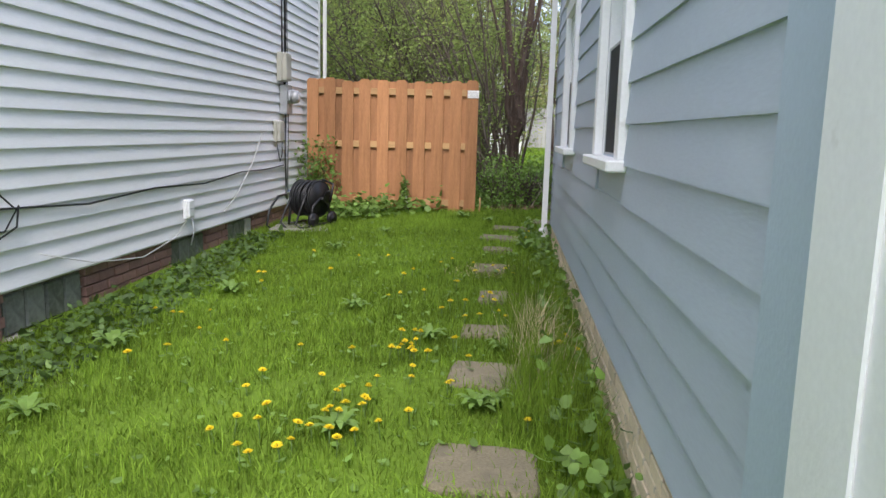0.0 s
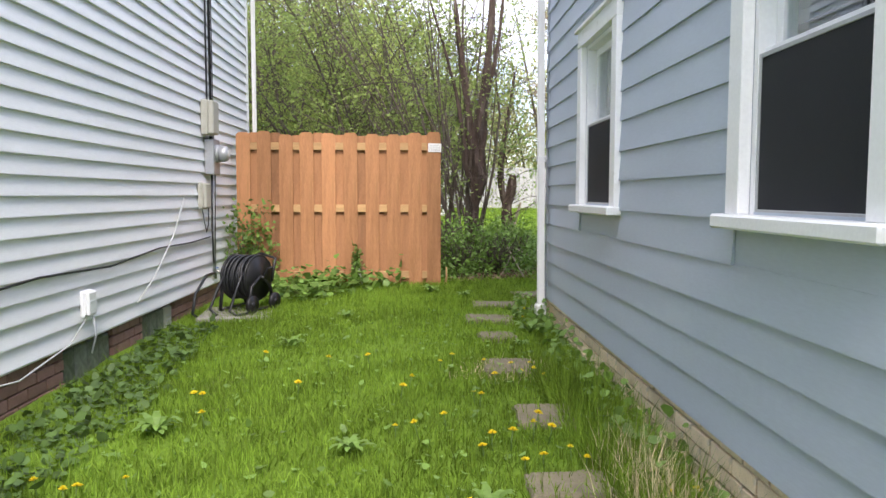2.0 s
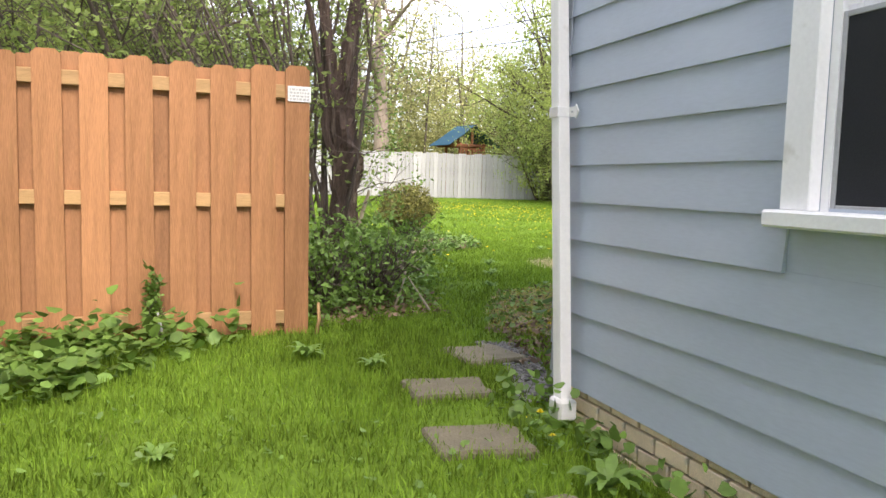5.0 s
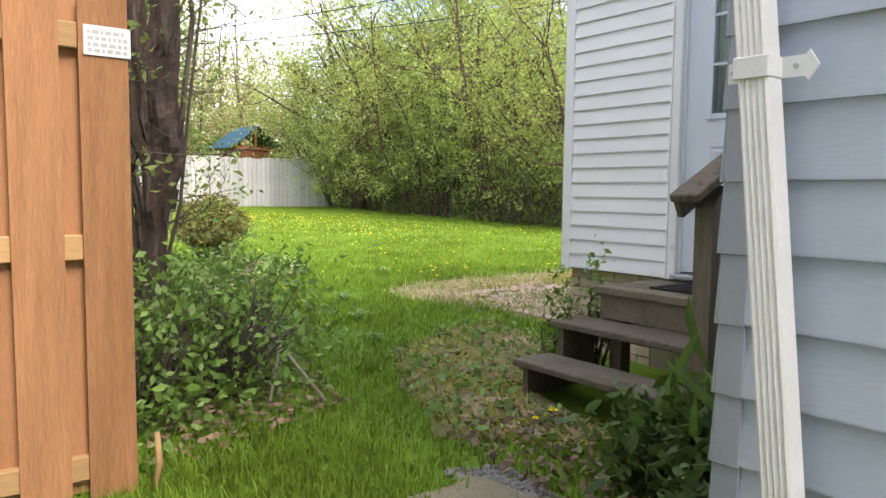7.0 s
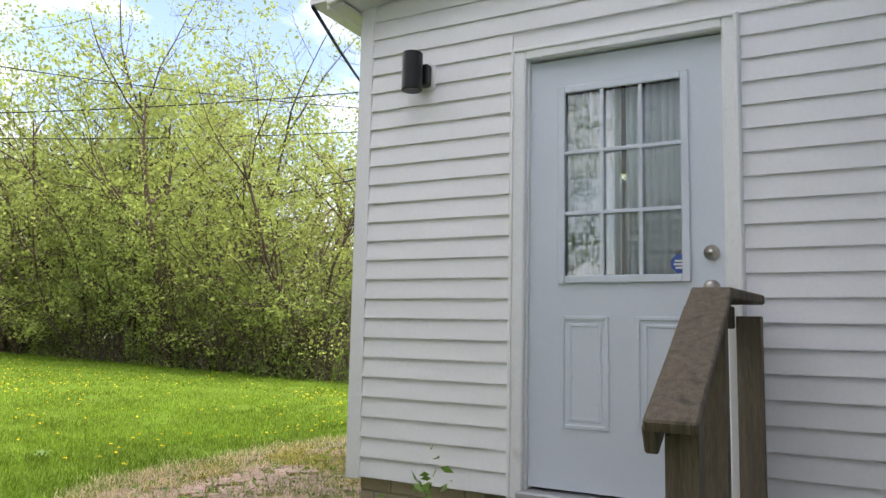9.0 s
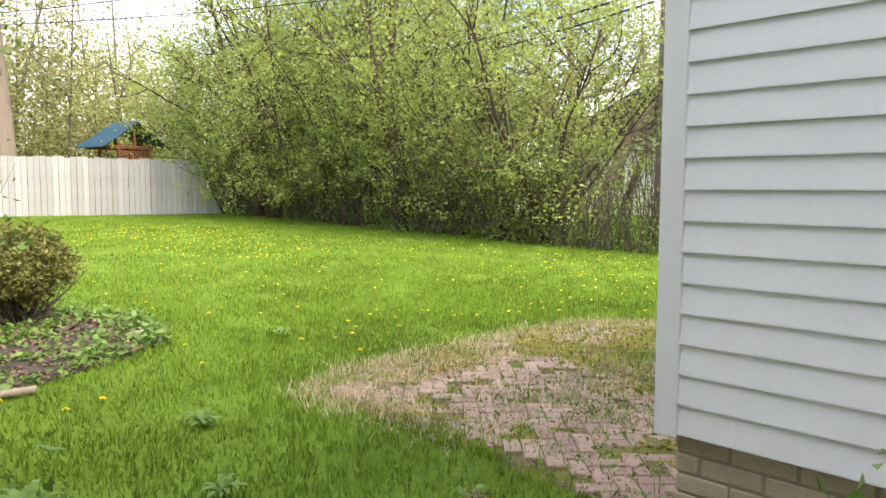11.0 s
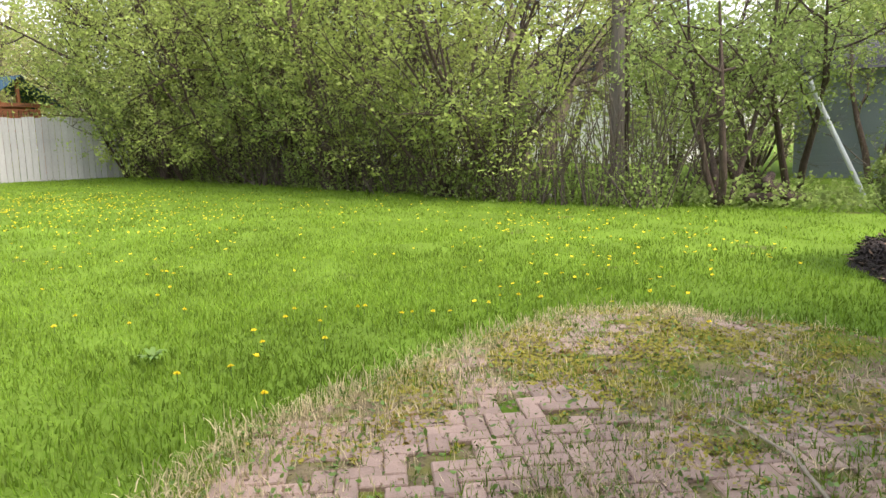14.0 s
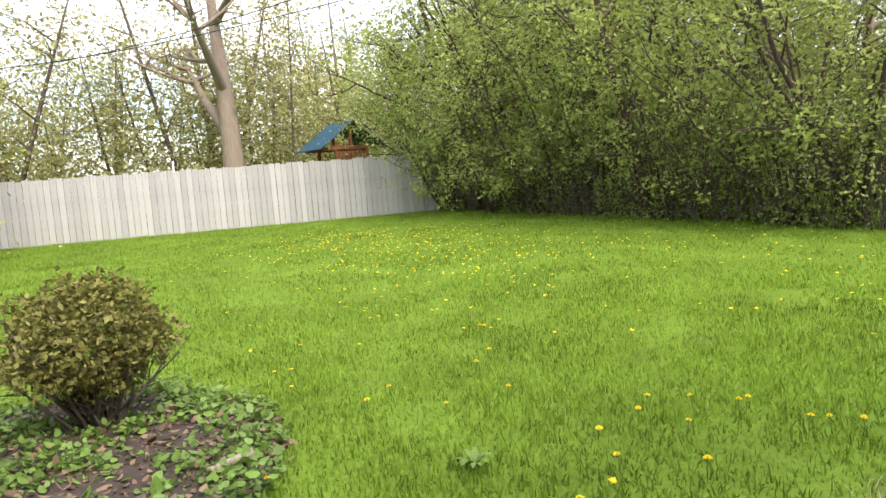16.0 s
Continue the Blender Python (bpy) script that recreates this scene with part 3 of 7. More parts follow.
def sash_window(n, y0, y1, z0=1.03, z1=2.18):
    """A white double-hung window, with a dark insect screen over the lower sash and a deep painted casing."""
    yc, hw = (y0 + y1) / 2, (y1 - y0) / 2
    w = thing("window_%d" % n, "white double-hung window with a dark screen over its lower sash", "window", (0, yc, 0), "side windows", "structure")
    cw = 0.115
    box_part("casing", (-0.035, -hw, z0 - 0.01), (0.012, -hw + cw, z1), M_WHITE_PAINT, w, 0.004)
    box_part("casing", (-0.035, hw - cw, z0 - 0.01), (0.012, hw, z1), M_WHITE_PAINT, w, 0.004)
    box_part("head_casing", (-0.037, -hw, z1), (0.012, hw, z1 + 0.115), M_WHITE_PAINT, w, 0.004)
    box_part("drip_cap", (-0.06, -hw - 0.02, z1 + 0.115), (0.012, hw + 0.02, z1 + 0.14), M_WHITE_PAINT, w, 0.004)
    box_part("window_sill", (-0.085, -hw - 0.025, z0 - 0.065), (0.10, hw + 0.025, z0 - 0.01), M_WHITE_PAINT, w, 0.008)
    o = hw - cw
    for s in (-1, 1):
        a, b = sorted((s * o, s * (o - 0.03)))
        box_part("jamb", (0.012, a, z0 - 0.01), (0.155, b, z1), M_WHITE_PAINT, w)
    box_part("head_jamb", (0.012, -o + 0.03, z1 - 0.03), (0.155, o - 0.03, z1), M_WHITE_PAINT, w)
    zm = (z0 + z1) / 2 + 0.0
    i = o - 0.03
    for nm, x, a, b in (("upper_sash", 0.075, zm - 0.02, z1 - 0.03), ("lower_sash", 0.035, z0 - 0.01, zm + 0.022)):
        bm = bmesh.new()
        t = 0.05
        add_box(bm, (x, -i, a), (x + 0.035, -i + t, b), 0.003)
        add_box(bm, (x, i - t, a), (x + 0.035, i, b), 0.003)
        add_box(bm, (x + 0.002, -i + t, a), (x + 0.033, i - t, a + t), 0.003)
        add_box(bm, (x + 0.002, -i + t, b - t), (x + 0.033, i - t, b), 0.003)
        sash = part(nm, bm, M_WHITE_PAINT, w)
        p = box_part("pane", (x + 0.014, -i + t - 0.004, a + t - 0.004), (x + 0.018, i - t + 0.004, b - t + 0.004), M_GLASS, sash)
        p.visible_shadow = False
    bm = bmesh.new()
    f = 0.016
    add_box(bm, (0.016, -i, z0 - 0.008), (0.028, -i + f, zm), 0.002)
    add_box(bm, (0.016, i - f, z0 - 0.008), (0.028, i, zm), 0.002)
    add_box(bm, (0.017, -i + f, z0 - 0.008), (0.027, i - f, z0 + 0.01), 0.002)
    add_box(bm, (0.017, -i + f, zm - f), (0.027, i - f, zm), 0.002)
    sc = part("screen_frame", bm, M_GALV, w)
    box_part("screen_mesh", (0.021, -i + f, z0 + 0.01), (0.023, i - f, zm - f), M_SCREEN, sc, 0, "dark insect screen")
    bl = thing("window_blind", "half-lowered pale blind inside a window", "blind", (0.155, yc, 0))
    for k in range(9):
        box_part("slat", (0, -i, z1 - 0.07 - k * 0.05), (0.004, i, z1 - 0.026 - k * 0.05), M_BLIND, bl)


sash_window(1, *WIN_G[0])
sash_window(2, *WIN_G[1])


def downspout(name, base, top, width, depth, label, strap_z=(), lean=True):
    """A fluted rectangular pipe from base to top, with straps."""
    d = thing(name, label, "downspout", base)
    h = top[2] - base[2]
    n = 5
    prof = []
    for i in range(n * 2 + 1):
        y = -width / 2 + width * i / (n * 2)
        prof.append((-depth - (0.005 if i % 2 else 0.0), y))
    prof = prof + [(0, width / 2), (0, -width / 2)]
    k = len(prof)
    dx, dy = top[0] - base[0], top[1] - base[1]
    vs = [(p, q, 0) for p, q in prof] + [(p + dx, q + dy, h) for p, q in prof]
    fs = [(i, (i + 1) % k, (i + 1) % k + k, i + k) for i in range(k)] + [tuple(range(k)), tuple(range(2 * k - 1, k - 1, -1))]
    put("pipe", mesh("pipe", vs, fs, M_DOWNSPOUT), d)
    for z in strap_z:
        u = (z - base[2]) / h
        s = thing_strap(d, dx * u, dy * u, z - base[2], width, depth)
    return d


def thing_strap(d, ox, oy, z, width, depth):
    bm = bmesh.new()
    add_box(bm, (ox - depth - 0.011, oy - width / 2 - 0.006, z - 0.025), (ox - depth - 0.005, oy + width / 2 + 0.006, z + 0.025), 0.002)
    add_box(bm, (ox - depth - 0.008, oy - width / 2 - 0.006, z - 0.024), (ox + 0.004, oy - width / 2 - 0.001, z + 0.024), 0.002)
    add_box(bm, (ox - depth - 0.008, oy + width / 2 + 0.001, z - 0.024), (ox + 0.004, oy + width / 2 + 0.006, z + 0.024), 0.002)
    s = part("strap", bm, M_STRAP, d)
    for sg in (-1, 1):
        y0 = oy + sg * (width / 2 + 0.004)
        y1 = y0 + sg * 0.085
        x = ox + 0.002
        pts = [(x, y0, z - 0.024), (x, y1 - sg * 0.03, z - 0.024), (x, y1 - sg * 0.022, z - 0.034), (x, y1, z), (x, y1 - sg * 0.022, z + 0.034), (x, y1 - sg * 0.03, z + 0.024), (x, y0, z + 0.024)]
        if sg > 0 and oy > 0:
            pts = [(x, y0, z - 0.024), (x, y0 + 0.05, z - 0.024), (x, y0 + 0.05, z + 0.024), (x, y0, z + 0.024)]
        k = len(pts)
        vs = pts + [(p - 0.006, q, r) for p, q, r in pts]
        put("tab", mesh("tab", vs, [tuple(range(k)), tuple(range(2 * k - 1, k - 1, -1))] + [(i, (i + 1) % k, (i + 1) % k + k, i + k) for i in range(k)], M_STRAP), s)
        put("screw", mesh("screw", *tube_data([(x - 0.005, y0 + sg * 0.035, z), (x - 0.011, y0 + sg * 0.035, z)], 0.006, 8), M_GALV), s)
    return s


gz = ground_height(-0.1, 0)
spout = downspout("downspout", (-0.06, -0.165, gz + 0.02), (-0.012, 0.448, 5.4), 0.075, 0.055, "white fluted downspout strapped to grey clapboards", (1.43,))
bm = bmesh.new()
add_box(bm, (-0.085, -0.07, 0.0), (0.012, 0.045, 0.10), 0.012)
part("outlet_elbow", bm, M_DOWNSPOUT, spout)
downspout("downspout", (WX + 0.055, 2.9, -0.1), (WX + 0.055, 2.9, 5.9), 0.075, -0.04, "plain white downspout at the corner of a white house", ())

# ---- rear addition ----
AX = 2.27
AT = lambda y: 3.12 + 0.14 * (2.82 - y)
wall_a = put("wall_addition", mesh("wall_addition", [], [], M_NEW_VINYL))
bm = bmesh.new()
D0, D1, DB, DT = 0.93, 1.84, 0.655, 2.685      # door opening
add_box(bm, (AX + 0.012, 0.1, 0.6), (AX + 0.16, D0, 3.1))
add_box(bm, (AX + 0.012, D1, 0.6), (AX + 0.16, 2.8, 3.1))
add_box(bm, (AX + 0.012, D0, DT), (AX + 0.16, D1, 3.1))
for i in range(8):
    a = 0.1 + i * 0.3375
    add_box(bm, (AX + 0.012, a, 3.1), (AX + 0.16, a + 0.3375, AT(a + 0.3375) + 0.04))
add_box(bm, (AX + 0.16, 2.65, 0.6), (7.5, 2.8, 3.15))
add_box(bm, (7.4, 0.1, 0.6), (7.5, 2.65, 3.15))
add_box(bm, (AX + 0.16, 0.1, 0.5), (7.4, 2.65, 0.6))
bm.to_mesh(wall_a.data)
bm.free()
tagged(wall_a, "white vinyl lap siding wall of a rear addition", "wall", kind="structure")
T0, T1, TT = 0.865, 1.915, 2.745               # trim outside
lap_courses(wall_a, "siding_course", M_NEW_VINYL, "y", AX + 0.01, 0.13, 2.75, 0.605, 3.5, 0.1016, 0.017, -1, [(T0, T1, 0.0, TT)], slope=AT)
lap_courses(wall_a, "siding_course", M_NEW_VINYL, "x", 2.802, 2.31, 7.4, 0.605, 3.12, 0.1016, 0.017, 1)
bm = bmesh.new()
add_box(bm, (AX - 0.008, 2.74, 0.59), (AX + 0.01, 2.826, 3.14), 0.003)
add_box(bm, (AX + 0.01, 2.803, 0.59), (AX + 0.085, 2.826, 3.14), 0.003)
part("corner_post", bm, M_NEW_VINYL, wall_a)
found_a = put("foundation_addition", mesh("foundation_addition", [], [], M_BUFF_MORTAR))
bm = bmesh.new()
add_box(bm, (AX + 0.05, 0.1, -0.5), (AX + 0.2, 2.76, 0.6))
add_box(bm, (AX + 0.2, 2.6, -0.5), (7.4, 2.76, 0.6))
bm.to_mesh(found_a.data)
bm.free()
tagged(found_a, "buff brick foundation of the addition", "foundation", kind="structure")

roof_a = thing("roof_addition", "low-pitched dark shingle roof with white fascia, soffit and gutter", "roof", (0, 0, 0), "", "structure")
R0, R1 = 2.92, -0.0
sl = 0.14


def slab(name, x0, x1, ya, yb, zoff0, zoff1, mat, parent):
    vs = [(x, y, AT(y) + z) for y in (ya, yb) for x in (x0, x1) for z in (zoff0, zoff1)]
    return put(name, mesh(name, vs, [(0, 2, 3, 1), (4, 5, 7, 6), (0, 1, 5, 4), (2, 6, 7, 3), (1, 3, 7, 5), (0, 4, 6, 2)], mat), parent)


slab("shingles", 2.05, 7.7, 2.96, 0.12, 0.165, 0.2, M_SHINGLE, roof_a)
slab("rake_fascia", 2.07, 2.095, R0, 0.13, 0.0, 0.16, M_NEW_VINYL, roof_a)
slab("soffit", 2.097, AX + 0.0, R0 - 0.03, 0.13, 0.006, 0.018, M_NEW_VINYL, roof_a)
slab("drip_edge", 2.062, 2.07, R0, 0.13, 0.12, 0.166, M_WHITE_PAINT, roof_a)
box_part("eave_soffit", (2.097, 2.83, 3.10), (7.6, R0, 3.112), M_NEW_VINYL, roof_a)
box_part("eave_fascia", (2.097, R0, 3.09), (7.6, R0 + 0.02, 3.25), M_NEW_VINYL, roof_a)
bm = bmesh.new()
add_box(bm, (2.09, R0 + 0.022, 3.13), (7.6, R0 + 0.13, 3.14), 0.002)
add_box(bm, (2.09, R0 + 0.12, 3.14), (7.6, R0 + 0.13, 3.25), 0.002)
add_box(bm, (2.083, R0 + 0.022, 3.13), (2.09, R0 + 0.13, 3.25), 0.002)
part("gutter", bm, M_NEW_VINYL, roof_a, "white box gutter")

# door
trim = thing("door_trim", "white moulded trim round the back door", "trim", (AX, 0, 0), "", "structure")
box_part("casing", (-0.025, T0, 0.6), (0.012, D0 + 0.005, TT), M_WHITE_PAINT, trim, 0.006)
box_part("casing", (-0.025, D1 - 0.005, 0.6), (0.012, T1, TT), M_WHITE_PAINT, trim, 0.006)
box_part("head_casing", (-0.025, D0 + 0.005, DT - 0.005), (0.012, D1 - 0.005, TT), M_WHITE_PAINT, trim, 0.006)
for a, b in ((T0 + 0.006, T0 + 0.022), (T1 - 0.022, T1 - 0.006)):
    box_part("bead", (-0.034, a, 0.6), (-0.025, b, TT - 0.006), M_WHITE_PAINT, trim, 0.003)
box_part("bead", (-0.034, T0 + 0.022, TT - 0.022), (-0.025, T1 - 0.022, TT - 0.006), M_WHITE_PAINT, trim, 0.003)
for a, b in ((D0, D0 + 0.012), (D1 - 0.012, D1)):
    box_part("jamb", (0.012, a, 0.62), (0.16, b, DT), M_WHITE_PAINT, trim)
box_part("threshold", (-0.05, D0 - 0.02, 0.61), (0.16, D1 + 0.02, 0.64), M_GALV, trim, 0.006, "worn grey metal threshold")

door = thing("door_1", "closed pale blue-white back door with nine glass panes", "door", (AX + 0.035, (D0 + D1) / 2, 0.65), "", "structure")
DH, DW = 2.03, 0.885
LW, LZ0, LZ1 = 0.285, 0.955, 1.87                # half width and height of the glazed part
bm = bmesh.new()
hw = DW / 2
add_box(bm, (0, -hw, 0.005), (0.044, -LW, DH - 0.005))
add_box(bm, (0, LW, 0.005), (0.044, hw, DH - 0.005))
add_box(bm, (0, -LW, 0.005), (0.044, LW, LZ0))
add_box(bm, (0, -LW, LZ1), (0.044, LW, DH - 0.005))
part("slab", bm, M_DOOR, door)
bm = bmesh.new()
add_box(bm, (-0.014, -LW - 0.015, LZ0 - 0.015), (0.0, -LW + 0.02, LZ1 + 0.015), 0.004)
add_box(bm, (-0.014, LW - 0.02, LZ0 - 0.015), (0.0, LW + 0.015, LZ1 + 0.015), 0.004)
add_box(bm, (-0.013, -LW + 0.02, LZ0 - 0.015), (0.0, LW - 0.02, LZ0 + 0.02), 0.004)
add_box(bm, (-0.013, -LW + 0.02, LZ1 - 0.02), (0.0, LW - 0.02, LZ1 + 0.015), 0.004)
lite = part("lite_frame", bm, M_DOOR, door)
gy, gz2 = (2 * LW - 0.04) / 3, (LZ1 - LZ0 - 0.04) / 3
for i in (1, 2):
    box_part("muntin", (-0.010, -LW + 0.02 + gy * i - 0.009, LZ0 + 0.02), (0.008, -LW + 0.02 + gy * i + 0.009, LZ1 - 0.02), M_DOOR, lite, 0.003)
    box_part("muntin", (-0.009, -LW + 0.02, LZ0 + 0.02 + gz2 * i - 0.009), (0.007, LW - 0.02, LZ0 + 0.02 + gz2 * i + 0.009), M_DOOR, lite, 0.003)
for i in range(3):
    for k in range(3):
        p = box_part("pane", (0.012, -LW + 0.022 + gy * i, LZ0 + 0.022 + gz2 * k), (0.016, -LW + 0.018 + gy * (i + 1), LZ0 + 0.018 + gz2 * (k + 1)), M_GLASS, lite)
        p.visible_shadow = False
for s in (-1, 1):
    a, b = sorted((s * 0.06, s * 0.285))
    for (u, v, w2) in ((0.0, 0.018, 0.006), (0.035, 0.05, 0.004)):
        bm = bmesh.new()
        add_box(bm, (-w2, a + u, 0.28 + u), (0.001, a + v, 0.79 - u), 0.002)
        add_box(bm, (-w2, b - v, 0.28 + u), (0.001, b - u, 0.79 - u), 0.002)
        add_box(bm, (-w2 + 0.0005, a + v, 0.28 + u), (0.001, b - v, 0.28 + v), 0.002)
        add_box(bm, (-w2 + 0.0005, a + v, 0.79 - v), (0.001, b - v, 0.79 - u), 0.002)
        part("panel_moulding", bm, M_DOOR, door)


def turned(profile, mat, name, parent, m=None, sides=16):
    """A turned solid about the x axis from (distance, radius) pairs."""
    vs, fs = tube_data([(d, 0, 0) for d, r in profile], [r for d, r in profile], sides)
    me = mesh(name, vs, fs, mat)
    me.polygons.foreach_set("use_smooth", [True] * len(me.polygons))
    return put(name, me, parent, m)


turned([(0.002, 0.034), (-0.012, 0.032), (-0.016, 0.016), (-0.022, 0.016)], M_BRASS, "deadbolt", door, pose(0, -0.385, 1.065))
turned([(0.002, 0.034), (-0.008, 0.032), (-0.014, 0.014), (-0.03, 0.013), (-0.04, 0.026), (-0.058, 0.028), (-0.066, 0.015)], M_BRASS, "doorknob", door, pose(0, -0.385, 0.915))
sign = thing("alarm_sticker", "small blue octagonal sticker on a door pane", "sticker", (AX + 0.044, 1.13, 1.672))
put("sticker", mesh("sticker", [(0, 0.045 * math.sin(radians(22.5 + 45 * i)), 0.045 * math.cos(radians(22.5 + 45 * i))) for i in range(8)] + [(0.002, 0.045 * math.sin(radians(22.5 + 45 * i)), 0.045 * math.cos(radians(22.5 + 45 * i))) for i in range(8)],
    [tuple(range(8)), tuple(range(15, 7, -1))] + [(i, (i + 1) % 8, (i + 1) % 8 + 8, i + 8) for i in range(8)], M_SIGN_BLUE), sign)
for k, (w3, z3) in enumerate(((0.05, 0.012), (0.06, -0.003), (0.045, -0.018))):
    box_part("print_bar", (-0.002, -w3 / 2, z3 - 0.005), (-0.0005, w3 / 2, z3 + 0.004), M_PAPER, sign)
curtain = thing("door_curtain", "thin white gathered curtain behind the door glass", "curtain", (AX + 0.085, 1.385, 0))
for s in (-1, 1):
    vs, fs = [], []
    for i in range(41):
        y = s * (0.012 + 0.3 * i / 40)
        x = 0.014 * math.sin(i * 1.3) + 0.006 * math.sin(i * 3.1)
        vs += [(x, y, 1.5), (x * 1.2, y, 2.58)]
        if i:
            fs.append((2 * i - 2, 2 * i, 2 * i + 1, 2 * i - 1))
    me = mesh("panel", vs, fs, M_CURTAIN)
    me.polygons.foreach_set("use_smooth", [True] * len(me.polygons))
    c = put("curtain_panel", me, curtain)
    so = c.modifiers.new("thick", "SOLIDIFY")
    so.thickness = 0.002
rod = tube("curtain_rod", [(0, -0.34, 2.585), (0, 0.34, 2.585)], 0.006, M_GALV, curtain)

# sconce
sconce = thing("wall_sconce", "matte black cylinder wall lamp on white siding", "lamp", (AX - 0.01, 2.42, 2.68))
box_part("bracket", (-0.05, -0.055, -0.055), (0.002, 0.02, 0.055), M_BLACK_PLASTIC, sconce, 0.006)
put("cylinder", mesh("cylinder", *tube_data([(-0.10, 0.005, -0.1), (-0.10, 0.005, -0.095), (-0.10, 0.005, 0.095), (-0.10, 0.005, 0.1)], [0.05, 0.053, 0.053, 0.05], 24), M_BLACK_PLASTIC), sconce)
box_part("mount_block", (0.0, -0.075, -0.07), (0.016, 0.055, 0.07), M_NEW_VINYL, sconce, 0.006)

# ---- stairs and landing ----
stairs = thing("porch_steps", "weathered wooden steps and landing to a back door", "stairs", (0, 0, 0))
SY0, SY1 = 0.90, 2.08
for i in range(4):
    a = 1.66 + i * 0.152
    box_part("landing_board", (a, SY0 - 0.02, 0.545), (a + 0.145, SY1 - 0.1, 0.59), M_OLD_WOOD, stairs, 0.005)
box_part("landing_fascia", (1.685, SY0, 0.40), (1.722, SY1 - 0.13, 0.543), M_OLD_WOOD, stairs, 0.004)
box_part("landing_joist", (1.722, SY0, 0.40), (2.25, SY0 + 0.04, 0.543), M_OLD_WOOD, stairs, 0.004)
box_part("landing_joist", (1.722, SY1 - 0.17, 0.40), (2.25, SY1 - 0.13, 0.543), M_OLD_WOOD, stairs, 0.004)
box_part("landing_post", (1.73, SY1 - 0.26, -0.1), (1.82, SY1 - 0.172, 0.543), M_OLD_WOOD, stairs, 0.004)
box_part("tread", (1.40, SY0 + 0.02, 0.355), (1.69, SY1 - 0.0, 0.393), M_OLD_WOOD, stairs, 0.006)
box_part("tread", (1.10, SY0 + 0.02, 0.165), (1.39, SY1 - 0.0, 0.203), M_OLD_WOOD, stairs, 0.006)
for y in (SY0 + 0.06, SY1 - 0.09):
    vs = [(1.14, y, -0.06), (1.14, y, 0.163), (1.42, y, 0.163), (1.42, y, 0.353), (1.683, y, 0.353), (1.683, y, -0.06)]
    k = len(vs)
    put("stringer", mesh("stringer", vs + [(p, q + 0.04, r) for p, q, r in vs], [tuple(range(k)), tuple(range(2 * k - 1, k - 1, -1))] + [(i, (i + 1) % k, (i + 1) % k + k, i + k) for i in range(k)], M_OLD_WOOD), stairs)
railing = thing("stair_railing", "weathered grey-brown wooden stair railing with square posts", "railing", (0, 0, 0))
PY = 0.93
for nm, x, zt in (("post", 1.20, 1.13), ("post", 1.79, 1.44), ("post", 2.17, 1.44)):
    py = PY - 0.085 if x > 2 else PY
    vs = [(x - 0.045, py - 0.045, -0.1), (x + 0.045, py - 0.045, -0.1), (x + 0.045, py + 0.045, -0.1), (x - 0.045, py + 0.045, -0.1)]
    dz = 0.05 if x < 1.5 else 0.0
    top = [(p, q, zt + (dz if p > x else -dz)) for p, q, r in vs]
    me = mesh("post", vs + top, [(3, 2, 1, 0), (4, 5, 6, 7), (0, 1, 5, 4), (1, 2, 6, 5), (2, 3, 7, 6), (3, 0, 4, 7)], M_POST_WOOD)
    put("post", me, railing)


def beam(name, p, q, w, h, mat, parent):
    p, q = Vector(p), Vector(q)
    d = q - p
    m = Matrix.Translation(p) @ d.to_track_quat("X", "Z").to_matrix().to_4x4()
    return part(name, box((0, -w / 2, -h / 2), (d.length, w / 2, h / 2), 0.006), mat, parent, "", m)


beam("handrail", (1.0, PY, 1.12), (1.79, PY, 1.518), 0.14, 0.038, M_POST_WOOD, railing)
beam("handrail", (1.77, PY, 1.512), (2.17, PY - 0.075, 1.505), 0.14, 0.038, M_POST_WOOD, railing)
beam("under_rail", (1.06, PY + 0.065, 1.075), (1.73, PY + 0.065, 1.43), 0.038, 0.088, M_POST_WOOD, railing)
beam("under_rail", (1.75, PY + 0.065, 1.435), (2.17, PY - 0.015, 1.435), 0.038, 0.088, M_POST_WOOD, railing)
mat_ = thing("doormat", "black rubber doormat on the wooden landing", "doormat", (2.045, 1.29, 0.591))
box_part("mat", (-0.22, -0.42, 0), (0.2, 0.42, 0.012), M_MAT, mat_, 0.005)
for i in range(10):
    box_part("rib", (-0.2, -0.40 + i * 0.082, 0.012), (0.18, -0.37 + i * 0.082, 0.016), M_MAT, mat_)

# ---- orange fence panel ----
fence = thing("wooden_fence", "orange-stained shadowbox wooden fence panel", "fence", (0, 0, 0))
rngf = random.Random(5)


def picket(w, h, lift, ear=0.03, t=0.017):
    pts = [(-w / 2, lift), (w / 2, lift), (w / 2, h - ear), (w / 2 - ear, h), (-w / 2 + ear, h), (-w / 2, h - ear)]
    k = 6
    vs = [(p, -t / 2, q) for p, q in pts] + [(p, t / 2, q) for p, q in pts]
    return vs, [tuple(range(k)), tuple(range(2 * k - 1, k - 1, -1))] + [(i, i + k, (i + 1) % k + k, (i + 1) % k) for i in range(k)]


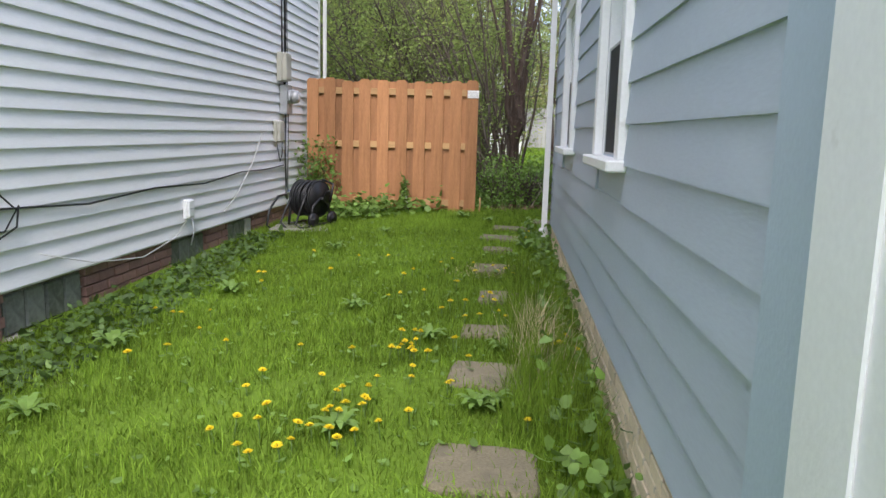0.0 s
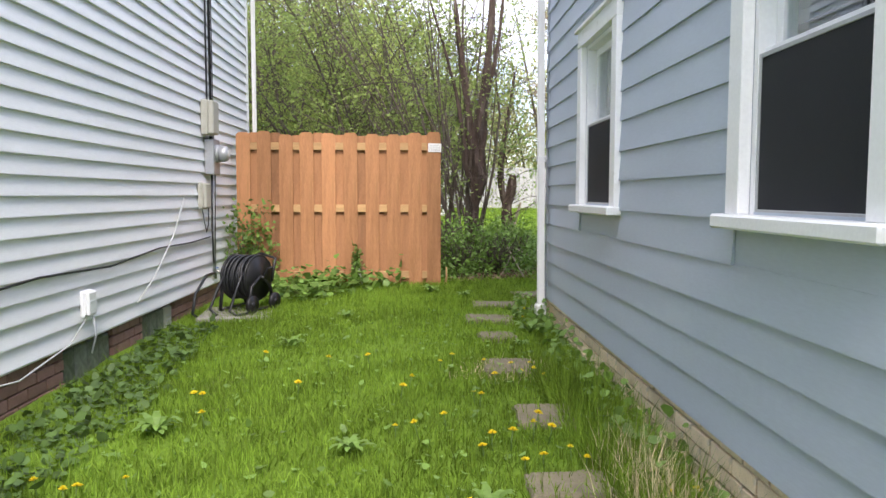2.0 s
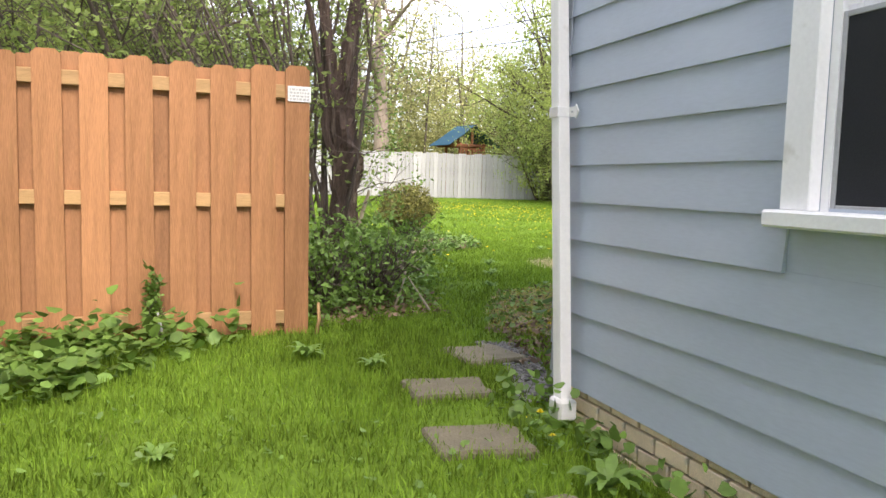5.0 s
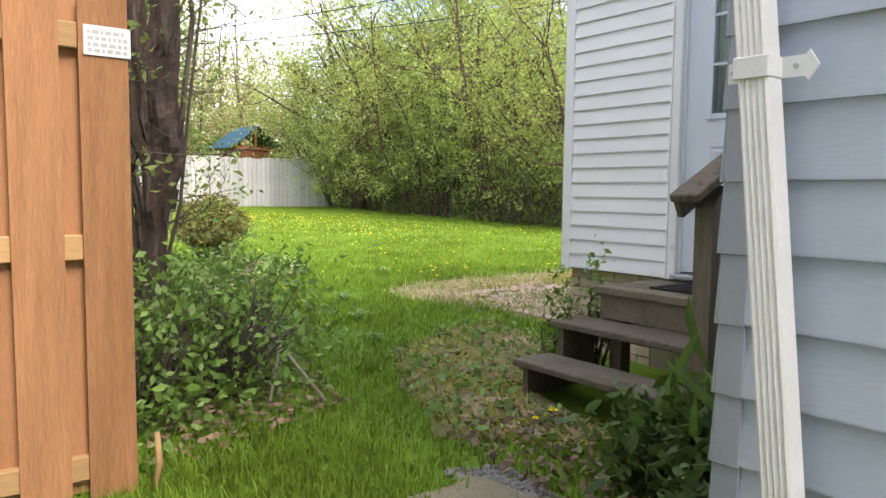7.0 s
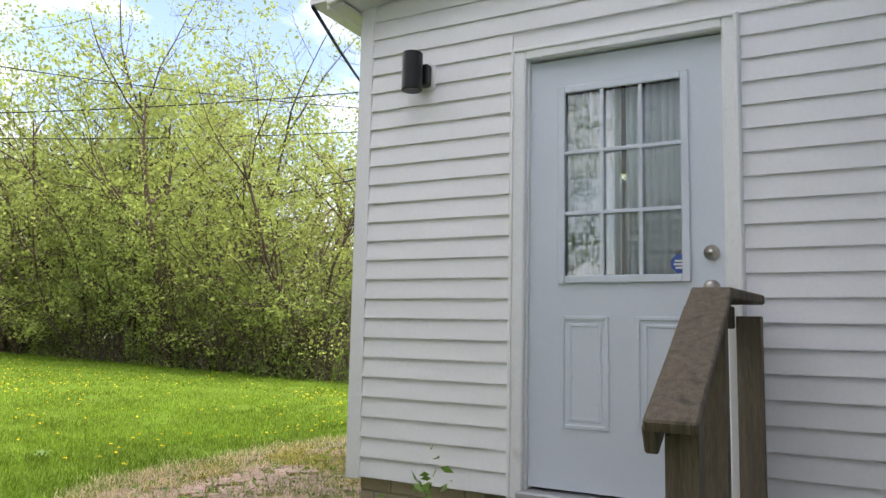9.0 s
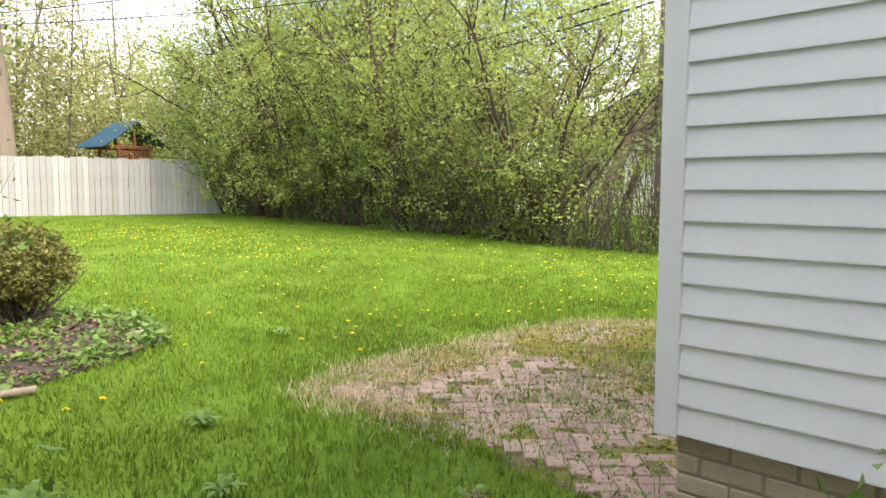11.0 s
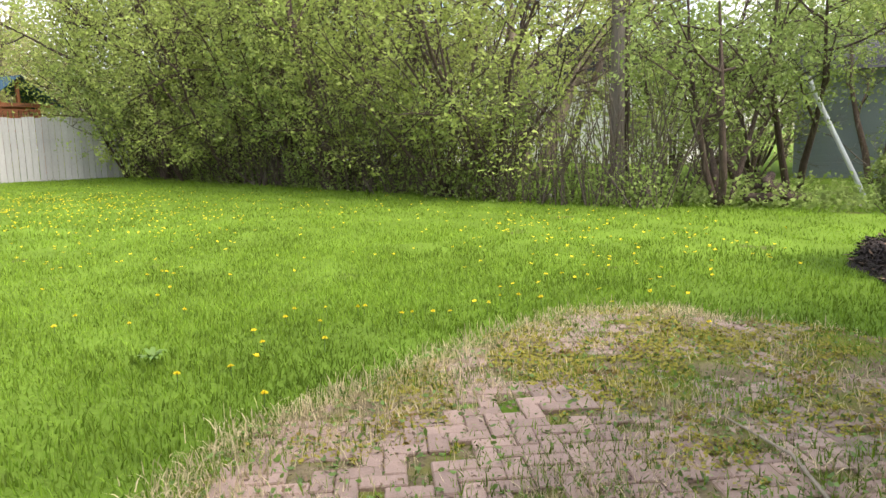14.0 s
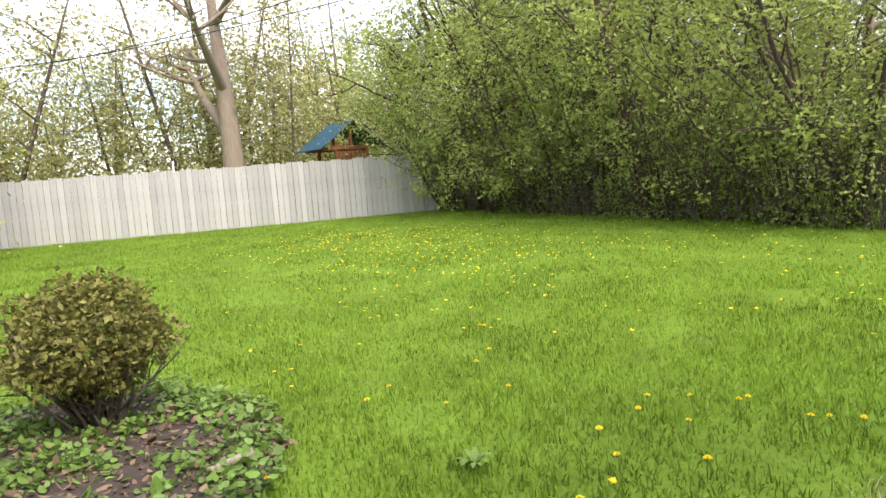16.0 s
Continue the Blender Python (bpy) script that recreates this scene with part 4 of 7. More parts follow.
FY = 1.90
FRONT = [-3.33, -3.085, -2.825, -2.57, -2.315, -2.05, -1.795, -1.535, -1.275, -1.053]
for i, x in enumerate(FRONT):
    h, l = rngf.uniform(1.80, 1.845), rngf.uniform(-0.04, 0.03)
    put("picket", mesh("picket", *picket(0.163, h, l), M_CEDAR), fence, pose(x, FY, 0, 0, rngf.uniform(-0.25, 0.25), 0))
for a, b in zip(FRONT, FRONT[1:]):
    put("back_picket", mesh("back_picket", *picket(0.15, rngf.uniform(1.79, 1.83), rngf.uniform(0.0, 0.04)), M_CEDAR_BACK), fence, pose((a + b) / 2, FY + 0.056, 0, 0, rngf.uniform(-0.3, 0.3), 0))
for z in (0.12, 0.925, 1.665):
    box_part("rail", (-3.4, FY + 0.0095, z - 0.045), (-0.975, FY + 0.0465, z + 0.045), M_RAIL_WOOD, fence, 0.004)
for x in (-3.37, -1.02):
    box_part("post", (x - 0.045, FY + 0.066, -0.2), (x + 0.045, FY + 0.155, 1.8), M_RAIL_WOOD, fence, 0.004)
tag = thing("fence_tag", "small white tag with faded print nailed to a fence picket", "sign", (-1.045, FY - 0.012, 1.65))
box_part("plate", (-0.078, -0.004, -0.052), (0.078, 0.001, 0.052), M_PAPER, tag, 0.002)
for r, z in enumerate((0.03, 0.008, -0.014, -0.034)):
    x = -0.066
    while x < 0.055:
        w4 = rngf.uniform(0.008, 0.022)
        box_part("print_bar", (x, -0.0052, z - 0.007), (min(x + w4, 0.066), -0.0042, z + 0.006), M_INK, tag)
        x += w4 + 0.007


# ---- trees and shrubs ----
def grow(rng, p, d, length, radius, level, tubes, tips, wobble=0.25, lift=0.1, kids=(4, 4, 3), spread=0.75, shrink=0.6):
    """Grows a limb and its branches. tubes takes (points, radii), tips the points where leaves sit."""
    n = (2, 4, 5, 5)[min(level, 3)]
    pts, rad = [p.copy()], [radius]
    q, dd = p.copy(), d.normalized()
    for i in range(n):
        dd = (dd + Vector((rng.normal(0, wobble), rng.normal(0, wobble), rng.normal(0, wobble) + lift)) * 0.5).normalized()
        q = q + dd * (length / n)
        pts.append(q.copy())
        rad.append(radius * (1 - 0.75 * (i + 1) / n))
    tubes.append((pts, rad))
    if level == 0:
        tips.extend(pts[1:])
        return
    k = kids[min(level, len(kids)) - 1]
    for i in range(k):
        u = rng.uniform(0.3, 1.0)
        j = min(int(u * n), n - 1)
        b = pts[j].lerp(pts[j + 1], u * n - j)
        side = Vector((rng.normal(), rng.normal(), rng.normal() * 0.6)).normalized()
        grow(rng, b, (dd * (1 - spread) + side * spread), length * shrink * rng.uniform(0.7, 1.15), max(radius * 0.5 * (1.1 - 0.5 * u), 0.003), level - 1, tubes, tips, wobble, lift, kids, spread, shrink)
    tips.append(pts[-1])


def join_tubes(name, tubes, mat, thick=6):
    vs, fs = [], []
    for pts, rad in tubes:
        s = thick if rad[0] > 0.04 else (5 if rad[0] > 0.015 else 3)
        v, f = tube_data(pts, rad, s, False)
        o = len(vs)
        vs += v
        fs += [tuple(i + o for i in g) for g in f]
    me = mesh(name, vs, fs, mat)
    me.polygons.foreach_set("use_smooth", [True] * len(me.polygons))
    return me


def tree(name, at, height, stems, radius, leaf_mat, bark, seed, label, leaves=6000, leaf=0.08, lean=0.25, spread=0.75, low=0.0, cloud=0.22,
         level=3, kids=(5, 5, 4), category="tree", shrink=0.55, bias=(0, 0, 0), clear=None, wobble=0.26):
    rng = np.random.default_rng(seed)
    t = thing(name, label, category, at)
    tubes, tips = [], []
    for i in range(stems):
        a = 2 * math.pi * (i + rng.uniform(0, 0.6)) / stems
        d = Vector((math.cos(a) * lean + bias[0], math.sin(a) * lean + bias[1], 1.0))
        o = Vector((math.cos(a), math.sin(a), 0)) * (radius * 0.8 if stems > 1 else 0) - Vector((0, 0, 0.12))
        grow(rng, o, d, height * rng.uniform(0.55, 0.75), radius * rng.uniform(0.5, 1.0), level, tubes, tips, wobble, 0.12, kids, spread, shrink)
    if clear:
        tubes = [g for g in tubes if not any(clear(p.x + at[0], p.y + at[1], p.z) for p in g[0])]
        tips = [p for p in tips if not clear(p.x + at[0] + 0.15, p.y + at[1], p.z - 0.2)]
    put("trunk", join_tubes("trunk", tubes, bark, 8), t)
    tp = np.array([tuple(v) for v in tips])
    tp = tp[tp[:, 2] > low]
    put("crown", quads("crown", leaf_clumps(rng, tips, leaves, leaf, 14, cloud, leaf * 1.3, low), leaf_mat, 4), t)
    return t


# thicket behind the orange fence, kept off the walked strip beside it
def over_walk(x, y, z):
    return (z < 5.5 and x > 0.05 + 0.3 * (y - 3.0) and y < 9) or (z < 5.0 and y < 2.45)


def gnarled_data(points, radii, seed, rings=30, sides=14, rough=0.3):
    """A twisted limb: a smooth line through points, with burls, ridges and hollows."""
    pts = [Vector(p) for p in points]
    line, rad = [], []
    for k in range(rings):
        u = k / (rings - 1) * (len(pts) - 1)
        i = min(int(u), len(pts) - 2)
        f = u - i
        a, b, c, d = pts[max(i - 1, 0)], pts[i], pts[i + 1], pts[min(i + 2, len(pts) - 1)]
        line.append(0.5 * ((2 * b) + (c - a) * f + (2 * a - 5 * b + 4 * c - d) * f * f + (3 * b - a - 3 * c + d) * f ** 3))
        rad.append(radii[i] * (1 - f) + radii[i + 1] * f)
    vs, fs = tube_data(line, rad, sides)
    out = []
    for k, v in enumerate(vs):
        c, r = line[k // sides], rad[k // sides]
        ang = 2 * math.pi * (k % sides) / sides + 0.12 * (k // sides)
        g = noise.noise(Vector((math.cos(ang) * 1.6, math.sin(ang) * 1.6, c.z * 2.5 + seed))) + 0.6 * noise.noise(Vector((math.cos(ang) * 4, math.sin(ang) * 4, c.z * 7 + seed)))
        out.append(c + (v - c) * (1 + rough * g + 0.12 * math.sin(ang * 4)))
    return out, fs


def limb(name, points, radii, mat, parent, seed, **kw):
    return put(name, mesh(name, *gnarled_data(points, radii, seed, **kw), mat), parent)


def sprouts(rng, base, n, spread, lean, height, radius, twigs=7, arch=0.12):
    """Long slender shoots that rise fanwise from about one root, each with side twigs."""
    groups, ends = [], []
    for k in range(n):
        limbs = []
        groups.append(limbs)
        a, e = rng.uniform(0, 6.283), abs(rng.normal(0, spread))
        p = Vector((base[0] + rng.normal(0, 0.16), base[1] + rng.normal(0, 0.16), -0.1))
        d = Vector((math.cos(a) * e + lean[0], math.sin(a) * e + lean[1], 1.0)).normalized()
        h = height * rng.uniform(0.55, 1.1)
        r = radius * rng.uniform(0.45, 1.2)
        pts, rad, q = [p], [r], p.copy()
        for i in range(7):
            d = (d + Vector((rng.normal(0, 0.09) + d.x * arch * 0.4, rng.normal(0, 0.09) + d.y * arch * 0.4, -arch * 0.25))).normalized()
            q = q + d * (h / 7)
            pts.append(q.copy())
            rad.append(r * (1 - 0.82 * (i + 1) / 7))
        limbs.append((pts, rad))
        for i in range(twigs):
            u = rng.uniform(0.25, 1.0) * 6.99
            b = pts[int(u)].lerp(pts[int(u) + 1], u % 1)
            side = Vector((rng.normal(), rng.normal(), rng.normal(0.35, 0.5))).normalized()
            L = h * rng.uniform(0.08, 0.26)
            grow(rng, b, side, L, max(r * 0.3, 0.004), 1, limbs, ends, 0.3, 0.05, (3,), 0.7, 0.5)
    return groups, ends


def leaf_clumps(rng, tips, count, leaf, per=12, loose=0.16, tight=0.07, low=0.1, up=0.25):
    """Leaves in small sprays about twig ends, with gaps between the sprays."""
    tp = np.array([tuple(v) for v in tips])
    tp = tp[tp[:, 2] > low]
    k = max(count // per, 1)
    c = tp[rng.integers(0, len(tp), k)] + rng.normal(0, loose, (k, 3))
    c = np.repeat(c, per, axis=0) + rng.normal(0, tight, (k * per, 3))
    return fan_leaves(c[c[:, 2] > 0.05], up, leaf, 0.45, rng)


# old trunk with its fan of shoots
old_tree = thing("multi_stem_tree", "gnarled dark peeling trunk with slender shoots behind a fence", "tree", (-0.41, 3.46, 0))
limb("trunk", [(-0.03, 0, -0.15), (-0.06, 0.02, 0.45), (-0.03, 0.0, 0.95), (0.02, 0.0, 1.35), (0.0, 0.03, 1.75), (0.05, 0.04, 2.15), (0.16, 0.1, 3.1), (0.24, 0.2, 4.6)],
     [0.10, 0.075, 0.06, 0.115, 0.10, 0.07, 0.05, 0.02], M_DARK_BARK, old_tree, 3, rings=54, sides=18, rough=0.38)
limb("limb", [(-0.02, 0.0, 1.3), (-0.1, 0.02, 1.75), (-0.13, 0.05, 2.3), (-0.25, 0.1, 3.2), (-0.4, 0.15, 4.6)], [0.05, 0.065, 0.05, 0.035, 0.015], M_DARK_BARK, old_tree, 8, rings=36)
limb("limb", [(0.03, 0.02, 1.5), (0.1, 0.06, 1.95), (0.12, 0.1, 2.4), (0.3, 0.2, 3.2), (0.42, 0.3, 4.4)], [0.03, 0.045, 0.035, 0.025, 0.012], M_DARK_BARK, old_tree, 15, rings=30)
limb("limb", [(0.0, -0.02, 1.15), (-0.16, -0.05, 1.45), (-0.2, -0.03, 1.9), (-0.35, 0.0, 2.7), (-0.7, 0.05, 3.9)], [0.02, 0.035, 0.03, 0.022, 0.01], M_DARK_BARK, old_tree, 21, rings=30)
rngT = np.random.default_rng(4)
for k in range(26):
    a, z = rngT.uniform(0, 6.283), rngT.uniform(0.9, 2.0)
    x, y = 0.105 * math.cos(a), 0.105 * math.sin(a)
    L, w = rngT.uniform(0.06, 0.2), rngT.uniform(0.008, 0.02)
    o = rngT.uniform(1.05, 1.35)
    put("bark_flake", mesh("bark_flake", [(x - w * math.sin(a), y + w * math.cos(a), z), (x + w * math.sin(a), y - w * math.cos(a), z), (x * o + w * math.sin(a), y * o - w * math.cos(a), z + L), (x * o - w * math.sin(a), y * o + w * math.cos(a), z + L),
        (x * 0.9, y * 0.9, z + L * 0.5)], [(0, 1, 2, 3), (0, 3, 4), (1, 4, 2), (0, 4, 1), (3, 2, 4)], M_DARK_BARK), old_tree)
shoots, ends = sprouts(rngT, (-0.15, 0.25, 0), 30, 0.22, (-0.1, 0.05), 6.2, 0.026)
more, ends2 = sprouts(rngT, (-0.5, 0.5, 0), 22, 0.28, (-0.22, 0.05), 5.6, 0.022)
keep_off = lambda p: over_walk(p.x - 0.41, p.y + 3.46, p.z)
ends = [p for p in ends + ends2 if not keep_off(p + Vector((0.15, 0, -0.2)))]
for stem in shoots + more:
    stem = [g for g in stem if not any(keep_off(p) for p in g[0])]
    if stem:
        sh = put("shoot", join_tubes("shoot", stem[:1], M_BARK, 7), old_tree)
        if len(stem) > 1:
            tagged(put("twig", join_tubes("twig", stem[1:], M_BARK), sh), kind="stuff")
put("crown", quads("crown", leaf_clumps(rngT, ends, 7000, 0.055, 8, 0.1, 0.07, 0.7), M_LEAF_MID, 4), old_tree)
twiggy = []
for i, (x, y, h, n, sd, ml) in enumerate([(-1.9, 5.2, 6.0, 26, 21, M_LEAF_MID), (-3.3, 6.4, 6.0, 24, 22, M_LEAF_SPRING), (-1.0, 6.8, 6.5, 24, 23, M_LEAF_MID)]):
    rngV = np.random.default_rng(sd)
    tw = thing("twiggy_tree", "slender twiggy thicket tree with thin spring leaves", "tree", (x, y, 0), "thicket trees")
    stems, ends = sprouts(rngV, (0, 0, 0), n, 0.42, (-0.04, 0.0), h, 0.034, 9, 0.2)
    limbs = [g for stem in stems for g in stem if not any(over_walk(p.x + x, p.y + y, p.z) for p in g[0])]
    ends = [p for p in ends if not over_walk(p.x + x + 0.15, p.y + y, p.z - 0.2)]
    put("trunk", join_tubes("trunk", limbs, M_BARK, 7), tw)
    put("crown", quads("crown", leaf_clumps(rngV, ends, 11000, 0.062, 9, 0.13, 0.09, 0.5), ml, 4), tw)
    twiggy.append(tw)
for x, y, s_, k, r in [(-3.9, 9.4, 1.1, 0, 130), (-2.2, 9.6, 1.15, 1, 70), (-5.6, 7.6, 1.0, 2, 200), (-5.4, 11.5, 1.25, 0, 300), (-3.4, 12.6, 1.3, 2, 20), (-7.6, 10.2, 1.2, 1, 250), (-1.2, 12.4, 1.1, 0, 40)]:
    copy_thing(twiggy[k], pose(x, y, 0, 0, 0, r) @ Matrix.Diagonal((s_, s_, s_, 1)))


def shrub(name, at, rx, rz, leaves, leaf, mat, seed, label, stems=22, z0=0.05, shell=0.55, loose=False, bark=M_BARK, ratio=0.55):
    """A rounded shrub: bundle of stems, leaves in an uneven crown with gaps."""
    rng = np.random.default_rng(seed)
    s = thing(name, label, "shrub", at)
    tubes, tips = [], []
    for i in range(stems):
        a, e = rng.uniform(0, 6.283), rng.uniform(0.25, 1.0)
        d = Vector((math.cos(a) * e * rx, math.sin(a) * e * rx, rz * 1.6 * rng.uniform(0.75, 1.0)))
        grow(rng, Vector((rng.normal(0, 0.04), rng.normal(0, 0.04), -0.05)), d, d.length * 0.9, 0.016, 1, tubes, tips, 0.15, 0.05, (5,), 0.5, 0.35)
    put("trunk", join_tubes("trunk", tubes, bark), s)
    u = rng.normal(size=(leaves, 3))
    u /= np.linalg.norm(u, axis=1)[:, None]
    lump = np.array([0.72 + 0.5 * noise.noise(Vector(v) * 2.1 + Vector((seed, 0, 0))) + 0.22 * noise.noise(Vector(v) * 6 + Vector((0, seed, 0))) for v in u])
    r = (shell + (1 - shell) * rng.uniform(0, 1, leaves) ** 0.6) * (0.85 + 0.8 * (lump - 0.72))
    c = u * r[:, None] * np.array([rx, rx, rz]) + np.array([0, 0, z0 + rz])
    if loose:
        c = (rng.uniform(-1, 1, (leaves, 3)) + rng.uniform(-1, 1, (leaves, 3))) * np.array([rx * 0.68, rx * 0.68, rz * 0.62]) + np.array([0, 0, rz * 0.85])
        c[:, 2] = np.abs(c[:, 2]) + 0.02
    c = c if loose else c[c[:, 2] > z0 + 0.15 * rz + 0.25 * rz * rng.uniform(0, 1, len(c))]
    k = 6 if leaf > 0.052 else 4
    put("foliage", quads("foliage", fan_leaves(c, 0.1, leaf, 0.5, rng, ratio, 0.15, k), mat, k), s)
    return s


shrub("evergreen_shrub", (2.13, 9.75, 0), 0.58, 0.5, 8000, 0.045, M_LEAF_BRONZE, 41, "bronze-green rounded shrub with bare lower stems in a bed", 34, 0.12)
shrub("evergreen_shrub", (10.05, 3.75, 0), 0.95, 0.69, 16000, 0.05, M_LEAF_DARK, 42, "dense green rounded shrub on dark bark mulch", 30, 0.2)
snag = thing("small_tree", "short gnarled tree with a broken limb stub and thin leafy sprouts", "tree", (0.47, 6.85, 0))
limb("trunk", [(-0.05, 0, -0.12), (-0.03, 0, 0.35), (-0.06, 0.0, 0.8), (0.02, 0.0, 1.2), (0.06, 0.0, 1.46)], [0.13, 0.1, 0.095, 0.085, 0.06], M_DARK_BARK, snag, 5, rings=34, sides=16, rough=0.34)
limb("limb", [(-0.06, 0, 0.8), (-0.16, 0.02, 1.3), (-0.14, 0.05, 1.9), (-0.02, 0.1, 2.6), (0.1, 0.15, 3.4)], [0.06, 0.06, 0.05, 0.035, 0.015], M_DARK_BARK, snag, 9)
limb("limb", [(0.04, -0.02, 0.25), (0.1, -0.05, 0.6), (0.2, -0.08, 0.95)], [0.035, 0.03, 0.018], M_TWIG, snag, 12, rings=16, sides=8)
rngN = np.random.default_rng(31)
ends = []
for k in range(20):
    limbs = []
    a = rngN.uniform(0, 6.283)
    grow(rngN, Vector((-0.05, 0, rngN.uniform(0.5, 2.6))), Vector((math.cos(a), math.sin(a), rngN.uniform(0.0, 0.9))), rngN.uniform(0.5, 1.25), 0.011, 1, limbs, ends, 0.28, -0.02, (5,), 0.6, 0.5)
    sh = put("shoot", join_tubes("shoot", limbs[:1], M_DARK_BARK), snag)
    tagged(put("twig", join_tubes("twig", limbs[1:], M_DARK_BARK), sh), kind="stuff")
put("crown", quads("crown", leaf_clumps(rngN, ends, 1500, 0.048, 5, 0.03, 0.05, 0.3), M_WEED, 4), snag)
for i, (x, y, rx, rz, sd) in enumerate([(-0.25, 2.95, 0.55, 0.42, 51), (0.12, 3.75, 0.5, 0.38, 52), (-0.72, 2.75, 0.35, 0.4, 53), (0.15, 5.4, 0.5, 0.3, 54), (0.35, 6.2, 0.45, 0.26, 55)]):
    shrub("leafy_shrub", (x, y, 0), rx, rz, 1300, 0.05, M_WEED, sd, "loose bright green undergrowth shrub by a tree", 26, 0.02, 0.25, True)
vine = shrub("climbing_shrub", (-3.22, 1.72, -0.05), 0.26, 0.52, 900, 0.055, M_WEED, 58, "thin green climber growing between siding and fence", 7, 0.1, 0.2, True)
shrub("fence_sapling", (-1.98, 1.80, -0.02), 0.07, 0.26, 230, 0.05, M_WEED, 59, "small green sapling growing through a fence gap", 4, 0.02, 0.1)
for x, y, rx, rz, sd in [(1.76, 2.05, 0.09, 0.42, 60), (1.54, 2.14, 0.09, 0.34, 64)]:
    shrub("step_sapling", (x, y, 0), rx, rz, 240, 0.045, M_WEED, sd, "small leafy sapling beside wooden steps", 8, 0.06, 0.2, True, ratio=0.5)
for i, (x, y, sd) in enumerate([(0.8, 0.5, 61), (1.05, 0.62, 62), (0.5, 0.38, 63), (1.4, 0.5, 66), (0.62, 0.75, 67)]):
    shrub("leafy_weed", (x, y, -0.02), 0.2, (0.23, 0.2, 0.16, 0.3, 0.2)[i], 420, 0.085, M_WEED if i % 2 else M_WEED_DARK, sd, "lush green leafy weeds between house corner and steps", 14, 0.0, 0.15, True, ratio=0.3)

# hedge row of trees along the yard's edge
HEDGE = []
specs = [(8.5, 6, 0.09, M_LEAF_SPRING, 71), (7.0, 7, 0.07, M_LEAF_SPRING, 72), (9.0, 5, 0.1, M_LEAF_SPRING, 73), (6.0, 8, 0.06, M_LEAF_MID, 74)]
for h, n, r, ml, sd in specs:
    HEDGE.append(tree("hedgerow_tree", (15.0, 13.0 + (sd - 71) * 4.4, 0), h, n, r, ml, M_DARK_BARK, sd, "tall leafy hedgerow tree with several dark stems", 6800, 0.095, 0.42, 0.62, 0.9, 0.24, 3, (5, 5, 4), "tree", 0.5))
    tagged(HEDGE[-1], group="hedgerow trees")
rngH = random.Random(8)
spots = [(16.2, 13.6), (14.7, 14.2), (14.6, 17.9), (14.8, 19.9), (14.7, 22.3), (14.4, 24.6), (15.6, 26.2), (14.2, 27.8), (15.4, 29.4)]
for i, (x, y) in enumerate(spots):
    s = rngH.uniform(0.9, 1.3)
    copy_thing(HEDGE[i % 4], pose(x, y, 0, 0, 0, rngH.uniform(0, 360)) @ Matrix.Diagonal((s, s, s * rngH.uniform(0.9, 1.1), 1)))
BUSH = []
for sd, ml in ((75, M_LEAF_MID), (76, M_LEAF_SPRING)):
    BUSH.append(tree("hedgerow_bush", (14.75, 15.6 + (sd - 75) * 7, 0), 3.6, 9, 0.035, ml, M_BARK, sd, "dense leafy bush at the foot of a hedgerow", 2600, 0.085, 0.5, 0.6, 0.9, 0.2, 2, (7, 6), "bush", 0.5))
    tagged(BUSH[-1], group="hedgerow bushes")
for i, (x, y) in enumerate([(14.9, 12.9), (14.6, 17.2), (14.9, 19.0), (14.7, 20.8), (14.9, 24.2), (14.6, 26.0), (14.8, 27.6), (15.6, 14.4), (15.7, 18.2), (15.6, 21.6), (15.8, 25.2), (15.3, 29.0)]):
    q = rngH.uniform(0.85, 1.25)
    copy_thing(BUSH[i % 2], pose(x, y, 0, 0, 0, rngH.uniform(0, 360)) @ Matrix.Diagonal((q, q, q, 1)))
for i, (x, y, s) in enumerate([(16.6, 20.6, 1.6), (16.2, 24.2, 1.6), (17.6, 30.0, 1.8), (17.4, 27.2, 1.5), (18.0, 18.4, 1.5), (16.8, 31.8, 1.6), (17.2, 25.6, 1.7), (18.8, 22.6, 1.7), (19.4, 28.6, 1.8)]):
    copy_thing(HEDGE[(2, 0, 1)[i % 3]], pose(x, y, 0, 0, 0, rngH.uniform(0, 360)) @ Matrix.Diagonal((s * 0.85, s * 0.85, s, 1)))


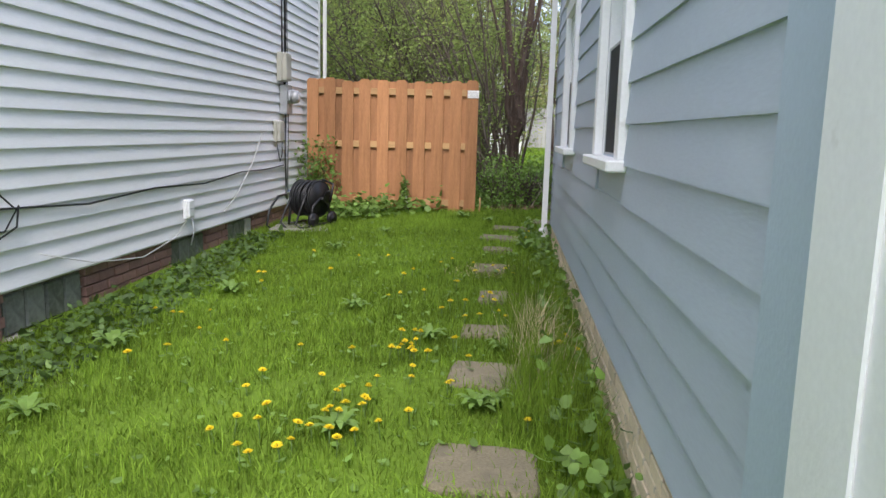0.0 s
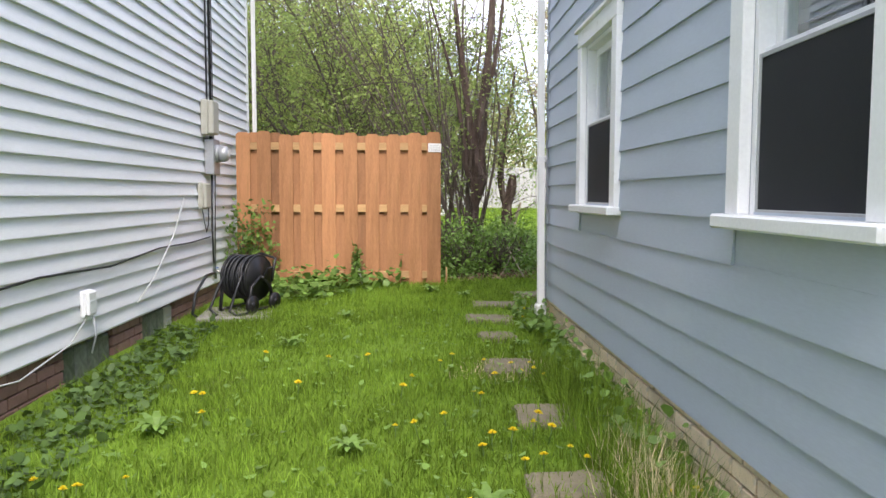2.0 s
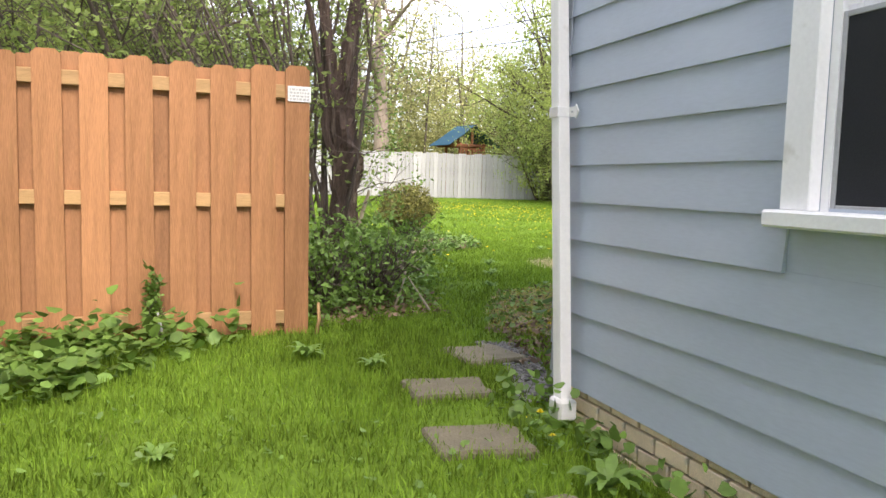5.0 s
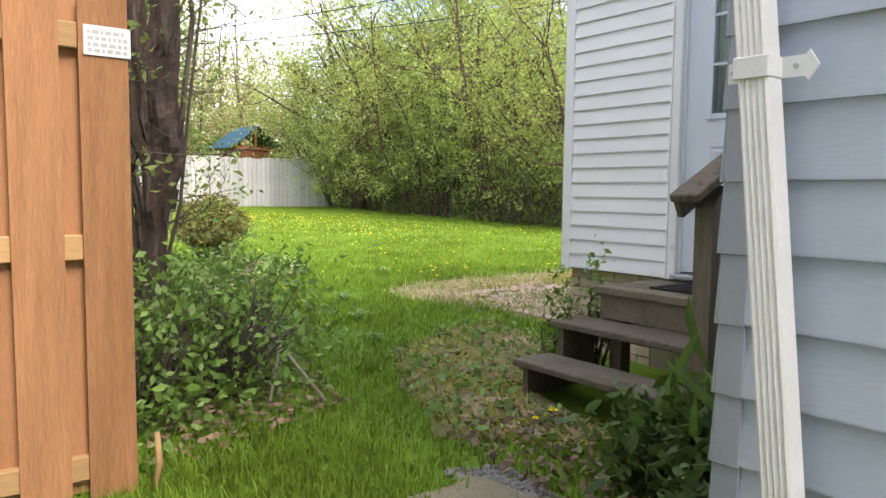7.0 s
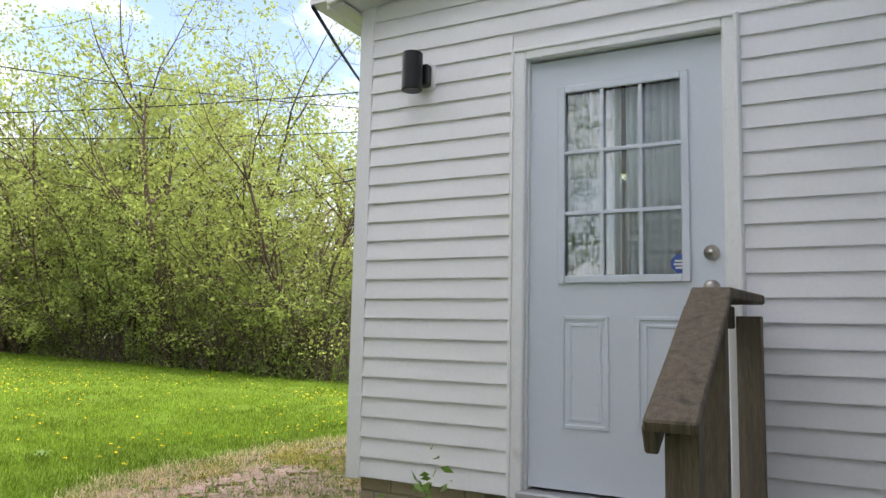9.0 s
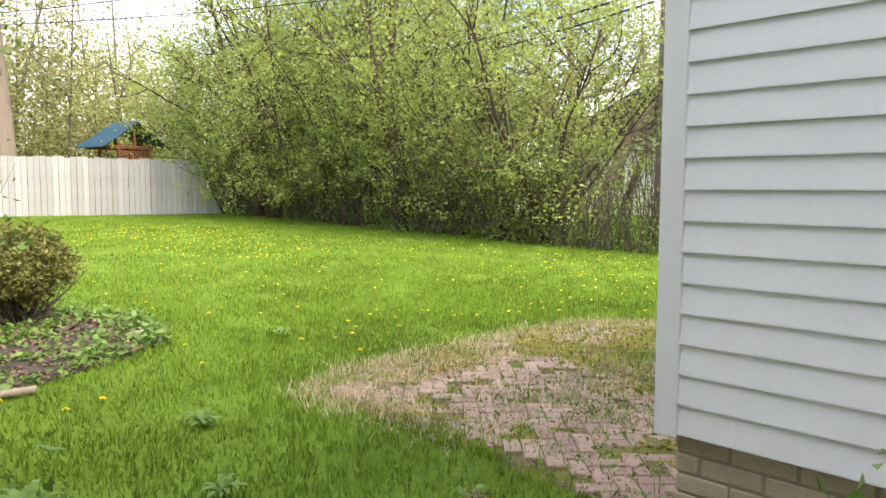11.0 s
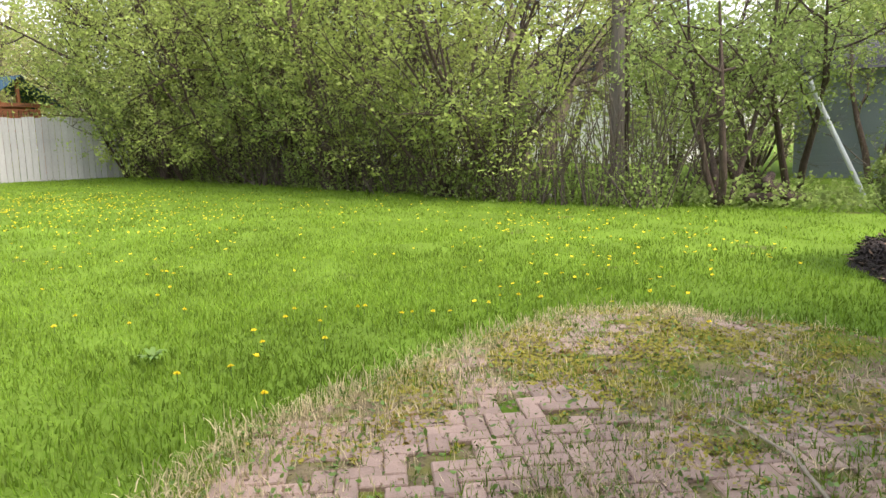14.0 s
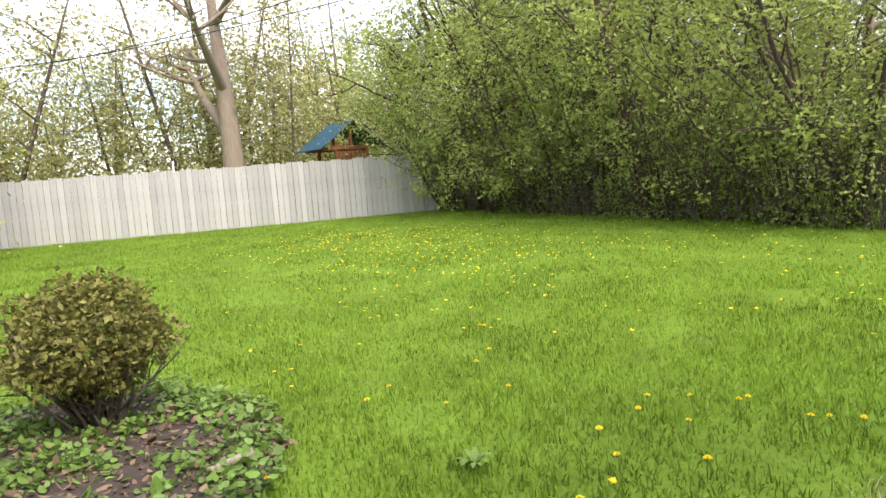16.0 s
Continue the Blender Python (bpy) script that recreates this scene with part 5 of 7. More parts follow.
def undergrowth():
    rng = np.random.default_rng(5)
    n = 15000
    y = rng.uniform(8.6, 30, n)
    x = 14.15 + 0.25 * np.sin(y * 1.3) + np.abs(rng.normal(0, 1.0, n))
    z = np.abs(rng.normal(0, 0.62, n)) + 0.03 + ground_heights(x, y)
    c = np.stack([x, y, z], axis=1)
    ob = put("undergrowth", quads("undergrowth", fan_leaves(c, 0.2, 0.085, 0.4, rng), M_LEAF_MID, 4))
    tagged(ob, "low leafy undergrowth along the foot of a hedgerow", "undergrowth", kind="stuff")
    tubes = []
    for i in range(700):
        yy = rng.uniform(8.6, 30)
        xx = 14.3 + abs(rng.normal(0, 0.9))
        h = rng.uniform(0.8, 3.6)
        lx, ly = rng.normal(0, 0.25), rng.normal(0, 0.3)
        tubes.append(([(xx, yy, -0.1), (xx + lx * h * 0.4, yy + ly * h * 0.5, h * 0.5), (xx + lx * h, yy + ly * h, h)], [rng.uniform(0.008, 0.03), 0.012, 0.004]))
    ob = put("brushwood", join_tubes("brushwood", tubes, M_BARK))
    tagged(ob, "thin bare brown stems in a hedgerow", "brushwood", kind="stuff")
    n = 4200
    y = rng.uniform(2.5, 10, n)
    x = 14.9 + np.abs(rng.normal(0, 1.6, n))
    ob = put("weed_bank", quads("weed_bank", fan_leaves(np.stack([x, y, np.abs(rng.normal(0, 0.22, n)) + 0.02], axis=1), 0.3, 0.11, 0.4, rng), M_LEAF_MID, 4))
    tagged(ob, "low green weeds at the yard's open edge", "weeds", kind="stuff")


undergrowth()
tree("leaning_tree", (15.5, 8.0, 0), 5.6, 4, 0.1, M_LEAF_MID, M_DARK_BARK, 81, "leaning multi-stem tree with light green leaves by a brush pile", 5200, 0.09, 0.5, 0.62, 1.4, 0.35, 3, (5, 5, 5), "tree", 0.5)
EDGE = tree("edge_tree", (18.2, 7.4, 0), 7.0, 2, 0.14, M_LEAF_MID, M_DARK_BARK, 82, "slender spring tree behind the yard's edge", 4200, 0.095, 0.22, 0.6, 2.0, 0.4, 3, (5, 5, 5), "tree", 0.45)
tree("edge_tree", (19.5, 5.2, 0), 7.0, 2, 0.12, M_LEAF_SPRING, M_BARK, 83, "slender spring tree behind the yard's edge", 4200, 0.095, 0.25, 0.6, 2.0, 0.4, 3, (5, 5, 5), "tree", 0.45)
tree("edge_tree", (20.5, 9.2, 0), 7.5, 2, 0.12, M_LEAF_MID, M_DARK_BARK, 84, "slender spring tree behind the yard's edge", 4200, 0.095, 0.25, 0.6, 1.6, 0.4, 3, (5, 5, 5), "tree", 0.45)
tree("edge_tree", (17.6, 3.0, 0), 6.0, 3, 0.09, M_LEAF_SPRING, M_BARK, 85, "slender spring tree behind the yard's edge", 3600, 0.09, 0.35, 0.6, 1.4, 0.4, 3, (5, 5, 5), "tree", 0.45)
for x, y, s in [(22.0, 6.6, 1.1), (21.6, 3.4, 1.0), (23.0, 11.2, 1.2), (20.4, 1.2, 0.95), (19.0, 4.0, 0.9)]:
    copy_thing(EDGE, pose(x, y, 0, 0, 0, rngH.uniform(0, 360)) @ Matrix.Diagonal((s, s, s, 1)))
for i, (x, y, s) in enumerate([(20.6, 11.4, 1.2), (22.6, 9.6, 1.3), (19.0, 9.6, 0.9), (23.4, 1.2, 1.3), (21.0, -0.6, 1.3), (18.6, 1.2, 1.0), (23.2, 5.4, 0.8)]):
    copy_thing(BUSH[0], pose(x, y, 0, 0, 0, rngH.uniform(0, 360)) @ Matrix.Diagonal((s, s, s * 0.8, 1)))
for x, y, s in [(24.0, 12.6, 1.2), (27.0, 11.0, 1.3), (24.0, -1.6, 1.2), (33.2, 6.0, 1.5), (33.5, 2.0, 1.5)]:
    copy_thing(HEDGE[3], pose(x, y, 0, 0, 0, rngH.uniform(0, 360)) @ Matrix.Diagonal((s, s, s, 1)))
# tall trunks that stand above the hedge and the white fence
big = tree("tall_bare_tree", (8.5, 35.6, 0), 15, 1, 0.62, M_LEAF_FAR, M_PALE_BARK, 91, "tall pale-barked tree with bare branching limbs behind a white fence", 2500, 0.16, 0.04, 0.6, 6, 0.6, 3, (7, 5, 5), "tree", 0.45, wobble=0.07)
tree("tall_tree", (20.5, 15.5, 0), 13, 2, 0.34, M_LEAF_SPRING, M_PALE_BARK, 92, "tall thick-trunked tree rising behind a hedgerow", 5000, 0.13, 0.1, 0.6, 4.0, 0.5, 3, (6, 5, 5), "tree", 0.45)
tree("tall_tree", (14.6, 26.0, 0), 13, 2, 0.24, M_LEAF_SPRING, M_DARK_BARK, 93, "tall dark forked tree rising above a hedgerow", 4200, 0.13, 0.16, 0.6, 4.0, 0.5, 3, (6, 5, 5), "tree", 0.45)


def far_woods():
    rng = np.random.default_rng(6)
    tubes, cl = [], []
    for i in range(170):
        k = (0, 0, 1, 2, 3)[i % 5]
        if k == 0:
            x, y = rng.uniform(-14, 24), rng.uniform(38, 52)
        elif k == 1:
            x, y = rng.uniform(21, 40), rng.uniform(13, 50)
        elif k == 2:
            x, y = rng.uniform(-20, -3), rng.uniform(12, 40)
        else:
            x, y = rng.uniform(33, 48), rng.uniform(-12, 15)
        h = rng.uniform(7, 14)
        r = rng.uniform(0.05, 0.15)
        lx, ly = rng.normal(0, 0.08), rng.normal(0, 0.08)
        tubes.append(([(x, y, -0.2), (x + lx * h, y + ly * h, h * 0.5), (x + 2 * lx * h, y + 2 * ly * h, h)], [r, r * 0.7, 0.02]))
        for b in range(7):
            z = h * rng.uniform(0.2, 0.95)
            a, L = rng.uniform(0, 6.28), rng.uniform(1.0, 2.8)
            p = np.array([x + 2 * lx * z, y + 2 * ly * z, z])
            q = p + np.array([math.cos(a) * L, math.sin(a) * L, L * rng.uniform(0.3, 0.9)])
            tubes.append(([tuple(p), tuple((p + q) / 2 + rng.normal(0, 0.12, 3)), tuple(q)], [r * 0.35, r * 0.2, 0.008]))
            cl.append(np.concatenate([p + (q - p) * rng.uniform(0.1, 1.1, (140, 1)) + rng.normal(0, 0.55, (140, 3))]))
        m = 1500 if k == 0 else 260
        cl.append(np.stack([rng.normal(x, 2.0, m), rng.normal(y, 1.2, m), np.abs(rng.normal(0, 4.2 if k == 0 else 1.5, m))], axis=1))
    c = np.concatenate(cl)
    c = c[c[:, 2] > 0.05]
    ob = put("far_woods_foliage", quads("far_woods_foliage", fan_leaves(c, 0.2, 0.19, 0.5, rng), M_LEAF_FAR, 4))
    tagged(ob, "hazy spring foliage of woods beyond the yard", "woods", kind="stuff")
    ob = put("far_woods_trunks", join_tubes("far_woods_trunks", tubes, M_BARK))
    tagged(ob, "thin grey-brown trunks of woods beyond the yard", "woods", kind="stuff")


far_woods()

# ---- white board fence ----
wfence = thing("white_board_fence", "tall weathered white-washed board fence across a back yard", "fence", (0, 0, 0.06))
rngw = random.Random(9)
bx0, by0, bx1, by1 = -9.0, 31.8, 14.3, 28.2
LEN = math.hypot(bx1 - bx0, by1 - by0)
ang = math.degrees(math.atan2(by1 - by0, bx1 - bx0))
board_meshes = []
for k in range(5):
    bm = box((0, -0.012, -0.05), (0.178, 0.012, 2.36 + 0.012 * k), 0.004)
    me = bpy.data.meshes.new("board")
    bm.to_mesh(me)
    bm.free()
    me.materials.append(M_WHITE_FENCE)
    board_meshes.append(me)
nb = int(LEN / 0.19)
for i in range(nb):
    u = i / nb
    put("board", rngw.choice(board_meshes), wfence, pose(bx0 + (bx1 - bx0) * u, by0 + (by1 - by0) * u + rngw.uniform(-0.014, 0.014), 0, 0, 0, ang))
for z in (0.35, 1.2, 2.05):
    part("rail", box((0, 0.014, z - 0.045), (LEN, 0.052, z + 0.045), 0.004), M_WHITE_FENCE, wfence, "", pose(bx0, by0, 0, 0, 0, ang))
pole2 = tube("thin_pole", [(5.8, 33.5, 0), (5.8, 33.5, 2.95)], 0.03, M_GUY)
tagged(pole2, "thin pale metal pole standing behind a white fence", "pole")

# ---- play tower ----
play = thing("play_tower", "wooden play tower with a blue canvas gable roof behind a fence", "play tower", (12.75, 34.2, 0), rz=12)
for x in (-0.75, 0.75):
    for y in (-0.7, 0.7):
        box_part("post", (x - 0.06, y - 0.06, 0), (x + 0.06, y + 0.06, 3.25), M_PLAYWOOD, play, 0.008)
for y in (-0.7, 0.7):
    box_part("king_post", (-0.06, y - 0.05, 3.2), (0.06, y + 0.05, 4.1), M_PLAYWOOD, play, 0.008)
    box_part("tie_beam", (-1.35, y - 0.07, 3.02), (1.35, y + 0.07, 3.18), M_PLAYWOOD, play, 0.008)
for s in (-1, 1):
    vs = [(0, -1.0, 4.2), (0, 1.0, 4.2), (s * 0.9, 1.0, 3.55), (s * 0.9, -1.0, 3.55), (s * 1.65, 1.05, 3.08), (s * 1.65, -1.05, 3.08)]
    vs2 = vs + [(x, y, z - 0.03) for x, y, z in vs]
    put("canopy", mesh("canopy", vs2, [(0, 1, 2, 3), (3, 2, 4, 5), (6, 9, 8, 7), (9, 11, 10, 8), (0, 3, 9, 6), (1, 7, 8, 2), (3, 5, 11, 9), (2, 8, 10, 4), (5, 4, 10, 11)], M_TARP), play)
for i in range(7):
    box_part("baluster", (-0.66 + i * 0.2, -0.76, 2.1), (-0.52 + i * 0.2, -0.73, 2.92), M_PLAYWOOD, play, 0.004)
for z in (2.1, 2.86):
    box_part("rail", (-0.75, -0.73, z), (0.75, -0.69, z + 0.1), M_PLAYWOOD, play, 0.004)
box_part("deck", (-0.8, -0.8, 1.55), (0.8, 0.8, 1.65), M_PLAYWOOD, play, 0.01)

# ---- utility pole, wires ----
upole = thing("utility_pole", "weathered wooden utility pole at the yard's edge", "pole", (16.4, 10.6, 0))
put("shaft", mesh("shaft", *tube_data([(0, 0, -0.3), (0.03, 0, 4), (0.06, 0, 9.6)], [0.19, 0.165, 0.13], 14), M_POLE), upole)
tube("conduit", [(0.02, -0.2, 0.2), (0.05, -0.18, 5.5)], 0.06, M_DARK_BARK, upole, 8)
box_part("crossarm", (-0.06, -1.1, 8.7), (0.06, 1.1, 8.82), M_POLE, upole, 0.01)
guy = thing("guy_wire", "slanting guy wire with a pale plastic guard", "cable", (17.0, 5.8, 0))
tube("guard", [(0, 0, -0.05), (0.3, 1.1, 2.1), (0.33, 1.22, 2.4)], 0.045, M_GUY, guy, 8)
tube("wire", [(0.3, 1.1, 2.1), (-0.55, 4.7, 8.4)], 0.008, M_CABLE, guy, 5)
for i, (p, q, sag, r) in enumerate([((16.3, 10.85, 8.2), (1.0, 44, 8.2), 0.9, 0.018), ((16.3, 10.85, 7.0), (-3.0, 40, 7.2), 1.0, 0.014), ((16.3, 10.85, 6.2), (16.2, 40, 6.6), 0.8, 0.03),
                                    ((16.3, 10.85, 5.9), (16.4, 40, 6.2), 0.9, 0.022), ((16.3, 10.85, 6.6), (15.6, -25, 6.8), 0.9, 0.026), ((16.3, 10.85, 7.5), (-6.0, 24, 7.4), 0.8, 0.012)]):
    w = tube("overhead_wire", arc(p, q, sag, 22), r, M_CABLE, None, 5)
    tagged(w, "black overhead wire sagging from a utility pole", "cable", "overhead wires")
for p, q in (((2.05, 3.0, 3.1), (16.3, 10.8, 7.7)),):
    w = tube("service_cable", arc(p, q, 0.5, 16), 0.012, M_CABLE, None, 5)
    tagged(w, "black service cable from the eave to a pole", "cable", "overhead wires")

# ---- brush pile and rock ----
pile = thing("log_pile", "dark pile of rotting logs and roots by a tree", "logs", (16.0, 7.4, 0))
rngp = random.Random(12)
for i in range(12):
    a = rngp.uniform(0, 3.14)
    x, y, z = rngp.uniform(-0.5, 0.5), rngp.uniform(-0.5, 0.5), 0.06 + 0.08 * (i % 5)
    L = rngp.uniform(0.25, 0.6)
    tube("log", [(x - math.cos(a) * L, y - math.sin(a) * L, z), (x, y, z + rngp.uniform(0, 0.1)), (x + math.cos(a) * L, y + math.sin(a) * L, z + rngp.uniform(-0.02, 0.15))], [0.07, 0.09, 0.08], M_DARK_BARK, pile, 8)


brush_rng = np.random.default_rng(77)
brush = thing("brush_pile", "tangled pile of bare grey-brown cut branches", "brushwood", (19.0, 4.6, 0))
for i in range(16):
    a, e = brush_rng.uniform(0, 6.283), brush_rng.uniform(0.15, 0.8)
    d = Vector((math.cos(a), math.sin(a), e))
    limbs, ends = [], []
    grow(brush_rng, Vector((brush_rng.normal(0, 0.7), brush_rng.normal(0, 1.2), 0.05)), d, 2.0, 0.022, 2, limbs, ends, 0.2, 0.02, (4, 4), 0.6, 0.5)
    put("branch", join_tubes("branch", limbs, M_BARK), brush)


def rock(name, at, r, mat, seed, label, flat=0.6, category="rock"):
    bm = bmesh.new()
    bmesh.ops.create_icosphere(bm, subdivisions=2, radius=r)
    for v in bm.verts:
        v.co *= 1 + 0.35 * noise.noise(v.co * (2.2 / r) + Vector((seed, 0, 0)))
        v.co.z *= flat
    me = bpy.data.meshes.new(name)
    bm.to_mesh(me)
    bm.free()
    me.materials.append(mat)
    ob = put(name, me, None, pose(*at))
    return tagged(ob, label, category)


rock("pale_rock", (15.3, 11.7, 0.05), 0.17, M_CONCRETE, 1, "pale grey rock in grass at a hedge's foot")
rock("pale_rock", (16.4, 5.9, 0.03), 0.14, M_CONCRETE, 2, "pale grey rock near a guy wire")

# ---- buildings beyond ----
garage = thing("garage", "pale blue-grey clapboard garage behind trees", "garage", (24.5, 8.2, 0))
box_part("wall", (0, -6, 0), (7, 0.9, 3.0), M_SHED, garage, 0.01)
for i in range(13):
    box_part("siding_course", (-0.03, -6, 0.2 + i * 0.21), (0.0, 0.9, 0.225 + i * 0.21), M_SHED, garage)
put("roof", mesh("roof", [(-0.4, -6.4, 2.95), (7.4, -6.4, 2.95), (7.4, 1.3, 2.95), (-0.4, 1.3, 2.95), (3.5, -6.4, 4.6), (3.5, 1.3, 4.6)], [(0, 3, 5, 4), (1, 4, 5, 2), (0, 4, 1), (3, 2, 5), (0, 1, 2, 3)], M_SHINGLE), garage)
for k, (x, y, w, d, h, rz) in enumerate([(34, 19.5, 7, 8, 4.0, 8), (31, 29, 8, 9, 4.6, 5), (-4.5, 26, 9, 7, 4.0, 0), (32, 43, 9, 8, 4.5, 0)]):
    hs = thing("neighbour_house", "white-sided neighbouring house half hidden by trees", "house", (x, y, 0), "neighbouring houses", "", rz)
    box_part("wall", (-w / 2, -d / 2, 0), (w / 2, d / 2, h), M_FARHOUSE, hs, 0.02)
    put("roof", mesh("roof", [(-w / 2 - 0.4, -d / 2 - 0.4, h), (w / 2 + 0.4, -d / 2 - 0.4, h), (w / 2 + 0.4, d / 2 + 0.4, h), (-w / 2 - 0.4, d / 2 + 0.4, h), (-w / 2 - 0.4, 0, h + 2.2), (w / 2 + 0.4, 0, h + 2.2)],
        [(0, 1, 5, 4), (3, 4, 5, 2), (0, 4, 3), (1, 2, 5), (3, 2, 1, 0)], M_SHINGLE), hs)
    for s in (-0.28, 0.2):
        wn_ = box_part("window", (-w / 2 - 0.04, s * d - 0.5, 1.2), (-w / 2 + 0.01, s * d + 0.5, 2.5), M_WHITE_PAINT, hs, 0.01)
        box_part("pane", (-w / 2 - 0.05, s * d - 0.42, 1.28), (-w / 2 - 0.04, s * d + 0.42, 2.42), M_BLIND, wn_)
        wn_ = box_part("window", (s * w - 0.5, -d / 2 - 0.04, 1.2), (s * w + 0.5, -d / 2 + 0.01, 2.5), M_WHITE_PAINT, hs, 0.01)
        box_part("pane", (s * w - 0.42, -d / 2 - 0.05, 1.28), (s * w + 0.42, -d / 2 - 0.04, 2.42), M_BLIND, wn_)


# ---- hose reel and fittings on the white house ----
reel = thing("hose_reel_cart", "black hose reel cart wound full of black garden hose", "hose reel", (-2.93, 0.30, ground_height(-2.9, 0.3) + 0.02), rz=-24)
for s in (-1, 1):
    x = s * 0.135
    fl = tube("flange", [(x - 0.012, 0, 0.33), (x + 0.012, 0, 0.33)], 0.215, M_BLACK_PLASTIC, reel, 28)
    tube("flange_rim", [(x, 0.215 * math.cos(a), 0.33 + 0.215 * math.sin(a)) for a in np.linspace(0, 2 * math.pi, 29)], 0.014, M_BLACK_PLASTIC, reel, 6)
    tube("side_frame", [(x + s * 0.035, -0.2, 0.01), (x + s * 0.035, -0.16, 0.25), (x + s * 0.035, -0.02, 0.34), (x + s * 0.035, 0.13, 0.25), (x + s * 0.035, 0.2, 0.04)], 0.018, M_BLACK_PLASTIC, reel, 8)
    tube("brace", [(x + s * 0.035, -0.18, 0.02), (x + s * 0.035, 0.2, 0.03)], 0.014, M_BLACK_PLASTIC, reel, 8)
for s in (-1, 1):
    w = tube("wheel", [(0.18 + s * 0.015, 0.16 - 0.32 * (s < 0), 0.085), (0.21 + s * 0.015, 0.16 - 0.32 * (s < 0), 0.085)], 0.085, M_BLACK_PLASTIC, reel, 20)
    tube("hub", [(0.205 + s * 0.015, 0.16 - 0.32 * (s < 0), 0.085), (0.22 + s * 0.015, 0.16 - 0.32 * (s < 0), 0.085)], 0.03, M_BLACK_PLASTIC, w, 12)
tube("axle", [(-0.2, 0, 0.33), (0.21, 0, 0.33)], 0.02, M_BLACK_PLASTIC, reel, 10)
tube("crank", [(0.2, 0, 0.33), (0.22, 0.04, 0.42), (0.27, 0.05, 0.43)], 0.012, M_BLACK_PLASTIC, reel, 8)
tube("push_handle", [(-0.17, 0.17, 0.28), (-0.17, 0.24, 0.5), (0.0, 0.26, 0.54), (0.17, 0.24, 0.5), (0.17, 0.17, 0.28)], 0.016, M_BLACK_PLASTIC, reel, 8)
rngr = random.Random(3)
for layer, (rr, n) in enumerate(((0.135, 8), (0.165, 8), (0.195, 8))):
    for i in range(n):
        x = -0.115 + 0.23 * i / (n - 1) + rngr.uniform(-0.006, 0.006)
        r2, k = rr + rngr.uniform(-0.008, 0.012), rngr.uniform(-0.02, 0.02)
        tube("hose_coil", [(x + k * math.sin(a), r2 * math.cos(a), 0.33 + r2 * math.sin(a) * 1.02) for a in np.linspace(0, 2 * math.pi, 25)], 0.0135, M_HOSE, reel, 6)
tube("hanging_hose", [(0.1, -0.19, 0.4), (0.06, -0.26, 0.2), (0.02, -0.3, 0.03), (0.12, -0.33, 0.0), (0.2, -0.26, 0.02)], 0.0135, M_HOSE, reel, 6)
tube("hanging_hose", [(-0.12, -0.2, 0.36), (-0.16, -0.28, 0.18), (-0.16, -0.36, 0.05), (-0.05, -0.4, 0.0)], 0.0135, M_HOSE, reel, 6)
feed = tube("feed_hose", [(-3.42, 0.95, 0.24), (-3.36, 0.75, 0.22), (-3.3, 0.5, 0.3), (-3.3, 0.2, 0.3), (-3.34, -0.02, 0.15), (-3.34, -0.12, -0.02), (-3.3, 0.02, -0.11), (-3.15, 0.2, -0.1)], 0.0135, M_HOSE, None, 8)
tagged(feed, "black garden hose looping from a tap to a reel", "hose")
padst = put("paving_slab", mesh("paving_slab", [], [], M_CONCRETE), None, pose(-3.0, 0.22, ground_height(-3.0, 0.2) - 0.02, 0, 0, 6))
bm = box((-0.34, -0.36, 0), (0.34, 0.36, 0.045), 0.01)
bm.to_mesh(padst.data)
bm.free()
tagged(padst, "worn concrete slab under a hose reel", "paving slab")

HX = WX + 0.004


def wall_box(name, y, z, w, h, d, label, category, mat=M_BEIGE_BOX):
    b = thing(name, label, category, (HX, y, z))
    box_part("body", (0, -w / 2, -h / 2), (d * 0.55, w / 2, h / 2), mat, b, 0.01)
    box_part("cover", (d * 0.55, -w / 2 + 0.006, -h / 2 + 0.01), (d, w / 2 - 0.006, h / 2 - 0.006), mat, b, 0.012)
    for i in range(4):
        box_part("rib", (d, -w / 2 + 0.03, -h / 2 + 0.03 + i * 0.025), (d + 0.003, -w / 2 + 0.08, -h / 2 + 0.036 + i * 0.025), mat, b)
    box_part("latch", (d * 0.4, w / 2, -0.02), (d * 0.7, w / 2 + 0.008, 0.02), M_GALV, b, 0.002)
    return b


wall_box("utility_box", 0.84, 1.885, 0.23, 0.36, 0.13, "beige plastic utility box on white siding", "utility box")
wall_box("utility_box", 0.66, 1.075, 0.19, 0.27, 0.09, "small beige cable box on white siding", "utility box")
wall_box("outdoor_outlet", -2.0, 0.36, 0.14, 0.18, 0.06, "small off-white outdoor outlet cover with a hanging wire", "outlet", M_WHITE_PAINT)
meter = thing("electric_meter", "round glass electric meter on a grey metal socket", "electric meter", (HX, 0.95, 1.50))
box_part("socket_box", (0, -0.12, -0.2), (0.1, 0.12, 0.17), M_GALV, meter, 0.008)
tube("collar", [(0.1, 0, 0.02), (0.13, 0, 0.02)], 0.094, M_GALV, meter, 24)
tube("dome", [(0.13, 0, 0.02), (0.2, 0, 0.02), (0.225, 0, 0.02)], [0.086, 0.082, 0.06], M_GALV, meter, 24)
box_part("dial_plate", (0.2255, -0.045, -0.01), (0.229, 0.045, 0.055), M_PAPER, meter)
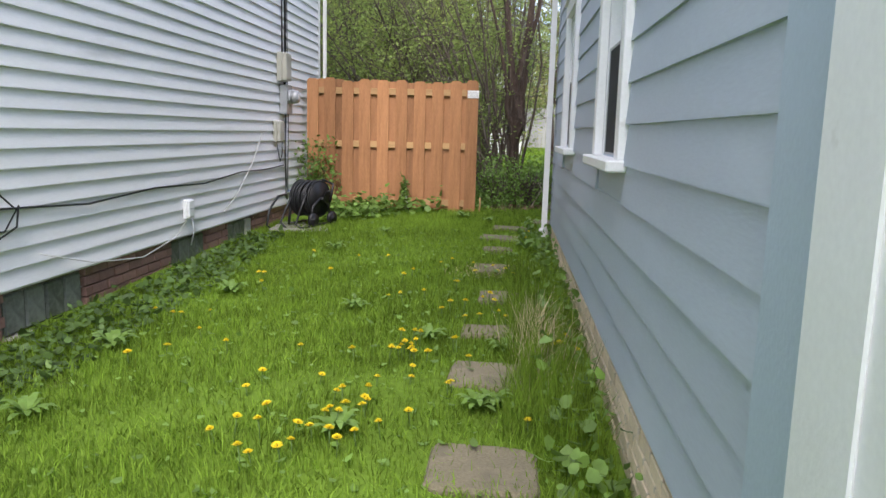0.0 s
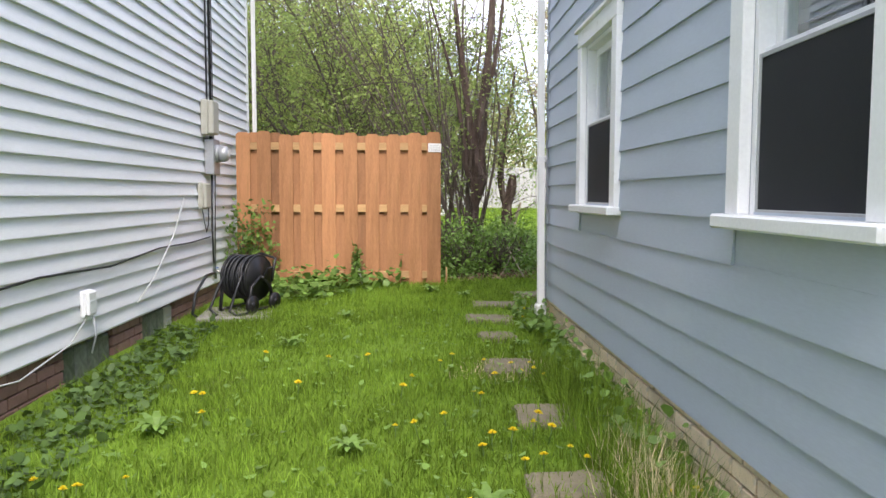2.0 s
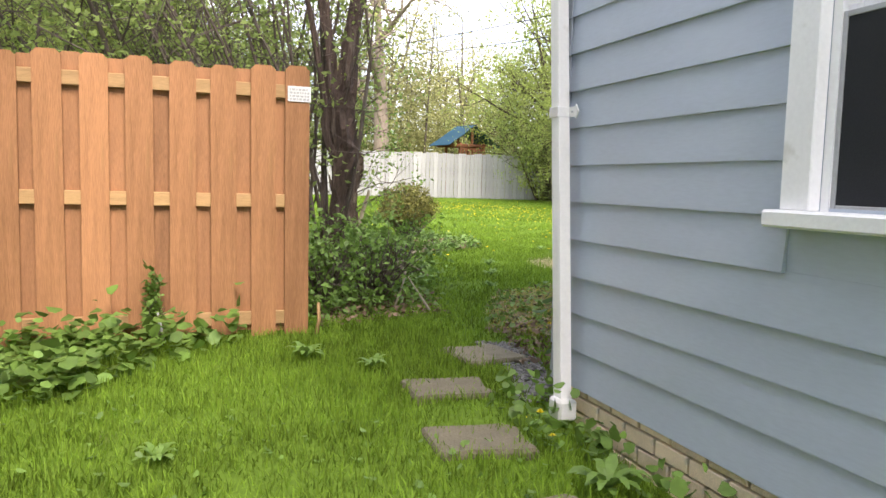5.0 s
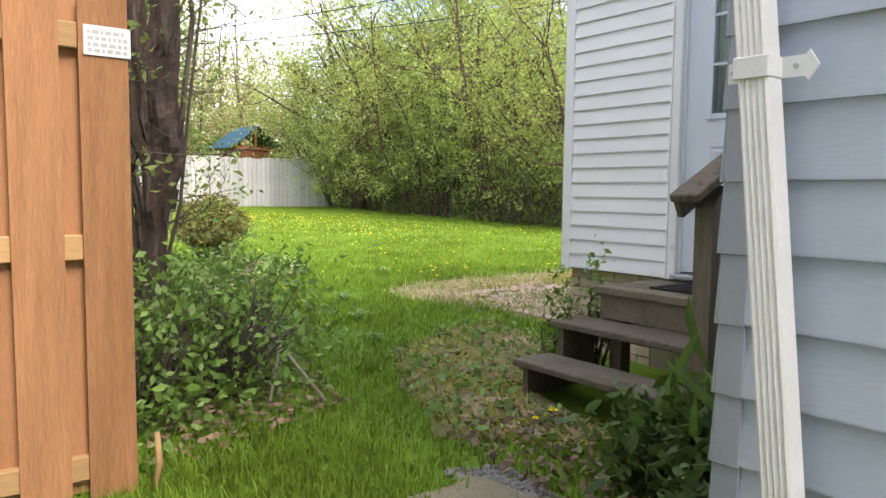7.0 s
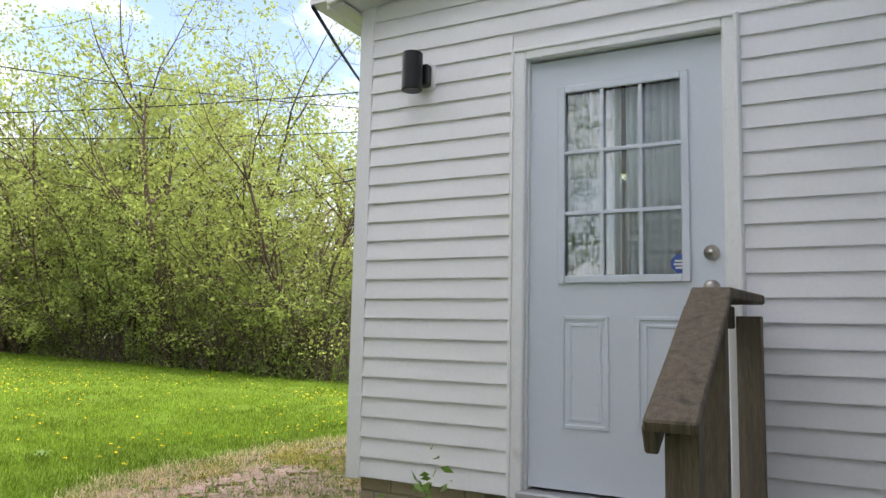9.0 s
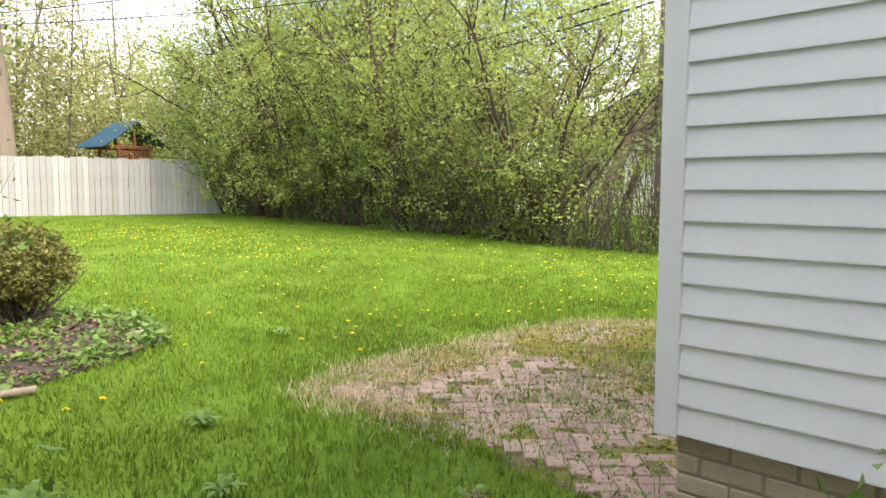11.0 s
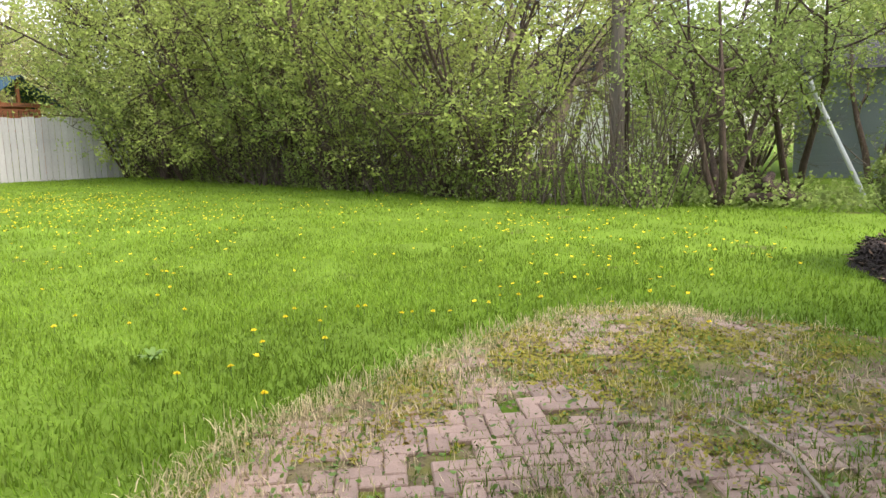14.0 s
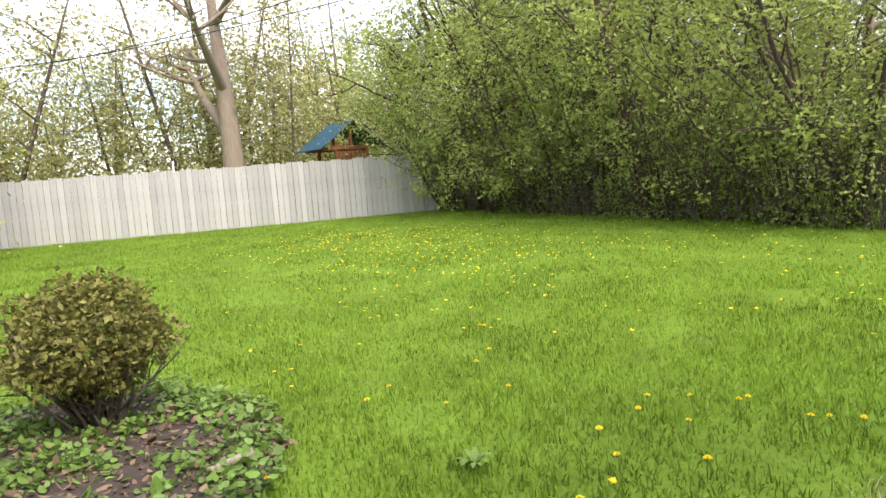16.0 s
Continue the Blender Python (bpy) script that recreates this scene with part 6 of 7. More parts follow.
for nm, pts, r, mt, lab in [
    ("conduit", [(HX + 0.03, 1.0, 6.0), (HX + 0.03, 1.0, 1.68)], 0.017, M_CABLE, "black service conduit running up white siding"),
    ("conduit", [(HX + 0.025, 1.02, 1.3), (HX + 0.025, 1.03, 0.2)], 0.018, M_GALV, "thin grey conduit running down white siding"),
    ("wall_cable", [(HX + 0.02, 0.9, 6.0), (HX + 0.02, 0.9, 2.1), (HX + 0.03, 0.94, 1.7)], 0.011, M_CABLE, "black cable running up white siding"),
    ("wall_cable", [(HX + 0.02, 1.12, 4.5), (HX + 0.02, 1.12, 1.7), (HX + 0.03, 1.12, 1.35), (HX + 0.02, 1.1, 0.3)], 0.006, M_CABLE, "thin black cable running down white siding"),
    ("wall_cable", [(HX + 0.03, 0.94, 1.72), (HX + 0.05, 0.93, 1.3), (HX + 0.03, 0.98, 1.0), (HX + 0.04, 0.93, 0.7), (HX + 0.03, 1.0, 0.35)], 0.009, M_CABLE, "black cable hanging down white siding"),
    ("wall_cable", [(HX + 0.03, 0.62, 0.94), (HX + 0.05, 0.64, 0.78), (HX + 0.04, 0.72, 0.70), (HX + 0.04, 0.8, 0.78), (HX + 0.03, 0.84, 0.95)], 0.006, M_CABLE, "loop of thin black cable under a box"),
    ("wall_cable", [(HX + 0.016, 0.95, 0.64), (HX + 0.016, 0.3, 0.62), (HX + 0.016, -0.6, 0.63), (HX + 0.016, -1.6, 0.57), (HX + 0.016, -2.6, 0.60), (HX + 0.016, -3.6, 0.56), (HX + 0.016, -4.6, 0.62), (HX + 0.016, -5.6, 0.6), (HX + 0.016, -6.2, 0.57)], 0.007, M_CABLE, "black cable strung along white siding"),
    ("wall_cable", [(HX + 0.02, -4.35, 0.62), (HX + 0.05, -4.42, 0.5), (HX + 0.05, -4.6, 0.44), (HX + 0.05, -4.75, 0.52), (HX + 0.05, -4.72, 0.66), (HX + 0.05, -4.55, 0.7), (HX + 0.04, -4.4, 0.6), (HX + 0.03, -4.5, 0.48), (HX + 0.02, -4.8, 0.5)], 0.006, M_CABLE, "loose loop of black cable on white siding"),
    ("wall_cable", [(HX + 0.02, 0.1, 1.06), (HX + 0.04, -0.3, 0.72), (HX + 0.04, -0.8, 0.4), (HX + 0.03, -1.15, 0.24)], 0.006, M_WHITE_CABLE, "thin pale wire slanting down white siding"),
    ("wall_cable", [(HX + 0.03, -2.05, 0.26), (HX + 0.04, -2.3, 0.14), (HX + 0.04, -2.9, 0.06), (HX + 0.04, -3.6, 0.14), (HX + 0.03, -4.2, 0.3)], 0.005, M_WHITE_CABLE, "thin pale wire drooping along white siding"),
    ("wall_cable", [(HX + 0.05, -1.98, 0.27), (HX + 0.06, -1.97, 0.14), (HX + 0.04, -2.0, 0.02)], 0.006, M_GALV, "short grey wire hanging from an outlet"),
]:
    tagged(tube(nm, pts, r, mt, None, 6), lab, "pipe" if nm == "conduit" else "cable")
tap = thing("outdoor_tap", "small brass garden tap low on white siding", "tap", (HX, 1.05, 0.26))
tube("spout", [(0.0, 0, 0), (0.07, 0, 0), (0.09, 0, -0.05)], 0.012, M_BRASS, tap)
tube("handle", [(0.05, -0.03, 0.035), (0.05, 0.03, 0.035)], 0.008, M_SIGN_BLUE, tap)
stake = tube("metal_stake", [(-1.9, 1.78, -0.05), (-1.97, 1.8, 0.28)], 0.01, M_GALV)
tagged(stake, "thin grey metal stake leaning by a fence", "stake")
tagged(tube("pale_stick", [(-0.92, 1.88, -0.03), (-0.90, 1.86, 0.1), (-0.905, 1.87, 0.22)], [0.016, 0.013, 0.01], M_RAIL_WOOD, None, 6), "short broken pale wooden stake by a fence", "stake")

# ---- stepping stones ----
rngs = random.Random(17)


def flagstone(x, y, w, d, rz, seed):
    """A roughly square slab with broken corners and a worn, uneven top."""
    r = random.Random(seed)
    rim = []
    for cx, cy in ((1, 1), (-1, 1), (-1, -1), (1, -1)):
        u, v = r.uniform(0.06, 0.3), r.uniform(0.06, 0.3)
        a, b = (cx * (1 - u), cy), (cx, cy * (1 - v))
        rim += [b, a] if cx * cy > 0 else [a, b]
        rim.append(((1 - 0.15) * 0 * cx + rim[-1][0] * 0.35, rim[-1][1] * r.uniform(0.9, 1.03)) if cx * cy > 0 else (rim[-1][0] * r.uniform(0.9, 1.03), rim[-1][1] * 0.35))
    rim = [(p * w / 2 * r.uniform(0.95, 1.05), q * d / 2 * r.uniform(0.95, 1.05)) for p, q in rim]
    k = len(rim)
    vs = [(p, q, -0.06) for p, q in rim] + [(p, q, -0.004) for p, q in rim] + [(p * 0.95, q * 0.95, 0.012 + 0.006 * noise.noise(Vector((p * 6, q * 6, seed)))) for p, q in rim] + [(0, 0, 0.014)]
    fs = [(i, (i + 1) % k, (i + 1) % k + k, i + k) for i in range(k)] + [(i + k, (i + 1) % k + k, (i + 1) % k + 2 * k, i + 2 * k) for i in range(k)]
    fs += [(i + 2 * k, (i + 1) % k + 2 * k, 3 * k) for i in range(k)]
    ob = put("stepping_stone", mesh("stepping_stone", vs, fs, M_STONE), None, pose(x, y, ground_height(x, y) + 0.018, rngs.uniform(-1, 1), rngs.uniform(-1, 1), rz))
    tagged(ob, "flat weathered flagstone set in grass", "stepping stone", "stepping stones")


STONES = [(-0.57, -5.84, 0.44, 0.38), (-0.59, -4.80, 0.41, 0.40), (-0.60, -3.98, 0.36, 0.28), (-0.55, -3.07, 0.32, 0.36), (-0.60, -2.03, 0.38, 0.40), (-0.59, -1.05, 0.30, 0.26), (-0.59, -0.32, 0.44, 0.34),
          (-0.46, 0.42, 0.46, 0.34), (0.0, 1.05, 0.42, 0.44), (-0.55, -6.7, 0.46, 0.4)]
for i, (x, y, w, d) in enumerate(STONES):
    flagstone(x, y, w, d, rngs.uniform(-8, 8), i)

# ---- zones of the ground ----
PATIO = [(2.85, 5.75), (3.45, 6.07), (4.4, 6.07), (5.4, 6.1), (6.45, 5.98), (6.9, 5.45), (6.95, 4.4), (6.85, 3.4), (6.8, 2.84), (2.6, 2.84), (2.82, 3.6), (2.85, 4.85)]
PATH_ZONE = [(0.35, 1.7), (0.95, 0.95), (1.12, 2.12), (1.7, 2.2), (2.25, 2.86), (2.5, 3.9), (1.95, 3.75), (1.1, 3.3), (0.6, 2.4)]
BED = [(-0.4, 6.6), (0.7, 6.7), (1.6, 7.25), (2.85, 7.95), (3.15, 8.6), (3.2, 9.6), (2.6, 10.5), (1.3, 10.85), (0.2, 10.2), (-0.6, 8.0)]
MULCH = [(7.25, 3.2), (8.4, 4.0), (9.9, 4.75), (11.5, 4.9), (12.6, 4.6), (12.4, 2.4), (7.3, 2.6)]
GRAVEL = [(-0.2, 0.1), (0.1, 0.15), (0.3, 0.8), (0.35, 1.3), (0.1, 1.4), (0.05, 0.8)]


def inside(poly, x, y):
    x, y = np.asarray(x), np.asarray(y)
    res = np.zeros(x.shape, bool)
    n = len(poly)
    for i in range(n):
        x1, y1 = poly[i]
        x2, y2 = poly[(i + 1) % n]
        hitm = ((y1 > y) != (y2 > y)) & (x < (x2 - x1) * (y - y1) / (y2 - y1 + 1e-12) + x1)
        res ^= hitm
    return res


def near_edge(poly, x, y):
    """Distance to the outline."""
    best = np.full(np.shape(x), 1e9)
    n = len(poly)
    for i in range(n):
        a, b = np.array(poly[i]), np.array(poly[(i + 1) % n])
        ab = b - a
        t = np.clip(((x - a[0]) * ab[0] + (y - a[1]) * ab[1]) / (ab @ ab), 0, 1)
        best = np.minimum(best, np.hypot(x - a[0] - t * ab[0], y - a[1] - t * ab[1]))
    return best


def patch(name, poly, mat, lift, label, category, cuts=5):
    """A slightly raised sheet of soil with an uneven rim."""
    pts = []
    n = len(poly)
    for i in range(n):
        a, b = Vector(poly[i]), Vector(poly[(i + 1) % n])
        for k in range(cuts):
            p = a.lerp(b, k / cuts)
            j = 0.12 * noise.noise(Vector((p.x * 2, p.y * 2, 3)))
            pts.append((p.x + j, p.y + 0.1 * noise.noise(Vector((p.x * 2, p.y * 2, 9)))))
    c = (sum(p[0] for p in pts) / len(pts), sum(p[1] for p in pts) / len(pts))
    vs, fs, k = [], [], len(pts)
    for ring, (u, z) in enumerate(((1.0, -0.03), (0.96, lift * 0.7), (0.8, lift), (0.5, lift * 1.1))):
        vs += [(c[0] + (x - c[0]) * u, c[1] + (y - c[1]) * u, ground_height(x, y) + z) for x, y in pts]
        if ring:
            fs += [((ring - 1) * k + i, (ring - 1) * k + (i + 1) % k, ring * k + (i + 1) % k, ring * k + i) for i in range(k)]
    vs.append((*c, lift * 1.1))
    fs += [(3 * k + i, 3 * k + (i + 1) % k, 4 * k) for i in range(k)]
    ob = put(name, mesh(name, vs, fs, mat))
    ob.data.polygons.foreach_set("use_smooth", [True] * len(fs))
    return tagged(ob, label, category, kind="structure")


M_BEDSOIL = material("dark_bed_soil", (0.06, 0.045, 0.035), 0.95, 0.4, 6, 60, 0.8, stain=(0.11, 0.085, 0.06), stain_at=0.56, stain_scale=5)
M_PATIO_SOIL = material("mossy_patio_joint_soil", (0.21, 0.165, 0.095), 0.95, 0.45, 9, 70, 1.0, stain=(0.19, 0.2, 0.035), stain_at=0.47, stain_scale=2.2, spec=0.1)


def soil_height(x, y):
    return 0.018 + 0.016 * noise.noise(Vector((x * 1.3, y * 1.3, 2))) + 0.011 * noise.noise(Vector((x * 4, y * 4, 7))) + 0.011 * min(1, max(0, (x - 4.3) / 1.2))


def patio_soil():
    """Uneven soil and moss that swallow part of the pavers."""
    step = 0.09
    xs, ys = np.arange(2.2, 7.2, step), np.arange(2.7, 6.5, step)
    gx, gy = np.meshgrid(xs, ys)
    ok = inside(PATIO, gx, gy)
    z = np.full(gx.shape, 0.0)
    for j in range(gx.shape[0]):
        for i in range(gx.shape[1]):
            x, y = gx[j, i], gy[j, i]
            z[j, i] = soil_height(x, y) - (0 if ok[j, i] else 0.05)
    w = gx.shape[1]
    vs = list(zip(gx.ravel(), gy.ravel(), z.ravel()))
    fs = [(j * w + i, j * w + i + 1, (j + 1) * w + i + 1, (j + 1) * w + i) for j in range(gx.shape[0] - 1) for i in range(w - 1)
          if ok[j, i] or ok[j + 1, i] or ok[j, i + 1] or ok[j + 1, i + 1]]
    ob = put("ground_patio_bed", mesh("ground_patio_bed", vs, fs, M_PATIO_SOIL))
    ob.data.polygons.foreach_set("use_smooth", [True] * len(fs))
    tagged(ob, "mossy soil between old brick pavers", "ground", kind="structure")


patio_soil()
patch("ground_path_bed", PATH_ZONE, M_PATIO_SOIL, 0.022, "mossy litter-strewn soil by wooden steps", "ground")
patch("ground_planting_bed", BED, M_BEDSOIL, 0.03, "dark bare soil of a planting bed", "ground")
patch("ground_mulch_bed", MULCH, M_MULCH, 0.04, "dark bark mulch bed beside the lawn", "ground")


def scatter(n, poly, seed):
    rng = np.random.default_rng(seed)
    p = np.array(poly)
    lo, hi = p.min(0), p.max(0)
    a = rng.uniform(lo, hi, (n * 3, 2))
    a = a[inside(poly, a[:, 0], a[:, 1])][:n]
    return a, rng


def leaf_stuff(name, poly, n, seed, size, mat, label, category, up=0.6, zs=0.04, ratio=0.55, lift=0.02):
    a, rng = scatter(n, poly, seed)
    z = ground_heights(a[:, 0], a[:, 1]) + np.abs(rng.normal(0, zs, len(a))) + lift
    ob = put(name, quads(name, fan_leaves(np.column_stack([a, z]), up, size, 0.5, rng, ratio, 0.12, 6), mat, 6))
    return tagged(ob, label, category, kind="stuff")


leaf_stuff("mulch_chips", MULCH, 9000, 1, 0.05, M_MULCH, "dark bark mulch chips", "mulch", 0.6, 0.012, 0.5, 0.05)
leaf_stuff("mulch_leaves", MULCH, 500, 2, 0.06, M_LITTER, "dead brown leaves on dark mulch", "leaf litter", 0.6, 0.012, 0.6, 0.055)
leaf_stuff("bed_litter", BED, 2600, 3, 0.055, M_LITTER, "dead leaves and twigs on bed soil", "leaf litter", 0.6, 0.015, 0.5, 0.035)
def bed_cover():
    """Clumps of low leafy plants with bare soil left between them."""
    a, rng = scatter(15000, BED, 4)
    d = np.array([noise.noise(Vector((x * 1.6, y * 1.6, 31))) + 0.6 * noise.noise(Vector((x * 5, y * 5, 8))) for x, y in a])
    keep = d > rng.uniform(-0.25, 0.25, len(a))
    a, d = a[keep], d[keep]
    z = ground_heights(a[:, 0], a[:, 1]) + np.abs(rng.normal(0, 0.05, len(a))) * (0.6 + np.clip(d, 0, 0.6) * 2) + 0.03
    ob = put("bed_groundcover", quads("bed_groundcover", fan_leaves(np.column_stack([a, z]), 0.55, 0.05, 0.6, rng, 0.62, 0.12, 6), M_WEED, 6))
    tagged(ob, "low green leafy groundcover in clumps on bed soil", "groundcover", kind="stuff")


bed_cover()
leaf_stuff("thicket_groundcover", [(-0.85, 2.05), (0.35, 2.9), (0.75, 4.6), (0.95, 6.6), (-0.3, 7.0), (-3.3, 7), (-3.3, 2.2)], 6500, 5, 0.06, M_WEED, "green weeds and seedlings under thicket trees", "groundcover", 0.5, 0.12)
leaf_stuff("thicket_litter", [(-0.9, 1.95), (0.25, 2.4), (0.5, 3.8), (-0.5, 4.0)], 1000, 6, 0.04, M_LITTER, "dead leaf litter under shrubs", "leaf litter", 0.6, 0.02)
leaf_stuff("path_litter", PATH_ZONE, 350, 7, 0.035, M_LITTER, "dead brown leaves on a mossy path", "leaf litter", 0.6, 0.012, 0.5, 0.035)
leaf_stuff("corner_litter", [(0.1, 0.7), (1.0, 0.3), (1.2, 1.3), (0.8, 1.9), (0.35, 1.6)], 700, 8, 0.04, M_LITTER, "dead leaves by a house corner", "leaf litter", 0.6, 0.02)
leaf_stuff("foundation_weeds", [(-3.4, -9), (-2.8, -9), (-2.75, -3), (-3.0, -0.5), (-3.4, -0.4)], 2800, 9, 0.055, M_WEED_DARK, "broad green weeds along a brick foundation", "weeds", 0.6, 0.035, 0.7)
leaf_stuff("fence_foot_weeds", [(-2.65, 0.75), (-2.4, 0.6), (-2.1, 1.0), (-1.7, 1.45), (-1.45, 1.65), (-1.4, 1.84), (-3.3, 1.84), (-2.8, 0.95)], 900, 10, 0.075, M_WEED, "broad-leaved green weeds at a fence's foot", "weeds", 0.65, 0.1, 0.85)
leaf_stuff("foundation_weeds", [(-0.28, -8.5), (0.0, -8.5), (0.0, -0.4), (-0.2, -0.4), (-0.32, -3.0)], 900, 11, 0.06, M_WEED, "leafy weeds along a tan brick foundation", "weeds", 0.5, 0.08, 0.75)
leaf_stuff("spout_weeds", [(-0.4, -0.5), (-0.05, -0.6), (0.02, 0.1), (-0.1, 0.25), (-0.35, 0.1)], 160, 12, 0.055, M_WEED, "green weeds round a downspout's foot", "weeds", 0.5, 0.08, 0.7)
leaf_stuff("lawn_clover", [(-2.9, -8.5), (-0.3, -8.5), (-0.3, -0.5), (-2.9, 1.0)], 1100, 13, 0.04, M_WEED, "small broad weeds in a lawn", "weeds", 0.7, 0.03, 0.6)
leaf_stuff("patio_weeds", PATIO, 6000, 14, 0.028, M_WEED, "small green weeds in paver joints", "weeds", 0.55, 0.025, 0.5)
leaf_stuff("patio_litter", PATIO, 3500, 15, 0.022, M_LITTER, "brown leaf crumbs between old pavers", "leaf litter", 0.7, 0.008, 0.5, 0.035)


def patio_moss():
    """Cushions of yellow-green moss where the pavers are most overgrown."""
    a, rng = scatter(44000, PATIO, 19)
    d = np.array([0.9 * noise.noise(Vector((x * 1.7, y * 1.7, 21))) + 0.5 * noise.noise(Vector((x * 6, y * 6, 3))) + 0.22 * min(1.0, max(-0.6, (x - 4.6) / 1.2)) + 0.0 for x, y in a])
    a = a[d > rng.uniform(0, 0.25, len(a))]
    z = np.array([soil_height(x, y) for x, y in a]) + np.abs(rng.normal(0, 0.007, len(a))) + 0.006
    ob = put("patio_moss", quads("patio_moss", fan_leaves(np.column_stack([a, z]), 0.7, 0.022, 0.5, rng, 0.9, 0.12, 4), M_MOSS, 4))
    tagged(ob, "yellow-green moss cushions between old pavers", "moss", kind="stuff")


patio_moss()
leaf_stuff("path_moss", PATH_ZONE, 5000, 16, 0.014, M_MOSS, "yellow-green moss on path soil", "moss", 0.75, 0.006, 0.9, 0.028)
leaf_stuff("path_weeds", PATH_ZONE, 900, 17, 0.05, M_WEED, "small green weeds on a path", "weeds", 0.5, 0.03)
leaf_stuff("strap_weeds", [(0.55, 0.3), (1.5, 0.25), (1.55, 0.8), (1.05, 0.95), (0.65, 0.8)], 380, 18, 0.3, M_WEED, "long strap-leaved green plants by steps", "weeds", 0.0, 0.16, 0.11, 0.05)


def pebbles():
    a, rng = scatter(900, GRAVEL, 21)
    bm = bmesh.new()
    bmesh.ops.create_icosphere(bm, subdivisions=1, radius=1)
    base = np.array([tuple(v.co) for v in bm.verts])
    tri = [tuple(v.index for v in f.verts) for f in bm.faces]
    bm.free()
    vs, fs = [], []
    for x, y in a:
        s = rng.uniform(0.008, 0.024, 3) * np.array([1, 1, 0.65])
        o = len(vs)
        vs += [tuple(b * s * (1 + rng.uniform(-0.15, 0.15)) + np.array([x, y, ground_height(x, y) + 0.008])) for b in base]
        fs += [tuple(i + o for i in t) for t in tri]
    tagged(put("gravel", mesh("gravel", vs, fs, M_GRAVEL)), "grey and white gravel beside a downspout", "gravel", kind="stuff")


pebbles()


# ---- rosette weeds ----
def rosette(at, seed, r=0.11, n=14):
    rng = np.random.default_rng(seed)
    d = thing("rosette_weed", "flat rosette of toothed green dandelion leaves in grass", "weed", at, "rosette weeds")
    for k in range(n):
        a = 2 * math.pi * (k + rng.uniform(0, 0.6)) / n
        L, w, up = r * rng.uniform(0.7, 1.2), r * 0.16, rng.uniform(0.3, 0.9)
        u, v = Vector((math.cos(a), math.sin(a), 0)), Vector((-math.sin(a), math.cos(a), 0))
        vs = []
        for i in range(6):
            t = i / 5
            c = u * (L * t) + Vector((0, 0, L * up * math.sin(t * 2.3) * 0.8 + 0.02))
            ww = w * math.sin(0.35 + t * 2.6) * (0.75 if i % 2 else 1.15)
            vs += [c - v * ww, c + v * ww]
        put("leaf", mesh("leaf", vs, [(2 * i, 2 * i + 1, 2 * i + 3, 2 * i + 2) for i in range(5)], M_WEED), d)
    return d


rngq = random.Random(77)
kinds = [rosette((-1.55, -3.6, ground_height(-1.55, -3.6)), 1), rosette((-2.55, -3.3, ground_height(-2.55, -3.3)), 2, 0.13, 18)]
for x, y in [(-0.95, -4.2), (-1.2, -5.6), (-0.55, -5.2), (-0.45, -1.4), (-0.3, -0.9), (-2.2, -1.4), (-1.9, -0.2), (-0.5, -4.35), (-0.62, -5.25), (-2.75, -4.6), (-1.1, 1.2), (-2.6, -5.6), (2.0, 5.6), (1.6, 4.6), (3.8, 7.6), (0.9, 5.0), (-0.75, 0.9), (1.2, 3.7)]:
    copy_thing(rngq.choice(kinds), pose(x, y, ground_height(x, y), 0, 0, rngq.uniform(0, 360)) @ Matrix.Diagonal((*([rngq.uniform(0.7, 1.15)] * 3), 1)))


# ---- dandelions ----
def dandelion(at):
    d = thing("dandelion", "yellow dandelion flower in grass", "dandelion", at, "dandelions")
    tube("stem", [(0, 0, -0.03), (0.004, 0.003, 0.05), (0.0, 0.0, 0.1)], 0.0025, M_STEM, d, 5)
    rng = np.random.default_rng(2)
    pet = []
    for r, n, z, t in ((0.020, 16, 0.100, 0.006), (0.014, 12, 0.105, 0.009), (0.007, 8, 0.109, 0.012)):
        for i in range(n):
            a = 2 * math.pi * (i + rng.uniform(0, 0.5)) / n
            u, v = np.array([math.cos(a), math.sin(a), 0]), np.array([-math.sin(a), math.cos(a), 0])
            pet.append([np.array([0, 0, z - 0.006]), u * r * 0.6 + v * 0.004 + np.array([0, 0, z]), u * r + np.array([0, 0, z + t * 0.3]), u * r * 0.6 - v * 0.004 + np.array([0, 0, z])])
    put("flower", quads("flower", np.array(pet), M_DANDELION, 4), d)
    return d


rngd = random.Random(23)
clusters = [(-0.85, -5.2, 0.35, 0.5, 8), (-1.25, -5.45, 0.18, 0.3, 15), (-1.5, -5.85, 0.15, 0.15, 6), (-0.98, -4.5, 0.2, 0.25, 18), (-0.17, -4.3, 0.08, 0.14, 7), (-0.75, -3.7, 0.2, 0.4, 8), (-2.2, -4.6, 0.5, 0.5, 5), (-1.0, -2.9, 0.35, 0.8, 8), (-0.45, -2.3, 0.35, 0.4, 8), (-1.6, -2.2, 0.6, 0.5, 6), (-2.6, -2.9, 0.4, 0.9, 7), (-1.75, -5.2, 0.5, 0.8, 5),
            (0.85, 1.55, 0.1, 0.08, 2), (-0.3, -0.5, 0.1, 0.3, 3), (0.9, 6.4, 0.8, 0.5, 4), (3.4, 6.8, 0.6, 0.6, 6), (5.0, 7.2, 0.9, 0.9, 10), (6.4, 6.6, 0.8, 0.6, 10), (4.6, 9.2, 1.0, 1.0, 8), (5.4, 10.3, 0.15, 0.12, 5), (3.4, 9.9, 0.3, 0.3, 3)]
first = None
